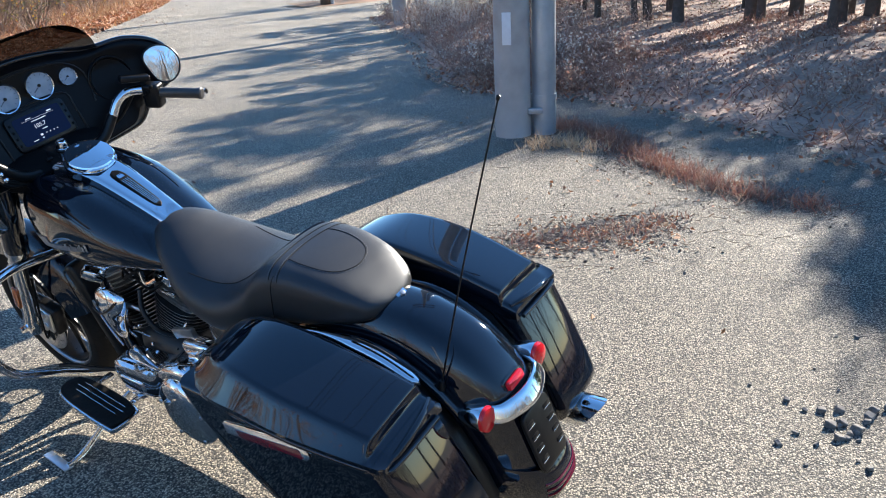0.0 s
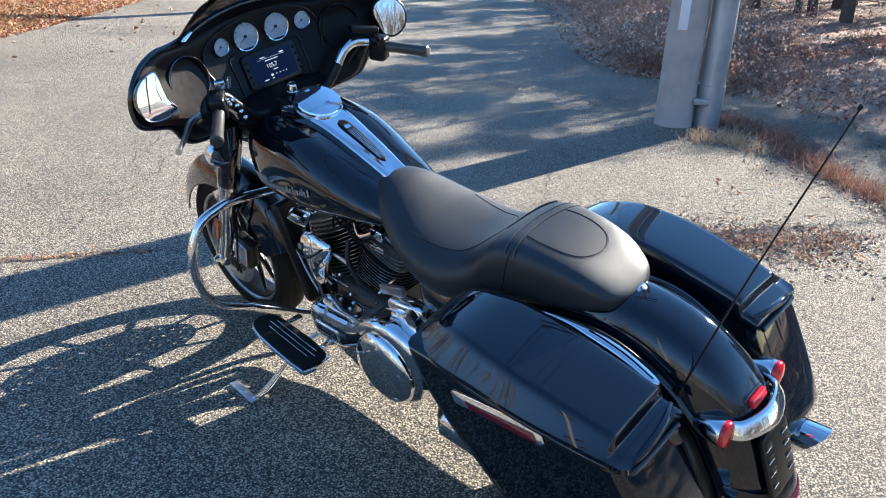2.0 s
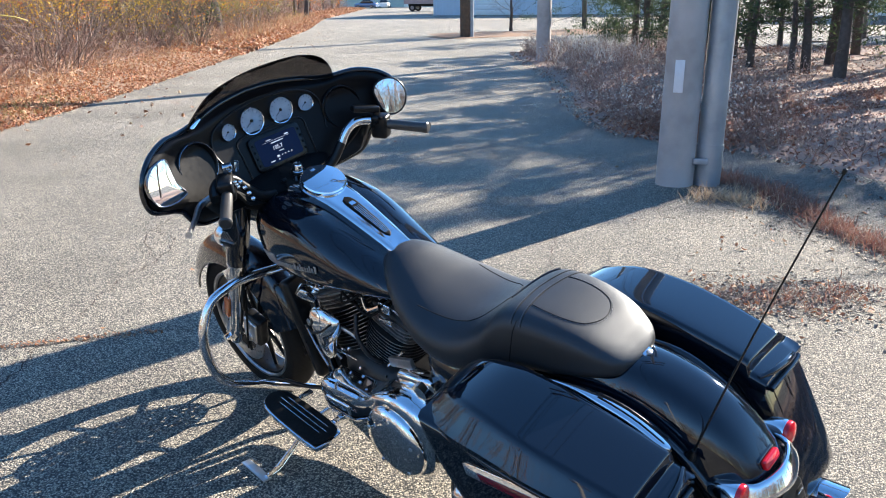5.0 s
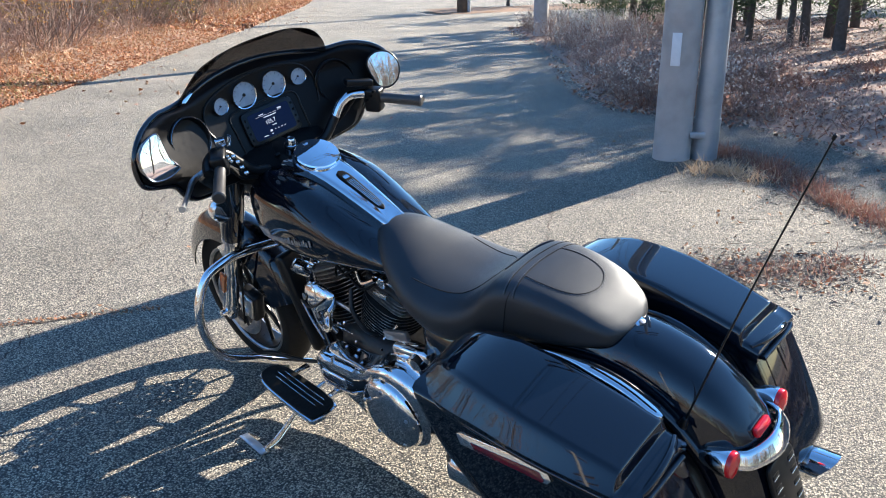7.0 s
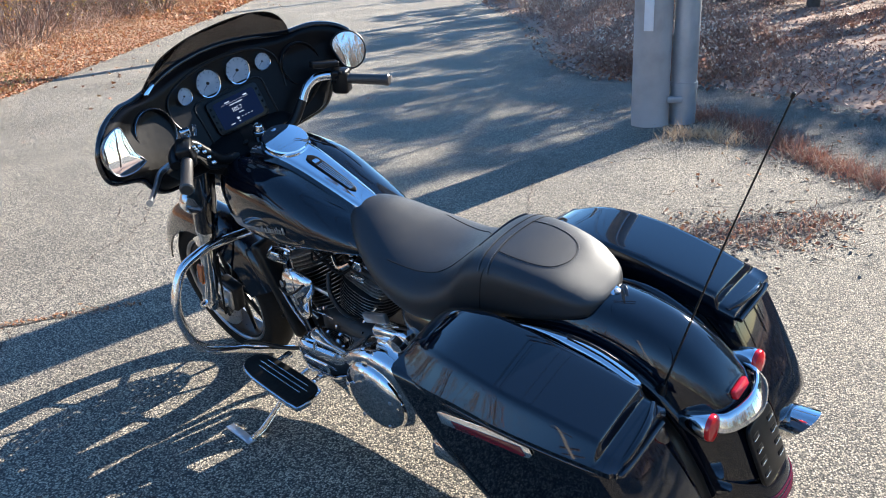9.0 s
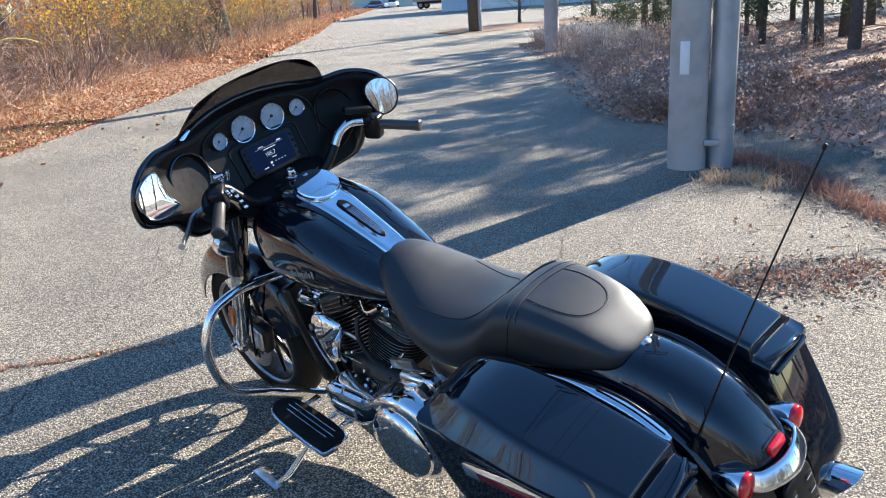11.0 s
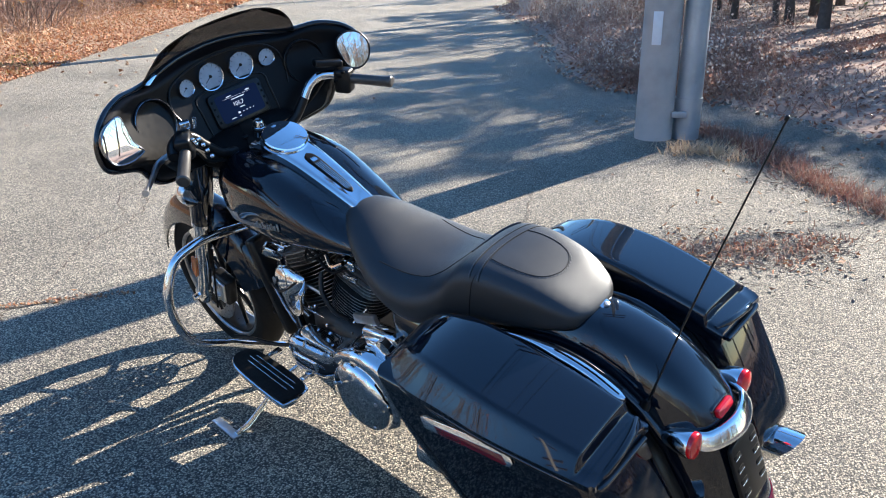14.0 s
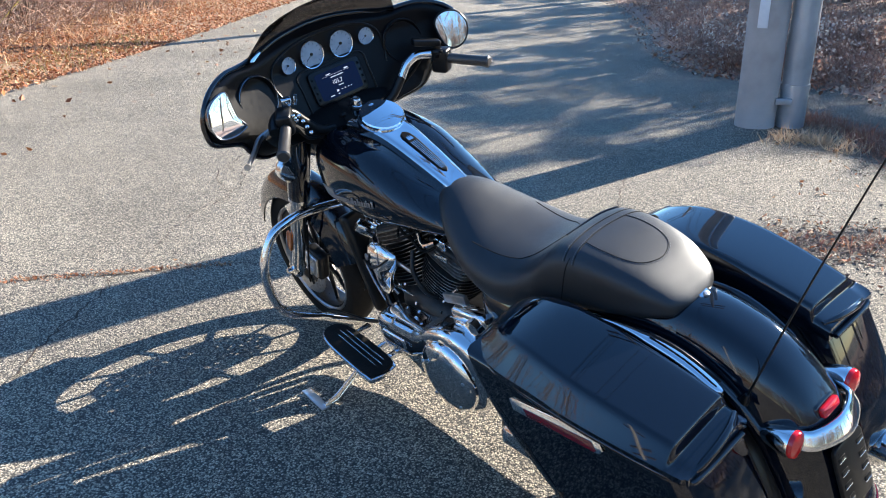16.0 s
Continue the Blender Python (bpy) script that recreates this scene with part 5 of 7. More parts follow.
# floorboards
for s in (-1, 1):
    fm = pose(s * 0.337, 1.085, 0.275, 4, 0, s * 3)
    out = curve_points([(-0.045, -0.175), (0.035, -0.178), (0.058, -0.14), (0.062, 0.0), (0.055, 0.12), (0.028, 0.178), (-0.02, 0.185), (-0.052, 0.14), (-0.06, 0.0), (-0.058, -0.14)], 4, True)
    out = [(-x * s, y) for x, y in out]
    fb = part("floorboard", slab(out if s < 0 else out[::-1], fm @ pose(0, 0, -0.018), 0.018, 0.005), CHROME, bike, "rider floorboard with a chrome edge and black rubber pad")
    part("rubber_pad", slab([(x * 0.90, y * 0.955) for x, y in (out if s < 0 else out[::-1])], fm @ pose(0, 0, 0.0005), 0.008, 0.003), RUBBER, fb)
    for k in (-0.018, 0.0, 0.018):
        part("pad_strip", block((0.0032, 0.27 - abs(k) * 2, 0.004), fm @ pose(-s * 0.012 + k, -0.01, 0.009), 0.0015), CHROME, fb)
    part("board_hinge", block((0.07, 0.025, 0.02), fm @ pose(-s * 0.085, -0.1, -0.022), 0.005), CHROME, fb)
    part("board_hinge", block((0.07, 0.025, 0.02), fm @ pose(-s * 0.085, 0.1, -0.022), 0.005), CHROME, fb)

# engine guard
GUARD = [(-0.05, 1.305, 0.678), (-0.14, 1.325, 0.694), (-0.265, 1.33, 0.715), (-0.335, 1.33, 0.713), (-0.398, 1.33, 0.694), (-0.445, 1.33, 0.635), (-0.467, 1.33, 0.575), (-0.470, 1.33, 0.50), (-0.456, 1.33, 0.428), (-0.418, 1.325, 0.376), (-0.33, 1.33, 0.314), (-0.23, 1.328, 0.238), (-0.13, 1.31, 0.17)]
part("engine_guard", tube(GUARD, 0.016, k=7, sides=16), CHROME, bike, "chrome engine guard bar")
part("engine_guard", mirrored(tube(GUARD, 0.016, k=7, sides=16)), CHROME, bike, "chrome engine guard bar")

# side stand
stand = part("side_stand", tube([(-0.13, 1.10, 0.20), (-0.20, 1.15, 0.175), (-0.30, 1.165, 0.135), (-0.37, 1.150, 0.118), (-0.45, 1.125, 0.108), (-0.505, 1.115, 0.118)], 0.011, k=5, sides=12, radii=[0.013, 0.011, 0.009, 0.011, 0.014, 0.010]), CHROME, bike, "chrome side stand resting on the asphalt")
part("stand_foot", slab([(-0.016, -0.012), (0.016, -0.012), (0.017, 0.140), (-0.015, 0.142)], pose(-0.508, 1.112, 0.1115, 0, 12, -3), 0.007, 0.0025), ZINC, stand, "flat zinc-plated foot")


# ---- ground ----
bm = bmesh.new()
bmesh.ops.create_grid(bm, x_segments=40, y_segments=40, size=1.0)
for v in bm.verts:
    v.co.x, v.co.y = math.copysign(abs(v.co.x) ** 3, v.co.x) * 1500, math.copysign(abs(v.co.y) ** 3, v.co.y) * 1500
ground = part("ground", bm, ASPHALT, None, "old weathered grey asphalt with exposed stones", smooth=False)
tagged(ground, category="road", kind="structure")

WOOD_GREY = material("weathered_grey_pole_wood", (0.44, 0.395, 0.365), 0.8, noise_scale=6, noise_mix=0.6, second=(0.31, 0.27, 0.25), bump=0.5, bump_scale=60, big=(0.53, 0.48, 0.45), big_scale=1.3)
GALV = material("galvanised_conduit", (0.36, 0.39, 0.42), 0.45, 0.55, noise_scale=9, noise_mix=0.7, second=(0.28, 0.3, 0.32), rough_var=0.12, big=(0.45, 0.47, 0.5), big_scale=3)
WOOD_BROWN = material("brown_pole_wood", (0.14, 0.09, 0.055), 0.85, noise_scale=7, noise_mix=0.7, second=(0.07, 0.045, 0.03), bump=0.6, bump_scale=50)
WIRE = material("black_cable", (0.02, 0.02, 0.02), 0.6)
PLATE = material("white_tag", (0.72, 0.72, 0.74), 0.4, noise_scale=20, noise_mix=0.4, second=(0.6, 0.6, 0.62))


def utility_pole(x, y, r, h, mat, label, lean=0.0, arms=True):
    p = thing("utility_pole", label, "utility pole", pose(x, y, 0, 0, lean, 0))
    prof = [(r * 1.03, -0.3), (r, 0.3), (r * 0.93, h * 0.4), (r * 0.7, h)]
    part("pole_shaft", lathe([(0.0, -0.3), *prof, (0.0, h)], (0, 0, 0), axis=(0, 0, 1), sides=40), mat, p)
    if arms:
        for k, z in enumerate((h - 0.5, h - 1.5)):
            part("crossarm", block((2.4, 0.11, 0.13), pose(0, -r, z, 0, 0, 25), 0.01), WOOD_BROWN, p)
            for j in (-1.05, -0.6, 0.6, 1.05):
                part("insulator", lathe([(0.0, 0.0), (0.03, 0.0), (0.05, 0.05), (0.03, 0.09), (0.04, 0.12), (0.0, 0.14)], pose(0, -r, z, 0, 0, 25) @ Vector((j, 0, 0.06)), axis=(0, 0, 1), sides=12), GALV, p)
    return p


pole_a = utility_pole(0.368, 6.93, 0.155, 10.5, WOOD_GREY, "tall weathered grey wooden utility pole beside the road", 0.6)
part("conduit", lathe([(0.0, -0.2), (0.108, -0.2), (0.108, 0.33), (0.104, 0.335), (0.104, 7.0), (0.0, 7.0)], (0.270, 0.02, 0), axis=(0, 0, 1), sides=32), GALV, pole_a, "galvanised steel cable conduit")
part("conduit_bracket", block((0.12, 0.05, 0.05), pose(0.19, -0.09, 0.22), 0.006), GALV, pole_a)
part("conduit_strap", lathe([(0.112, 0.0), (0.112, 0.05), (0.105, 0.05), (0.105, 0.0)], (0.270, 0.02, 0.30), axis=(0, 0, 1), sides=32), GALV, pole_a)
part("tag", slab([(-0.038, -0.13), (0.038, -0.13), (0.038, 0.13), (-0.038, 0.13)], frame_m((-0.045, -0.150, 0.92), (-0.27, -0.95, 0)), 0.006, 0.002), PLATE, pole_a, "blank white tag plate")
utility_pole(-2.0, 19.9, 0.18, 10.5, WOOD_GREY, "weathered grey utility pole further down the road", 0.0)
pole_c = utility_pole(-6.35, 32.2, 0.21, 11.0, WOOD_BROWN, "brown wooden utility pole with a steel conduit", 0.0)
part("conduit", lathe([(0.0, 0), (0.08, 0), (0.08, 5), (0.0, 5)], (0.27, 0.0, 0), axis=(0, 0, 1), sides=20), GALV, pole_c)
utility_pole(-7.6, -12.0, 0.17, 10.5, WOOD_GREY, "weathered grey utility pole across the road", 0.0)


def cable(a, b, sag, r=0.007, name="overhead_cable"):
    mid = [(a[k] + b[k]) / 2 for k in range(3)]
    c = part(name, tube([a, (mid[0] * 0.5 + a[0] * 0.5, mid[1] * 0.5 + a[1] * 0.5, (mid[2] + a[2]) / 2 - sag * 0.75), (mid[0], mid[1], mid[2] - sag), (mid[0] * 0.5 + b[0] * 0.5, mid[1] * 0.5 + b[1] * 0.5, (mid[2] + b[2]) / 2 - sag * 0.75), b], r, k=6, sides=6), WIRE, None, "black overhead cable strung between utility poles")
    return tagged(c, category="cable", group="overhead cables")


for dx, z in ((-1.0, 10.05), (-0.55, 10.05), (0.55, 10.05), (1.0, 10.05), (0.0, 7.6), (0.0, 7.0)):
    cable((0.38 + dx, 6.8 + dx * 0.4, z), (-2.0 + dx, 19.75 + dx * 0.4, z), 0.25)
    cable((-2.0 + dx, 19.75 + dx * 0.4, z), (-6.35 + dx, 32.0 + dx * 0.4, z + 0.3), 0.25)
    cable((0.38 + dx, 6.8 + dx * 0.4, z), (-7.6 + dx, -12.0 + dx * 0.4, z), 0.4)


# ---- scattered growth ----
def rng(seed):
    return np.random.default_rng(seed)


class Soup:
    """Gathers loose quads and triangles for one mesh."""

    def __init__(self):
        self.v, self.f, self.n = [], [], 0

    def quads(self, q):
        """q: array (count, 4, 3)."""
        c = len(q)
        self.v.append(q.reshape(-1, 3))
        self.f.append(np.arange(c * 4).reshape(c, 4) + self.n)
        self.n += c * 4

    def mesh(self, name, mat, parent=None, label=""):
        me = bpy.data.meshes.new(name)
        v = np.concatenate(self.v)
        f = np.concatenate(self.f)
        me.from_pydata(v.tolist(), [], f.tolist())
        me.materials.append(mat)
        ob = new(name, me)
        ob.parent = parent
        return tagged(ob, label)


def unit(a):
    return a / np.maximum(np.linalg.norm(a, axis=-1, keepdims=True), 1e-9)


def leaves(soup, pts, size, r, flat=0.0, slim=1.0):
    """Small pointed leaf quads; flat 1 lays them on the ground."""
    n = len(pts)
    nrm = r.normal(size=(n, 3))
    nrm[:, 2] = nrm[:, 2] * (1 - flat) + flat * 2.2
    nrm = unit(nrm)
    a = unit(np.cross(nrm, r.normal(size=(n, 3))))
    b = np.cross(nrm, a)
    L = size * r.uniform(0.6, 1.4, (n, 1))
    W = L * slim * r.uniform(0.45, 0.75, (n, 1))
    curl = nrm * L * r.uniform(-0.25, 0.35, (n, 1))
    soup.quads(np.stack([pts - a * L / 2 + curl, pts - b * W / 2, pts + a * L / 2 + curl * 0.6, pts + b * W / 2], 1))


def blades(soup, pts, height, width, r, lean=0.4, drift=(0, 0, 0)):
    """Upright tapering stalks."""
    n = len(pts)
    d = r.normal(size=(n, 3)) * lean + np.array(drift)
    d[:, 2] = 1.0
    d = unit(d)
    h = height * r.uniform(0.45, 1.25, (n, 1))
    s = unit(np.cross(d, r.normal(size=(n, 3)))) * width
    m = pts + d * h * 0.55
    bend = r.normal(size=(n, 3)) * h * 0.16
    t = pts + d * h + bend
    t[:, 2] = np.maximum(t[:, 2], pts[:, 2] + 0.01)
    soup.quads(np.stack([pts - s, pts + s, m + s * 0.8, m - s * 0.8], 1))
    soup.quads(np.stack([m - s * 0.8, m + s * 0.8, t + s * 0.15, t - s * 0.15], 1))


def twigs(soup, p0, p1, r0, r1, r):
    """Thin three-sided sticks from p0 to p1."""
    d = unit(p1 - p0)
    u = unit(np.cross(d, r.normal(size=d.shape)))
    w = np.cross(d, u)
    r0 = np.broadcast_to(np.asarray(r0, float).reshape(-1, 1), (len(p0), 1))
    r1 = np.broadcast_to(np.asarray(r1, float).reshape(-1, 1), (len(p0), 1))
    o = [u * math.cos(k * 2.0944) + w * math.sin(k * 2.0944) for k in range(3)]
    for k in range(3):
        a, b = o[k], o[(k + 1) % 3]
        soup.quads(np.stack([p0 + a * r0, p0 + b * r0, p1 + b * r1, p1 + a * r1], 1))


def branch_out(base, direction, length, radius, r, levels=3, splits=4, spread=0.55, rise=0.15):
    """Segments (p0, p1, r0, r1, level) of a limb that forks."""
    segs = []
    todo = [(np.array(base, float), unit(np.array(direction, float)), length, radius, 0)]
    while todo:
        p, d, L, rad, lv = todo.pop()
        steps = 3
        q = p
        for k in range(steps):
            d = unit(d + r.normal(size=3) * 0.16 + np.array([0, 0, rise * 0.3]))
            e = q + d * L / steps
            ra, rb = rad * (1 - 0.22 * k), rad * (1 - 0.22 * (k + 1))
            segs.append((q, e, ra, rb, lv))
            q = e
            if lv < levels:
                for _ in range(splits if k else max(1, splits - 2)):
                    if r.random() < 0.62:
                        todo.append((q, unit(d + r.normal(size=3) * spread), L * r.uniform(0.42, 0.68), rb * 0.6, lv + 1))
    return segs


LEAF_LITTER = islands("fallen_leaves", [(0.22, 0.085, 0.045), (0.38, 0.15, 0.075), (0.50, 0.28, 0.15), (0.30, 0.12, 0.065), (0.44, 0.20, 0.11), (0.58, 0.39, 0.23), (0.13, 0.06, 0.04), (0.42, 0.16, 0.05)], 0.65, 0.2)
DRY_GRASS = islands("dry_grass", [(0.34, 0.20, 0.11), (0.48, 0.34, 0.20), (0.26, 0.12, 0.07), (0.36, 0.18, 0.10)], 0.7, 0.25)
WOOD_LEAF = islands("old_woodland_leaves", [(0.28, 0.12, 0.08), (0.40, 0.20, 0.13), (0.55, 0.38, 0.28), (0.17, 0.08, 0.06), (0.62, 0.48, 0.38), (0.12, 0.07, 0.06), (0.34, 0.13, 0.07)], 0.5, 0.15)
STRAW = islands("pale_straw", [(0.56, 0.43, 0.29), (0.48, 0.33, 0.20), (0.64, 0.52, 0.38), (0.36, 0.22, 0.13)], 0.7, 0.25)
RED_GRASS = islands("red_brown_dry_weeds", [(0.26, 0.10, 0.075), (0.34, 0.16, 0.12), (0.15, 0.075, 0.06), (0.46, 0.33, 0.25), (0.30, 0.14, 0.10)], 0.7, 0.25)
GREEN_GRASS = islands("dull_green_grass", [(0.12, 0.13, 0.04), (0.22, 0.2, 0.07), (0.3, 0.25, 0.1)], 0.7, 0.25)
SEED_HEADS = islands("pale_seed_heads", [(0.55, 0.49, 0.43), (0.70, 0.64, 0.57), (0.42, 0.35, 0.29)], 0.8, 0.3)
YELLOW_LEAF = islands("yellow_autumn_leaves", [(0.72, 0.42, 0.02), (0.80, 0.55, 0.05), (0.55, 0.33, 0.04), (0.66, 0.50, 0.09), (0.70, 0.30, 0.04)], 0.6, 0.4)
ORANGE_LEAF = islands("orange_autumn_leaves", [(0.62, 0.19, 0.03), (0.50, 0.11, 0.05), (0.70, 0.34, 0.05), (0.40, 0.12, 0.07)], 0.6, 0.4)
OLIVE_LEAF = islands("olive_shrub_leaves", [(0.16, 0.15, 0.03), (0.26, 0.24, 0.06), (0.36, 0.3, 0.08), (0.12, 0.11, 0.04)], 0.6, 0.35)
NEEDLES = islands("dark_conifer_needles", [(0.04, 0.062, 0.034), (0.06, 0.09, 0.045), (0.085, 0.115, 0.052), (0.05, 0.072, 0.044)], 0.55, 0.45)
TWIG = islands("grey_brown_twigs", [(0.16, 0.12, 0.10), (0.24, 0.185, 0.15), (0.12, 0.09, 0.075), (0.30, 0.235, 0.19)], 0.8)
BARK = material("dark_bark", (0.11, 0.088, 0.074), 0.9, noise_scale=12, noise_mix=0.7, second=(0.055, 0.044, 0.038), bump=0.9, bump_scale=40)
LITTER = material("leaf_litter_soil", (0.17, 0.09, 0.05), 0.9, noise_scale=22, noise_mix=0.8, second=(0.30, 0.17, 0.09), bump=1.0, bump_scale=40, big=(0.24, 0.17, 0.11), big_scale=0.8)
SHADE_LITTER = material("woodland_soil", (0.21, 0.12, 0.09), 0.9, noise_scale=30, noise_mix=0.9, second=(0.42, 0.28, 0.21), bump=1.0, bump_scale=60, big=(0.26, 0.19, 0.15), big_scale=0.7)

LEFT_EDGE = [(-5.0, -30), (-6.3, -8), (-6.9, 2), (-7.94, 8.26), (-9.33, 14.31), (-12.37, 25.4), (-17.3, 42), (-25.2, 65.6), (-34.5, 100), (-44.5, 136)]
RIGHT_EDGE = [(12, -10), (7.5, -1.0), (4.6, 2.2), (3.3, 3.9), (2.85, 5.1), (2.45, 6.4), (1.5, 8.15), (0.5, 9.0), (-0.15, 9.7), (-0.6, 11.2), (-1.35, 15.6), (-2.65, 21.0), (-3.0, 23.2)]


def verge(name, edge, side, width, mat, seed, label, top=0.12):
    """A strip of rough soil along the road's edge, rising gently away from it."""
    r = rng(seed)
    line_ = curve_points(edge, 14)
    rows = []
    for i, p in enumerate(line_):
        a, b = line_[max(i - 1, 0)], line_[min(i + 1, len(line_) - 1)]
        n = np.array([-(b - a)[1], (b - a)[0]])
        n = n / np.linalg.norm(n) * side
        row = []
        for k, w in enumerate(width):
            wob = noise.noise(Vector((p[0] * 0.9 + k, p[1] * 0.9, 0.3))) * (0.22 if k < 3 else 0.6)
            q = p + n * (w + wob * min(1, k + 0.6))
            z = -0.03 if k == 0 else 0.012 + top * (1 - math.exp(-w / 2.2)) + 0.04 * noise.noise(Vector((q[0] * 1.3, q[1] * 1.3, 2.0)))
            row.append((q[0], q[1], z))
        rows.append(row)
    bm = grid_bm(rows, closed=False, caps=False)
    for f in bm.faces:
        if f.normal.z < 0:
            f.normal_flip()
    ob = part(name, bm, mat, None, label)
    return tagged(ob, category="verge", kind="structure")


WIDTHS = [0.0, 0.06, 0.3, 0.8, 1.6, 3.0, 5.5, 10, 20, 45]
verge("verge_left", LEFT_EDGE, 1, WIDTHS, LITTER, 1, "leaf-strewn brown roadside verge in the sun", 0.25)
verge("verge_right", RIGHT_EDGE, -1, [0.0, 0.06, 0.3, 0.8, 1.6, 3.0, 5.5, 9, 14, 20], SHADE_LITTER, 2, "shaded woodland floor under leaf litter", 0.10)


def strip_points(edge, side, n, near, far, y0, y1, r, power=1.0):
    """Random spots beside an edge between two distances, within a stretch of y."""
    line_ = curve_points(edge, 14)
    line_ = line_[(line_[:, 1] >= y0 - 1) & (line_[:, 1] <= y1 + 1)]
    i = r.integers(0, len(line_) - 1, n)
    t = r.random((n, 1))
    p = line_[i] * (1 - t) + line_[i + 1] * t
    d = line_[i + 1] - line_[i]
    nr = np.stack([-d[:, 1], d[:, 0]], 1)
    nr = nr / np.linalg.norm(nr, axis=1, keepdims=True) * side
    w = near + (far - near) * r.random((n, 1)) ** power
    q = p + nr * w
    return np.column_stack([q, np.zeros(n)]), w[:, 0]


def rise(w, top):
    return 0.012 + top * (1 - np.exp(-np.maximum(w, 0) / 2.2))


# left verge: fallen leaves, dry grass
r = rng(11)
s = Soup()
p, w = strip_points(LEFT_EDGE, 1, 30000, -0.15, 5.0, 2, 24, r, 1.3)
p[:, 2] = rise(w, 0.25) + 0.02
leaves(s, p, 0.058, r, 0.5)
p, w = strip_points(LEFT_EDGE, 1, 7000, -0.2, 4.0, 22, 70, r, 1.2)
p[:, 2] = rise(w, 0.25) + 0.03
leaves(s, p, 0.16, r, 0.5)
p, w = strip_points(LEFT_EDGE, 1, 160, -2.2, -0.1, 3, 40, r)
p[:, 2] = 0.012
leaves(s, p, 0.07, r, 0.8)
p, w = strip_points(LEFT_EDGE, 1, 6000, -0.3, 6.0, 68, 134, r, 1.0)
p[:, 2] = rise(w, 0.25) + 0.05
leaves(s, p, 0.34, r, 0.4)
tagged(s.mesh("fallen_leaves", LEAF_LITTER), "orange and brown fallen leaves along the sunny verge", "leaves", kind="stuff")
s = Soup()
p, w = strip_points(LEFT_EDGE, 1, 4200, 0.5, 3.6, 2, 30, r, 0.7)
p[:, 2] = rise(w, 0.25)
blades(s, p, 0.30, 0.006, r, 0.7)
p, w = strip_points(LEFT_EDGE, 1, 2600, 0.8, 4.0, 28, 75, r, 0.9)
p[:, 2] = rise(w, 0.25)
blades(s, p, 0.5, 0.014, r, 0.6)
tagged(s.mesh("dry_grass", DRY_GRASS), "tan dry grass standing along the verge", "grass", kind="stuff")
s = Soup()
p, w = strip_points(LEFT_EDGE, 1, 1500, 0.0, 0.9, 2, 11, r, 0.8)
p[:, 2] = rise(w, 0.25)
blades(s, p, 0.09, 0.004, r, 0.6)
tagged(s.mesh("short_grass", GREEN_GRASS), "short dull green grass at the road edge", "grass", kind="stuff")

# right: woodland litter, weeds with pale seed heads, the red-brown weed strip
r = rng(12)
s = Soup()
p, w = strip_points(RIGHT_EDGE, -1, 30000, -0.25, 10.0, -1, 24, r, 1.1)
p[:, 2] = rise(w, 0.10) + 0.015
leaves(s, p, 0.052, r, 0.6)
tagged(s.mesh("woodland_leaves", WOOD_LEAF), "brown fallen leaves over the woodland floor", "leaves", kind="stuff")
s = Soup()
p, w = strip_points(RIGHT_EDGE, -1, 14000, 0.0, 8.0, 2, 23, r, 1.0)
keep = np.array([noise.noise(Vector((q[0] * 0.9, q[1] * 0.9, 5.0))) > -0.05 for q in p])
p, w = p[keep], w[keep]
p[:, 2] = rise(w, 0.10)
blades(s, p, 0.20, 0.004, r, 1.1)
tagged(s.mesh("woodland_weeds", RED_GRASS), "low red-brown weeds under the trees", "weeds", kind="stuff")
s, hd = Soup(), Soup()
p, w = strip_points(RIGHT_EDGE, -1, 3000, 0.15, 4.4, 9.3, 23.5, r, 1.2)
q, w2 = strip_points(RIGHT_EDGE, -1, 1100, 0.3, 4.5, 1, 9.3, r, 0.9)
p, w = np.concatenate([p, q]), np.concatenate([w, w2])
keep = np.array([noise.noise(Vector((v[0] * 0.55, v[1] * 0.55, 9.0))) > -0.06 for v in p]) | (w < 1.3)
p, w = p[keep], w[keep]
p[:, 2] = rise(w, 0.10)
tops = p + np.column_stack([r.normal(size=(len(p), 2)) * 0.12, r.uniform(0.12, 0.40, len(p)) * np.where(p[:, 1] > 15, 1.3, 1.0) * np.where(p[:, 1] < 9.3, 0.7, 1.0)])
twigs(s, p, tops, 0.004, 0.002, r)
for k in range(4):
    m0 = p + (tops - p) * r.uniform(0.25, 0.8, (len(p), 1))
    twigs(s, m0, m0 + r.normal(size=p.shape) * [0.07, 0.07, 0.03] + [0, 0, 0.07], 0.0025, 0.001, r)
for k in range(8):
    leaves(s, p + (tops - p) * r.uniform(0.15, 1.0, (len(p), 1)) + r.normal(size=p.shape) * 0.05, 0.042, r)
chance = r.random(len(p))
for k in range(5):
    pale = (chance < 0.65) & (p[:, 1] > 16.5) | (chance < 0.30)
    leaves(hd, tops[pale] + r.normal(size=(int(pale.sum()), 3)) * 0.035, 0.035, r)
tagged(s.mesh("dry_weed_stalks", islands("brown_weed_stalks", [(0.27, 0.17, 0.145), (0.40, 0.27, 0.22), (0.19, 0.13, 0.115), (0.56, 0.46, 0.39), (0.33, 0.17, 0.13)], 0.8, 0.4)), "red-brown dry weed stalks by the road", "weeds", kind="stuff")
tagged(hd.mesh("weed_seed_heads", SEED_HEADS), "pale fluffy seed heads on dry weeds", "weeds", kind="stuff")
s = Soup()
p, w = strip_points(RIGHT_EDGE, -1, 1600, 0.3, 2.6, 18.5, 23.5, r, 0.8)
p[:, 2] = rise(w, 0.10)
keep = r.random(len(p)) < 0.45
p = p[keep]
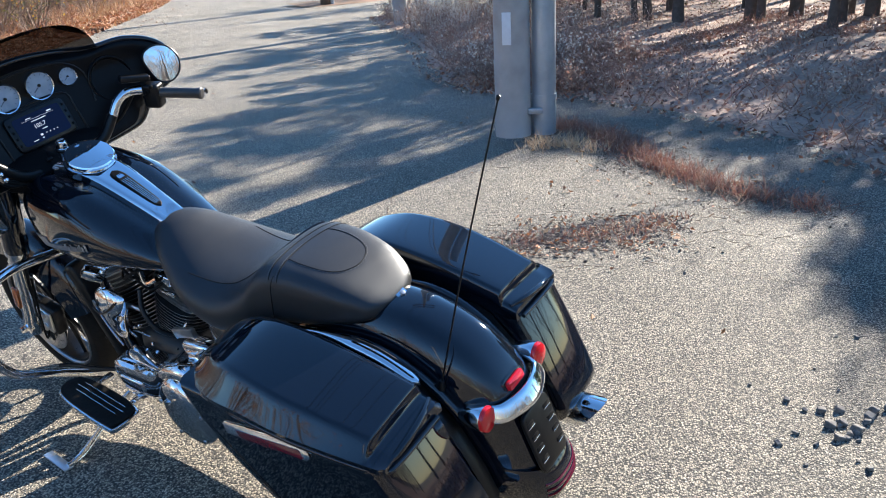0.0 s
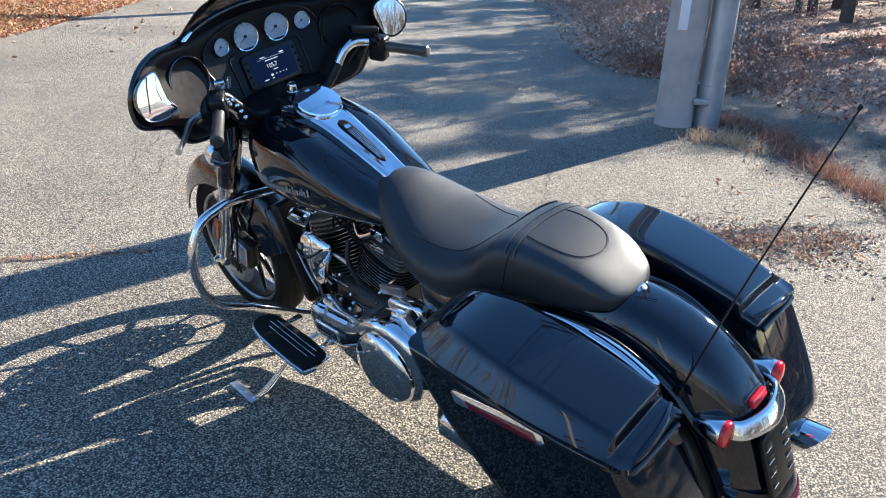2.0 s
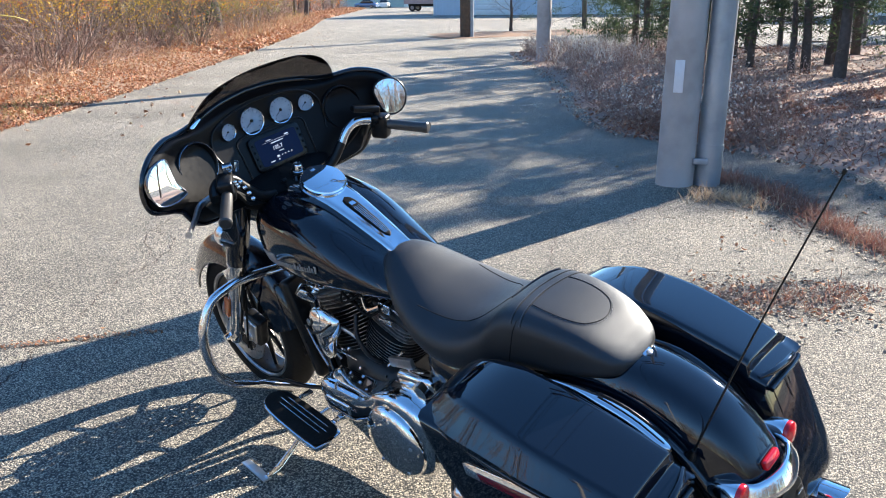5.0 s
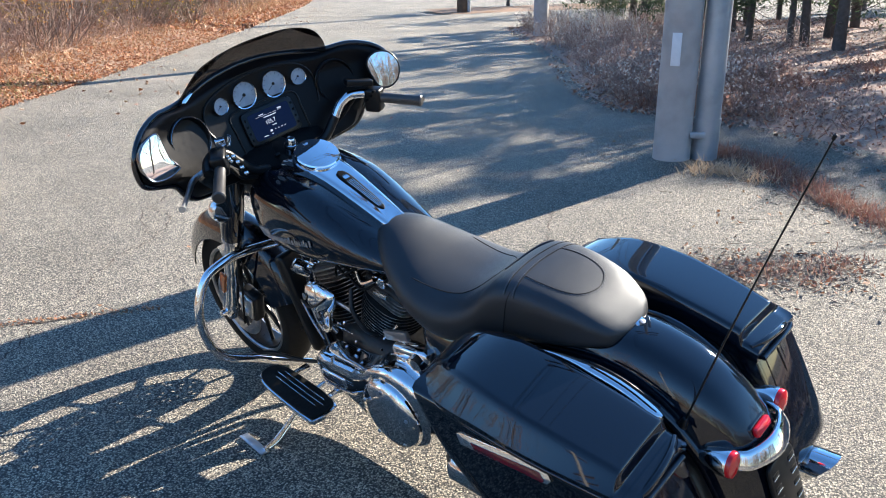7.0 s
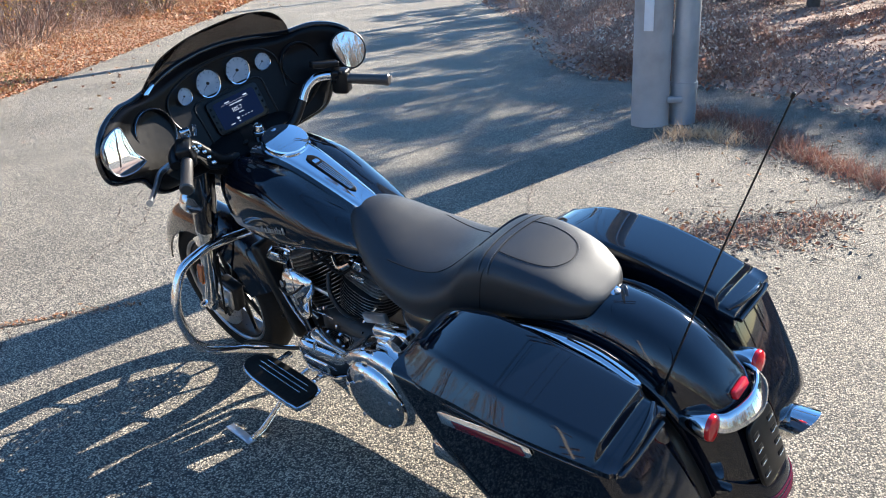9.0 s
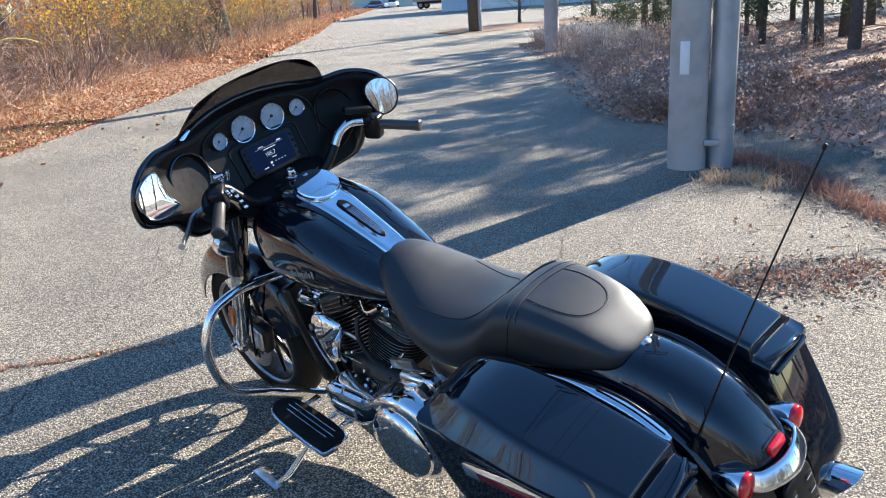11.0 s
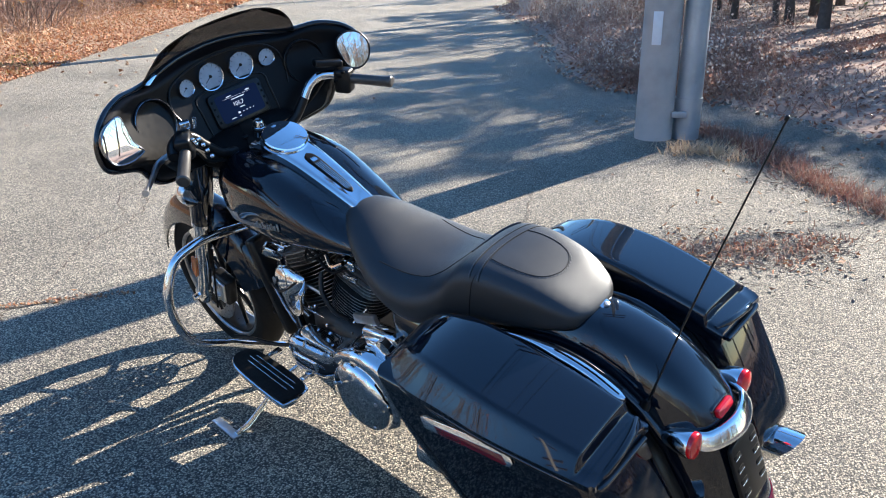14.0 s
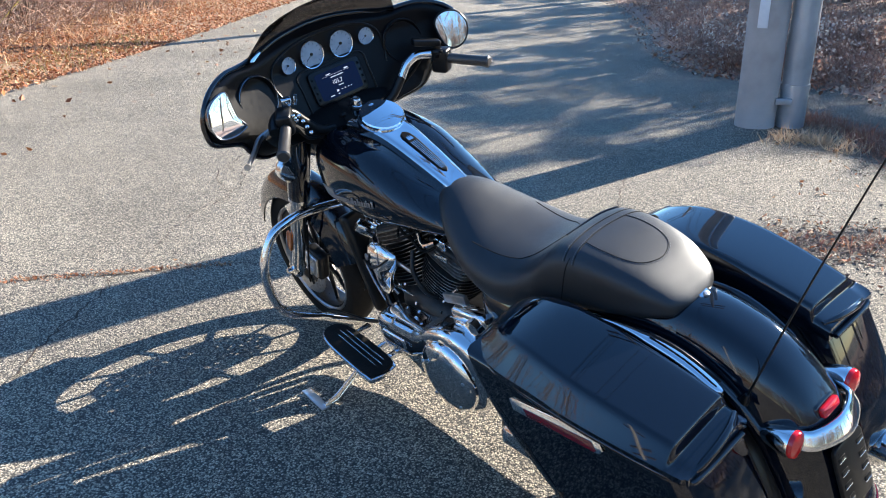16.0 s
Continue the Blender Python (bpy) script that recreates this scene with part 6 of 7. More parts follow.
blades(s, p, 0.50, 0.007, r, 0.45)
tagged(s.mesh("tall_pale_grass", SEED_HEADS), "tall pale dry grass beside the far pole", "grass", kind="stuff")


def tuft_line(name, pts, n, spread, height, mat, seed, label, width=0.0028):
    rr = rng(seed)
    ln = curve_points(pts, 10)
    i = rr.integers(0, len(ln), n)
    clump = np.array([noise.noise(Vector((v[0] * 5, v[1] * 5, 1.0))) for v in ln])[i]
    q = ln[i] + rr.normal(size=(n, 2)) * spread
    pp = np.column_stack([q, np.zeros(n) - 0.002])
    pp = pp[clump + rr.normal(size=n) * 0.15 > -0.12]
    so = Soup()
    blades(so, pp, height, width, rr, 0.75)
    return tagged(so.mesh(name, mat), label, "weeds", kind="stuff")


STRIP = [(0.80, 7.12), (0.98, 6.95), (1.12, 6.65), (1.22, 6.3), (1.32, 5.85), (1.44, 5.45), (1.75, 4.9), (2.1, 4.55)]
tuft_line("red_weed_strip", STRIP, 3400, 0.075, 0.115, RED_GRASS, 21, "red-brown weeds growing in a strip along the asphalt edge")
tuft_line("pale_weed_strip", [(0.50, 6.42), (0.68, 6.5), (0.85, 6.4), (1.0, 6.15)], 700, 0.085, 0.11, STRAW, 22, "tan dry grass tuft at the foot of the pole")
tuft_line("weed_patch", [(0.33, 4.19), (0.57, 4.25), (0.85, 4.25), (1.19, 4.5)], 520, 0.09, 0.055, RED_GRASS, 23, "flat red-brown weeds growing through the asphalt")
s = Soup()
r = rng(24)
p = np.concatenate([np.column_stack([r.uniform(0.3, 1.3, 150), r.uniform(3.95, 4.6, 150), np.full(150, 0.012)]), np.column_stack([r.uniform(0.5, 2.4, 110), r.uniform(4.6, 7.0, 110), np.full(110, 0.010)]), np.column_stack([r.uniform(-4, 2.5, 60), r.uniform(3, 14, 60), np.full(60, 0.01)])])
leaves(s, p, 0.034, r, 0.75)
tagged(s.mesh("loose_leaves", LEAF_LITTER), "scattered brown leaves on the asphalt", "leaves", kind="stuff")
s = Soup()
ln = np.concatenate([curve_points(STRIP, 30), curve_points([(0.33, 4.19), (0.57, 4.25), (0.85, 4.25), (1.19, 4.5)], 40)])
g = ln[r.integers(0, len(ln), 3600)] + r.normal(size=(3600, 2)) * r.choice([0.06, 0.13, 0.24], (3600, 1))
leaves(s, np.column_stack([g, np.full(3600, 0.004)]), 0.020, r, 0.88)
p = ln[r.integers(0, len(ln), 1500)] + r.normal(size=(1500, 2)) * 0.16
p = np.column_stack([np.concatenate([p, np.column_stack([r.uniform(0.3, 2.4, 160), r.uniform(3.6, 6.5, 160)])]), np.full(1660, 0.006)])
a, ll = r.uniform(0, 6.28, len(p)), r.uniform(0.02, 0.11, len(p))
twigs(s, p, p + np.column_stack([np.cos(a) * ll, np.sin(a) * ll, r.uniform(0.0, 0.012, len(p))]), 0.0018, 0.0008, r)
tagged(s.mesh("loose_twigs", TWIG), "dry grass stems lying on the asphalt", "twigs", kind="stuff")


# loose stones near the bike
STONE = material("broken_asphalt_stone", (0.12, 0.112, 0.105), 0.85, noise_scale=60, noise_mix=0.7, second=(0.24, 0.22, 0.19), bump=0.6, bump_scale=120)
r = rng(31)
for i in range(38):
    cx, cy = (1.34 + r.normal() * 0.10, 2.36 + r.normal() * 0.085) if i < 30 else (r.uniform(1.0, 1.8), r.uniform(2.0, 3.0))
    sz = r.uniform(0.006, 0.020) if i < 30 else r.uniform(0.004, 0.009)
    bm = bmesh.new()
    bmesh.ops.create_cube(bm, size=2 * sz)
    for v in bm.verts:
        v.co.x *= r.uniform(0.55, 1.25)
        v.co.y *= r.uniform(0.45, 1.05)
        v.co.z *= r.uniform(0.35, 0.75)
    bmesh.ops.bevel(bm, geom=bm.edges[:], offset=sz * 0.16, segments=1, affect="EDGES")
    bmesh.ops.rotate(bm, cent=(0, 0, 0), matrix=Euler((r.uniform(-0.4, 0.4), r.uniform(-0.4, 0.4), r.uniform(0, 6.28))).to_matrix(), verts=bm.verts)
    st_ = part("stone", bm, STONE, None, "grey chip of broken asphalt lying on the ground", smooth=False)
    st_.location = (cx, cy, sz * 0.45)
    tagged(st_, category="stone", group="asphalt chips")

# cracks with dirt in them
CRACK = material("crack_dirt", (0.035, 0.03, 0.026), 0.95, noise_scale=50, noise_mix=0.6, second=(0.10, 0.06, 0.04))


def crack(pts, width, seed):
    rr = rng(seed)
    ln = curve_points(pts, 10)
    ln = ln + rr.normal(size=ln.shape) * 0.012
    rows = []
    for i, q in enumerate(ln):
        a, b = ln[max(i - 1, 0)], ln[min(i + 1, len(ln) - 1)]
        n = np.array([-(b - a)[1], (b - a)[0]])
        n = n / max(np.linalg.norm(n), 1e-6)
        wd = width * rr.uniform(0.25, 1.0) * (0.3 + 0.7 * math.sin(math.pi * min(1, (i + 1) / len(ln))))
        rows.append([(*(q + n * wd), 0.004), (*(q - n * wd), 0.004)])
    ob = part("pavement_crack", grid_bm(rows, closed=False, caps=False), CRACK, None, "narrow dark crack in the asphalt", smooth=False)
    tagged(ob, category="crack", kind="structure")


crack([(-4.6, 2.3), (-3.3, 2.79), (-3.08, 2.93), (-2.8, 3.01), (-2.44, 3.21), (-2.1, 3.36)], 0.007, 1)
crack([(-2.8, 3.3), (-2.87, 3.51), (-2.95, 3.92), (-2.94, 4.26), (-3.06, 4.67), (-3.27, 4.83), (-3.37, 4.9)], 0.006, 2)
crack([(-2.94, 4.26), (-3.33, 4.74), (-3.36, 5.04), (-3.5, 5.6)], 0.005, 3)
crack([(-2.4, 1.8), (-2.5, 2.07), (-2.62, 2.43), (-2.69, 2.75), (-2.77, 2.99), (-2.82, 3.3)], 0.006, 4)
crack([(-0.52, 5.6), (-0.5, 5.1), (-0.49, 4.59), (-0.55, 4.1)], 0.004, 5)
crack([(0.9, 4.05), (1.25, 3.7), (1.6, 3.5), (2.0, 3.35)], 0.004, 6)
crack([(-5.4, 6.5), (-4.9, 7.2), (-4.8, 8.0), (-4.2, 9.0)], 0.006, 7)
s = Soup()
r = rng(33)
p = np.column_stack([np.linspace(-3.3, -2.3, 260), np.linspace(2.8, 3.27, 260), np.zeros(260)]) + r.normal(size=(260, 3)) * [0.02, 0.02, 0]
p[:, 2] = 0.006
leaves(s, p, 0.018, r, 0.7)
tagged(s.mesh("crack_debris", LEAF_LITTER), "brown leaf crumbs caught in the crack", "debris", kind="stuff")


# ---- trees ----
def trunk_part(parent, h, r0, seed, lean=(0, 0)):
    rr = rng(seed)
    pts = [(lean[0] * t * h + rr.normal() * 0.03 * t, lean[1] * t * h + rr.normal() * 0.03 * t, h * t - 0.05) for t in np.linspace(0, 1, 7)]
    return part("trunk", tube(pts, r0, k=4, sides=12, radii=[r0 * 1.25, r0, r0 * 0.9, r0 * 0.78, r0 * 0.6, r0 * 0.4, r0 * 0.15]), BARK, parent), pts


def conifer(x, y, h, seed, low=1.3, dense=1.0, r0=0.12, spread=1.5, dead=1.0):
    """A ragged evergreen: trunk, drooping limbs with dead lower twigs, needle tufts."""
    rr = rng(seed)
    t = thing("pine_tree", "dark ragged evergreen tree with bare lower limbs", "tree", pose(x, y, 0.08, 0, 0, rr.uniform(0, 360)), "evergreens beside the road")
    trunk_part(t, h, r0, seed, (rr.normal() * 0.03, rr.normal() * 0.03))
    wood, green = Soup(), Soup()
    nl = int((4 + 4.5 * (h - low)) * dense)
    for i in range(nl):
        z = low + (h - low) * (i / nl) ** 0.9
        a = i * 2.4 + rr.normal() * 0.3
        L = spread * (1 - 0.72 * (z - low) / (h - low)) * rr.uniform(0.6, 1.15)
        d = np.array([math.cos(a), math.sin(a), rr.uniform(-0.25, 0.12)])
        segs = branch_out((0, 0, z), d, L, 0.022 * (1 - 0.5 * z / h), rr, 2, 3, 0.5, 0.05)
        p0, p1 = np.array([g[0] for g in segs]), np.array([g[1] for g in segs])
        twigs(wood, p0, p1, [g[2] for g in segs], [g[3] for g in segs], rr)
        tips = p1[[k for k, g in enumerate(segs) if g[4] >= 1]]
        if len(tips):
            reps = 5
            q = np.repeat(tips, reps, 0) + rr.normal(size=(len(tips) * reps, 3)) * np.array([0.10, 0.10, 0.05])
            leaves(green, q, 0.12, rr, 0.0, 0.36)
    for i in range(int((8 + 5 * low) * dead)):
        a, z = rr.uniform(0, 6.28), rr.uniform(0.35, low + 0.3)
        segs = branch_out((0, 0, z), (math.cos(a), math.sin(a), rr.uniform(-0.3, 0.3)), rr.uniform(0.5, 1.1), 0.012, rr, 2, 2, 0.6, 0.0)
        twigs(wood, np.array([g[0] for g in segs]), np.array([g[1] for g in segs]), [g[2] for g in segs], [g[3] for g in segs], rr)
    wood.mesh("branchwork", BARK, t)
    green.mesh("crown", NEEDLES, t)
    return t


for i, (x, y, h, low, sp) in enumerate(((2.5, 17.6, 4.3, 0.9, 1.1), (3.3, 16.2, 5.0, 2.8, 1.0), (3.7, 15.4, 5.3, 3.0, 1.2), (4.2, 18.2, 5.2, 3.4, 1.2), (3.0, 21.5, 5.8, 1.0, 1.5), (1.2, 20.5, 4.5, 0.8, 1.1), (4.9, 15.0, 5.8, 3.2, 1.2), (5.7, 15.0, 5.7, 3.2, 1.1), (7.6, 11.8, 4.85, 2.0, 1.1), (8.7, 11.0, 5.1, 1.6, 1.4), (9.9, 10.4, 5.1, 1.4, 1.5), (0.6, 24.5, 3.8, 0.6, 1.3), (5.6, 17.6, 6.4, 4.4, 1.4), (2.2, 24.0, 5.4, 0.9, 1.5), (5.4, 21.0, 6.2, 1.1, 1.6), (7.4, 19.5, 7.2, 5.5, 1.6), (4.4, 25.0, 7.2, 0.8, 1.8), (11.8, 18.6, 7.0, 4.2, 1.7), (15.0, 15.6, 7.5, 3.5, 1.8), (9.0, 23.0, 8.0, 3.6, 2.0), (13.5, 21.5, 8.0, 3.6, 2.0), (9.6, 17.4, 6.7, 5.0, 1.5), (7.6, 10.8, 4.1, 2.2, 0.85), (6.7, 14.3, 4.8, 3.0, 1.1), (7.8, 13.6, 4.7, 3.0, 1.0), (10.6, 12.6, 5.0, 2.2, 1.3))):
    conifer(x, y, h, 100 + i, low, 1.7 if x > 7 and y < 12 else 1.0, 0.065 + 0.014 * (i % 4), sp)
for i, (x, y, h) in enumerate(((2.5, 19.9, 2.9), (3.05, 16.2, 2.3), (4.95, 14.6, 2.3))):
    conifer(x, y, h, 160 + i, 1.0, 0.9, 0.05 + 0.012 * (i % 3), 0.85, 0.6)
conifer(8.75, 12.45, 5.7, 180, 0.5, 1.5, 0.08, 0.9)
# two evergreens added out of view to shade ground that the bag reflects
conifer(12.0, 10.6, 8.0, 181, 0.5, 2.2, 0.10, 1.5)
conifer(13.0, 9.8, 8.0, 182, 0.5, 2.2, 0.10, 1.5)
conifer(0.3, 26.5, 4.5, 175, 0.25, 2.0, 0.10, 1.5)
conifer(-1.9, 40.0, 6.0, 140, 0.4, 1.3, 0.12, 2.3)
conifer(1.6, 36.0, 7.0, 141, 0.6, 1.1, 0.12, 2.0)


def shrub(x, y, h, spread, stems, leaf_mat, leaf_n, leaf_size, seed, label, z=0.15, group="roadside shrubs"):
    rr = rng(seed)
    t = thing("shrub", label, "shrub", pose(x, y, z), group)
    wood, lv = Soup(), Soup()
    tips = []
    for i in range(stems):
        a = rr.uniform(0, 6.28)
        b = np.array([math.cos(a), math.sin(a), 0]) * rr.uniform(0, spread * 0.3)
        segs = branch_out(b, (math.cos(a) * rr.uniform(0.1, 0.8), math.sin(a) * rr.uniform(0.1, 0.8), 1.0), h * rr.uniform(0.5, 1.0), 0.012, rr, 2, 3, 0.5, 0.1)
        twigs(wood, np.array([g[0] for g in segs]), np.array([g[1] for g in segs]), [g[2] for g in segs], [g[3] * 0.9 for g in segs], rr)
        tips += [g[1] for g in segs if g[4] >= 1]
    wood.mesh("branchwork", TWIG, t)
    if leaf_mat and tips:
        tp_ = np.array(tips)[rr.integers(0, len(tips), leaf_n)]
        leaves(lv, tp_ + rr.normal(size=(leaf_n, 3)) * 0.10, leaf_size, rr)
        lv.mesh("foliage", leaf_mat, t)
    return t


r = rng(50)
s = Soup()
p, w = strip_points(LEFT_EDGE, 1, 24000, 1.8, 8.0, 4, 45, r, 0.8)
p[:, 2] = rise(w, 0.25) + r.uniform(0, 1.1, len(p)) ** 2 * np.minimum(1.0, (w - 1.8) / 1.5)
dr = unit(r.normal(size=p.shape) * [1, 1, 0.6] + [0, 0, 0.55])
p2 = p + dr * r.uniform(0.25, 0.9, (len(p), 1))
p2[:, 2] = np.maximum(p2[:, 2], 0.2)
twigs(s, p, p2, 0.006, 0.003, r)
p, w = strip_points(LEFT_EDGE, 1, 7000, 2.2, 10.0, 44, 130, r, 0.8)
p[:, 2] = rise(w, 0.25) + r.uniform(0, 1.6, len(p)) ** 2
dr = unit(r.normal(size=p.shape) * [1, 1, 0.6] + [0, 0, 0.8])
twigs(s, p, p + dr * r.uniform(0.5, 1.8, (len(p), 1)) * [1, 1, 0.8], 0.016, 0.006, r)
tagged(s.mesh("bramble_tangle", islands("pale_dead_brambles", [(0.30, 0.21, 0.17), (0.42, 0.32, 0.25), (0.20, 0.13, 0.11), (0.36, 0.20, 0.14), (0.14, 0.09, 0.08)], 0.8)), "pale dead brambles tangled along the verge", "brambles", kind="stuff")

r = rng(51)
BARE = "bare grey-brown roadside shrub with tangled twigs"
YEL = "roadside shrub with yellow autumn leaves"
ORA = "roadside shrub with orange and red autumn leaves"
OLI = "roadside shrub with dull olive leaves"
spots, _ = strip_points(LEFT_EDGE, 1, 90, 2.2, 7.5, 4, 40, r, 0.9)
for i, q in enumerate(spots):
    y = q[1]
    kind_ = r.random()
    if 17 < y < 30 and kind_ < 0.55:
        shrub(q[0], y, r.uniform(1.3, 2.6), 1.2, 12, YELLOW_LEAF, 600, 0.062, 200 + i, YEL, 0.22)
    elif 17 < y < 34 and kind_ < 0.72:
        shrub(q[0], y, r.uniform(1.3, 2.8), 1.2, 12, ORANGE_LEAF, 520, 0.062, 200 + i, ORA, 0.22)
    elif kind_ < 0.82 and y > 22:
        shrub(q[0], y, r.uniform(1.2, 2.2), 1.2, 12, OLIVE_LEAF, 600, 0.08, 200 + i, OLI, 0.22)
    else:
        shrub(q[0], y, r.uniform(1.2, 2.8), 1.2, 15, ORANGE_LEAF if kind_ > 0.9 else None, 160, 0.06, 200 + i, BARE, 0.22)
for i, (x, y, m_, l_, n_) in enumerate(((-15.0, 18.4, YELLOW_LEAF, YEL, 1300), (-14.6, 17.8, ORANGE_LEAF, ORA, 900), (-15.9, 20.5, ORANGE_LEAF, ORA, 700), (-14.2, 18.9, YELLOW_LEAF, YEL, 900), (-13.9, 20.8, OLIVE_LEAF, OLI, 800), (-14.0, 22.6, YELLOW_LEAF, YEL, 600), (-14.4, 24.8, OLIVE_LEAF, OLI, 800), (-13.5, 23.6, ORANGE_LEAF, ORA, 260), (-17.2, 26.0, OLIVE_LEAF, OLI, 900), (-16.6, 33.0, YELLOW_LEAF, YEL, 420), (-17.9, 37.0, OLIVE_LEAF, OLI, 1100), (-19.0, 41.0, OLIVE_LEAF, OLI, 1100))):
    shrub(x, y, 2.4, 1.2, 18, m_, n_, 0.062, 300 + i, l_, 0.2)
for i, q in enumerate(strip_points(LEFT_EDGE, 1, 26, 2.2, 7.0, 42, 110, rng(58), 0.9)[0]):
    shrub(q[0], q[1], 2.6, 1.8, 14, (ORANGE_LEAF, OLIVE_LEAF, None)[i % 3], 420, 0.13, 340 + i, (ORA, OLI, BARE)[i % 3], 0.22)


def bare_tree(x, y, h, seed, r0=0.16, leaf=None, n=0, arms=16):
    rr = rng(seed)
    t = thing("bare_tree", "leafless grey-brown tree with fine branches", "tree", pose(x, y, 0.1), "bare trees")
    trunk_part(t, h * 0.75, r0, seed, (rr.normal() * 0.04, rr.normal() * 0.04))
    wood = Soup()
    tips = []
    for i in range(arms):
        z = h * (0.12 + 0.6 * i / arms)
        a = i * 2.4 + rr.normal()
        segs = branch_out((0, 0, z), (math.cos(a), math.sin(a), 0.7), h * 0.28 * rr.uniform(0.6, 1.2), r0 * 0.28, rr, 3, 3, 0.5, 0.15)
        twigs(wood, np.array([g[0] for g in segs]), np.array([g[1] for g in segs]), [g[2] for g in segs], [g[3] for g in segs], rr)
        tips += [g[1] for g in segs if g[4] >= 2]
    wood.mesh("branchwork", TWIG, t)
    if leaf:
        lv = Soup()
        tp_ = np.array(tips)[rr.integers(0, len(tips), n)]
        leaves(lv, tp_ + rr.normal(size=(n, 3)) * 0.12, 0.11, rr)
        lv.mesh("foliage", leaf, t)
    return t


bare_tree(-17.9, 33.0, 9, 400, 0.34)
for i, (x, y) in enumerate(((-28.0, 66.0), (-30.5, 72.0), (-33.0, 82.0), (-36.5, 95.0), (-40.0, 108.0), (-43.5, 120.0), (-24.0, 52.0), (-22.0, 46.0), (-12.5, 11.0), (-13.8, 14.5), (-16.5, 18.5), (-19.0, 25.5), (-21.0, 31.0), (-22.5, 38.5), (-24.0, 44.0), (-26.5, 50.0), (-28.5, 56.0), (-30.0, 62.0), (-14.0, 8.0), (-16.5, 12.5), (-27.0, 66.0), (-31.0, 74.0), (-34.0, 82.0))):
    bare_tree(x, y, 8 + (i * 37 % 5), 410 + i, 0.10 + 0.05 * (i % 3), ORANGE_LEAF if i % 4 == 1 else None, 500)
for i, (x, y) in enumerate(((-18.2, 27.2), (-17.0, 24.8), (-20.5, 29.5), (-23.0, 33.0), (-26.5, 41.0))):
    conifer(x, y, 8.0, 450 + i, 0.4, 1.6, 0.15, 2.3)
for i, (x, y) in enumerate(((5.45, 12.8), (5.9, 13.6), (6.9, 11.3), (6.6, 14.9), (7.6, 13.2), (8.8, 15.0), (9.6, 11.4))):
    bare_tree(x, y, 4.6 + (i % 3) * 0.5, 520 + i, 0.07 + 0.02 * (i % 3), arms=7)
# slim trees added out of view to dapple the asphalt on the right
for i, (x, y, h) in enumerate(((6.3, 9.5, 3.6), (7.2, 9.0, 3.9), (8.0, 8.2, 4.2), (6.0, 10.9, 3.9), (8.6, 9.6, 4.4))):
    bare_tree(x, y, h, 540 + i, 0.035, arms=18)
# behind the camera
for i, (x, y) in enumerate(((-9.5, -6.0), (-12, -11), (-7.5, -18), (-14, -3), (-3.5, -24), (1.5, -22), (5, -17), (9, -12), (-11.5, 2.5), (-18, -14), (12, -6))):
    bare_tree(x, y, 7.5, 470 + i, 0.13, ORANGE_LEAF if i % 3 == 0 else None, 400)


for i, (x, y) in enumerate(((13.0, 5.5), (15.5, 2.0), (17.0, 6.5), (14.0, -2.5), (18.5, -1.0), (20.0, 4.0), (16.5, -6.0), (21.0, 8.5))):
    bare_tree(x, y, 6.0 + (i % 3), 560 + i, 0.10 + 0.02 * (i % 3), ORANGE_LEAF if i % 4 == 2 else None, 300, arms=20)
# far woods close the view
r = rng(61)
s = Soup()
pts = []
for _ in range(900):
    a = r.uniform(0, 1)
    if a < 0.27:
        yy = r.uniform(0, 110)
        xx = -14 - 0.24 * yy - r.uniform(6, 26)
    elif a < 0.37:
        uu, vv = r.uniform(-14, 12), r.uniform(27, 42)
        xx, yy = -0.809 * uu + 0.588 * vv, 0.588 * uu + 0.809 * vv
    else:
        ang = r.uniform(3.3, 6.2)
        d_ = r.uniform(28, 45)
        xx, yy = math.cos(ang) * d_, math.sin(ang) * d_
    pts.append((xx, yy, 0.0))
pts = np.array(pts)
tops = pts + np.column_stack([r.normal(size=(len(pts), 2)) * 0.5, r.uniform(6, 11, len(pts))])
twigs(s, pts, tops, 0.13, 0.03, r)
n = 26
b0 = np.repeat(pts, n, 0) + (np.repeat(tops, n, 0) - np.repeat(pts, n, 0)) * r.uniform(0.1, 0.95, (len(pts) * n, 1))
dirs = unit(r.normal(size=b0.shape) + [0, 0, 0.5])
b1 = b0 + dirs * r.uniform(0.6, 2.2, (len(b0), 1))
twigs(s, b0, b1, 0.03, 0.006, r)
c0 = np.repeat(b0 + (b1 - b0) * 0.6, 3, 0)
twigs(s, c0, c0 + unit(r.normal(size=c0.shape) + [0, 0, 0.4]) * r.uniform(0.3, 1.1, (len(c0), 1)), 0.012, 0.004, r)
tagged(s.mesh("far_woods", TWIG), "thicket of bare trees closing the view", "woods", kind="stuff")
s = Soup()
q = pts[pts[:, 0] < -12]
q = np.repeat(q, 160, 0) + r.normal(size=(len(q) * 160, 3)) * [1.1, 1.1, 0.5] + [0, 0, 1.0]
leaves(s, q, 0.16, r)
tagged(s.mesh("undergrowth", islands("brown_undergrowth", [(0.16, 0.1, 0.06), (0.26, 0.17, 0.09), (0.12, 0.08, 0.055), (0.3, 0.2, 0.08)], 0.8, 0.2)), "brown tangled undergrowth beneath the bare trees", "undergrowth", kind="stuff")
q = pts[(pts[:, 0] > 6) & (pts[:, 1] > -6)]
s = Soup()
q = np.repeat(q, 70, 0) + r.normal(size=(len(q) * 70, 3)) * [1.2, 1.2, 2.0] + [0, 0, 3.8]
leaves(s, q, 0.30, r, 0.0, 0.4)
tagged(s.mesh("evergreen_backdrop", NEEDLES), "dark evergreens behind the roadside trees", "woods", kind="stuff")

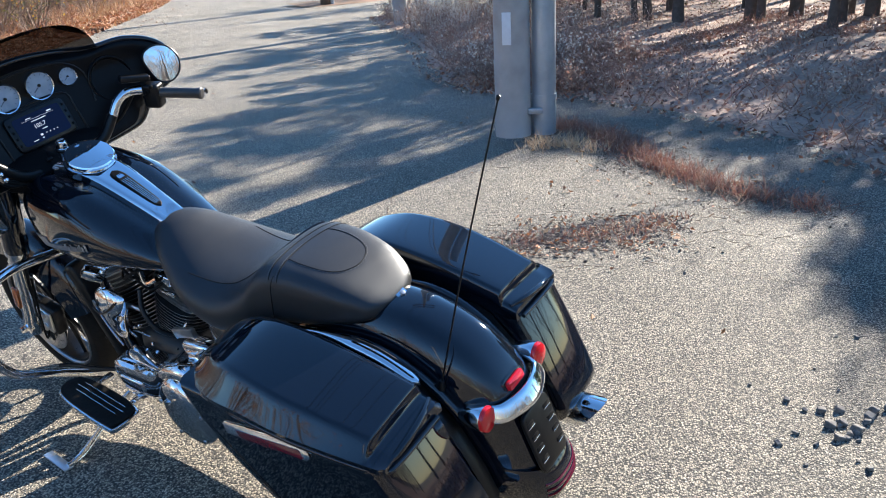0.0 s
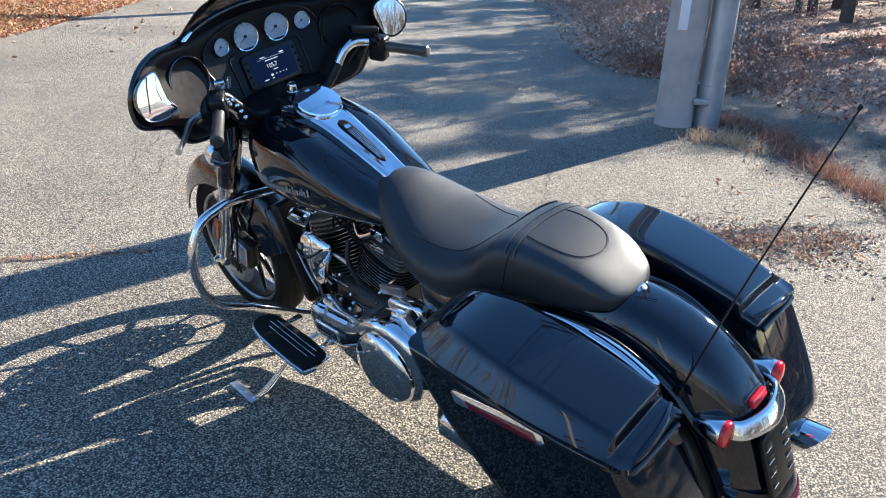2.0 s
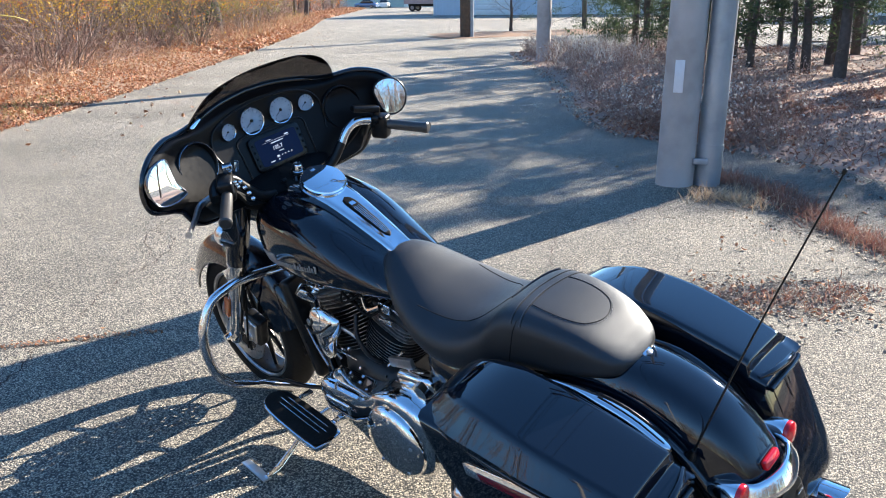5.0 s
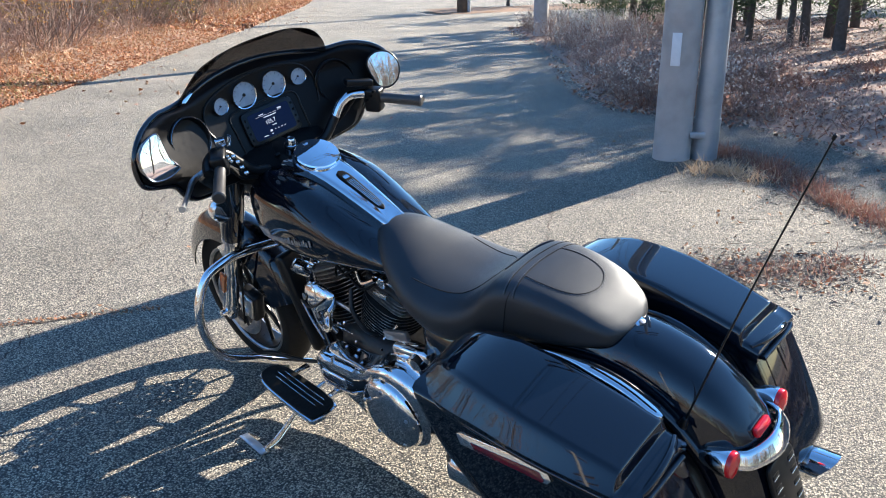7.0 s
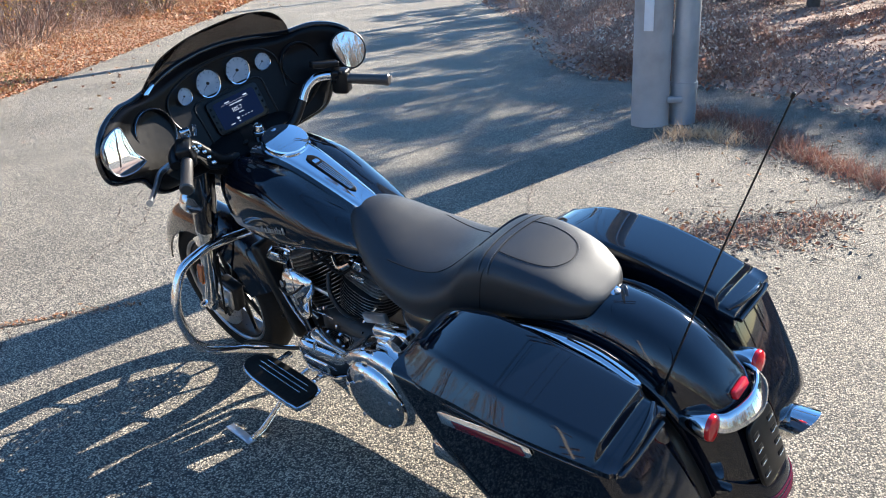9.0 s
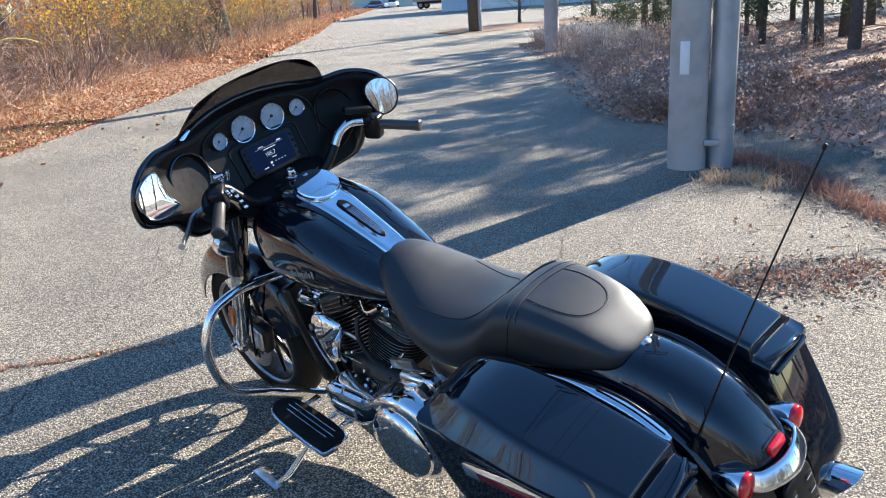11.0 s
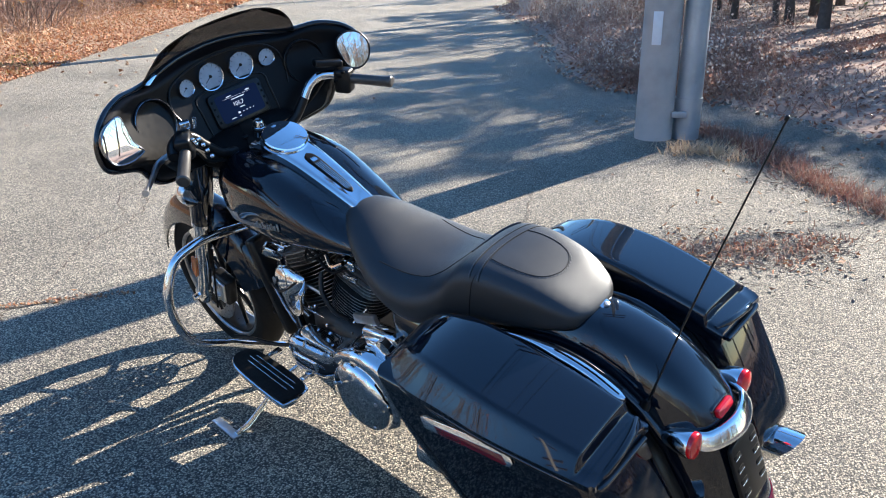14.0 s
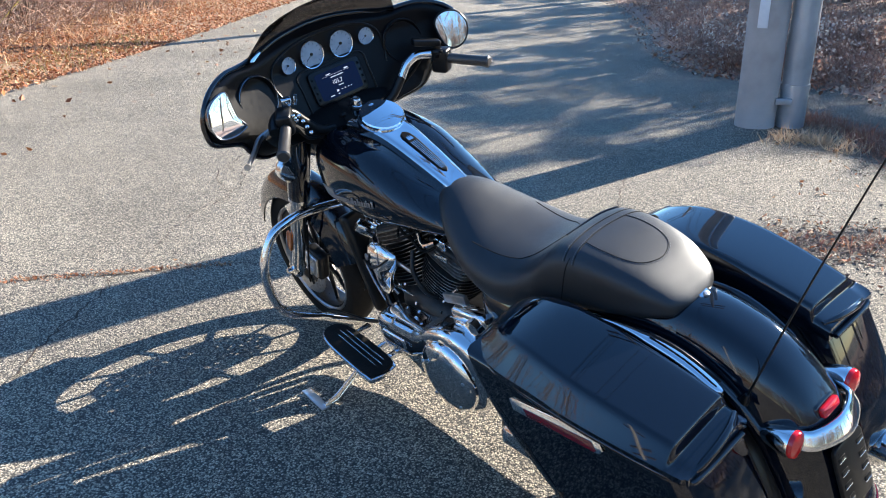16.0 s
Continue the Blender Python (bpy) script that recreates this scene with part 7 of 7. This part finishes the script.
# bent yellow pipe guard over the verge
YELLOW = material("yellow_plastic", (0.40, 0.33, 0.07), 0.5, noise_scale=20, noise_mix=0.4, second=(0.3, 0.24, 0.06))
g = part("guy_wire_guard", tube([(-11.2, 10.2, 0.2), (-10.8, 10.9, 0.9), (-10.5, 11.6, 1.35), (-10.33, 12.0, 1.36), (-10.25, 12.25, 1.28)], 0.011, sides=10), YELLOW, None, "bright yellow plastic guard bent over the brush")
tagged(g, category="pipe")

# ---- far end of the road ----
WALL_A = material("pale_green_metal_siding", (0.42, 0.47, 0.44), 0.6, noise_scale=3, noise_mix=0.4, second=(0.36, 0.4, 0.38))
WALL_B = material("pale_blue_metal_siding", (0.5, 0.58, 0.66), 0.6, noise_scale=3, noise_mix=0.4, second=(0.44, 0.52, 0.6))
WHITE = material("white_paint", (0.75, 0.75, 0.74), 0.45, noise_scale=5, noise_mix=0.3, second=(0.66, 0.66, 0.65))
TRUCK_RED = material("red_truck_paint", (0.5, 0.06, 0.04), 0.35, noise_scale=6, noise_mix=0.4, second=(0.4, 0.05, 0.04))
GLASS = material("dark_window_glass", (0.02, 0.025, 0.03), 0.05, noise_scale=3, noise_mix=0.3, second=(0.03, 0.035, 0.04))


def shed(x, y, turn, w, d, h, mat, label):
    b = thing("industrial_building", label, "building", pose(x, y, 0, 0, 0, turn))
    part("wall", block((w, d, h), pose(0, 0, h / 2), 0.0), mat, b, smooth=False)
    n = int(w / 0.6)
    for i in range(n):
        part("siding_rib", block((0.06, 0.05, h - 0.3), pose(-w / 2 + (i + 0.5) * w / n, -d / 2 - 0.02, h / 2), 0.0), mat, b, smooth=False)
    part("roof", slab([(-w / 2 - 0.3, -d / 2 - 0.3), (w / 2 + 0.3, -d / 2 - 0.3), (w / 2 + 0.3, d / 2 + 0.3), (-w / 2 - 0.3, d / 2 + 0.3)], pose(0, 0, h), 0.25, 0.0), WHITE, b, smooth=False)
    for k in (-0.28, 0.22):
        dr = part("roller_door", block((3.6, 0.1, 3.4), pose(w * k, -d / 2 - 0.06, 1.7), 0.02), WHITE, b)
        for j in range(8):
            part("door_slat", block((3.5, 0.03, 0.36), pose(w * k, -d / 2 - 0.12, 0.25 + j * 0.42), 0.01), WHITE, dr)
    return b


shed(-50, 158, 12, 40, 18, 7, WALL_A, "long pale green metal-sided building at the end of the road")
shed(-4, 80, -4, 26, 14, 6, WALL_B, "pale blue metal-sided building behind the trees")
shed(34, 56, -30, 36, 16, 7, WHITE, "white industrial building behind the evergreens")


def road_wheel(parent, x, y, r0):
    w = part("wheel", lathe([(0.0, -0.11), (r0 * 0.9, -0.11), (r0, -0.06), (r0, 0.06), (r0 * 0.9, 0.11), (0.0, 0.11)], (x, y, r0), axis=(0, 1, 0), sides=24), RUBBER, parent)
    part("rim", lathe([(0.0, -0.12), (r0 * 0.5, -0.12), (r0 * 0.55, -0.10), (0.0, -0.10)], (x, y, r0), axis=(0, 1, 0), sides=20), ALLOY, w)


tr = thing("box_truck", "red-cabbed box truck parked at the end of the road", "truck", pose(-23.4, 99.0, 0, 0, 0, -8))
part("cargo_box", block((4.2, 2.3, 2.4), pose(-1.4, 0, 2.1), 0.05), material("faded_pink_box", (0.45, 0.33, 0.32), 0.5, noise_scale=4, noise_mix=0.5, second=(0.35, 0.25, 0.25)), tr)
part("cab", loft([(-1.1, 0.95, 2.2, 0.7), (-0.9, 1.05, 2.45, 0.6), (0.9, 1.05, 2.45, 0.6), (1.1, 0.95, 2.2, 0.7)], 3, 6.0), TRUCK_RED, tr).location = (1.9, 0, 0)
part("hood", block((1.3, 1.8, 0.9), pose(3.3, 0, 1.1), 0.15), TRUCK_RED, tr)
part("cab_window", block((0.9, 0.05, 0.6), pose(1.9, -1.09, 1.95), 0.05), GLASS, tr)
part("chassis", block((6.6, 1.2, 0.3), pose(0.2, 0, 0.75), 0.03), DARK_METAL, tr)
for x in (-2.4, 1.5, 3.2):
    for y in (-0.95, 0.95):
        road_wheel(tr, x, y, 0.45)


def car(x, y, turn, paint, label):
    c = thing("parked_car", label, "car", pose(x, y, 0, 0, 0, turn), "parked cars")
    part("body", loft([(-2.1, 0.6, 0.75, 0.4), (-2.0, 0.85, 0.9, 0.25), (-1.0, 0.9, 0.95, 0.22), (1.0, 0.9, 0.95, 0.22), (2.0, 0.85, 0.85, 0.25), (2.1, 0.6, 0.7, 0.4)], 4, 4.0), paint, c)
    part("cabin", loft([(-1.6, 0.6, 0.95, 0.85), (-1.0, 0.72, 1.4, 0.85), (0.5, 0.72, 1.42, 0.85), (1.1, 0.66, 0.95, 0.85)], 4, 4.0), GLASS, c)
    part("roof", loft([(-0.95, 0.6, 1.44, 1.38), (0.45, 0.62, 1.46, 1.4)], 3, 4.0), paint, c)
    for sx in (-0.85, 0.85):
        for yy in (-1.3, 1.3):
            w = part("wheel", lathe([(0.0, -0.1), (0.3, -0.1), (0.32, 0.0), (0.3, 0.1), (0.0, 0.1)], (sx, yy, 0.32), axis=(1, 0, 0), sides=20), RUBBER, c)
            part("rim", lathe([(0.0, -0.11), (0.18, -0.11), (0.18, 0.11), (0.0, 0.11)], (sx, yy, 0.32), axis=(1, 0, 0), sides=16), ALLOY, w)
    for sx in (-0.65, 0.65):
        part("tail_light", block((0.25, 0.05, 0.15), pose(sx, -2.05, 0.75), 0.02), RED, c)


car(-42.0, 140, 10, WHITE, "small white car parked before the green building")
car(-44.0, 136, 80, material("blue_car_paint", (0.06, 0.12, 0.25), 0.25, coat=0.8), "blue car parked before the green building")

# planted island by the side road
verge("verge_island", [(-6.9, 31.0), (-5.9, 31.6), (-4.0, 33.0), (-1.0, 34.5), (3.0, 35.0)], 1, [0.0, 0.06, 0.5, 1.5, 3.0], LITTER, 5, "brown mulch bed beside the side road", 0.12)
bare_tree(-5.0, 36.0, 3.2, 500, 0.07)
for x, y in ((-0.1, 30.2), (0.9, 30.0)):
    pp = part("steel_post", lathe([(0.0, -0.1), (0.06, -0.1), (0.06, 2.2), (0.0, 2.22)], (x, y, 0), axis=(0, 0, 1), sides=16), GALV, None, "thin grey steel post in the grass")
    tagged(pp, category="post", group="steel posts")
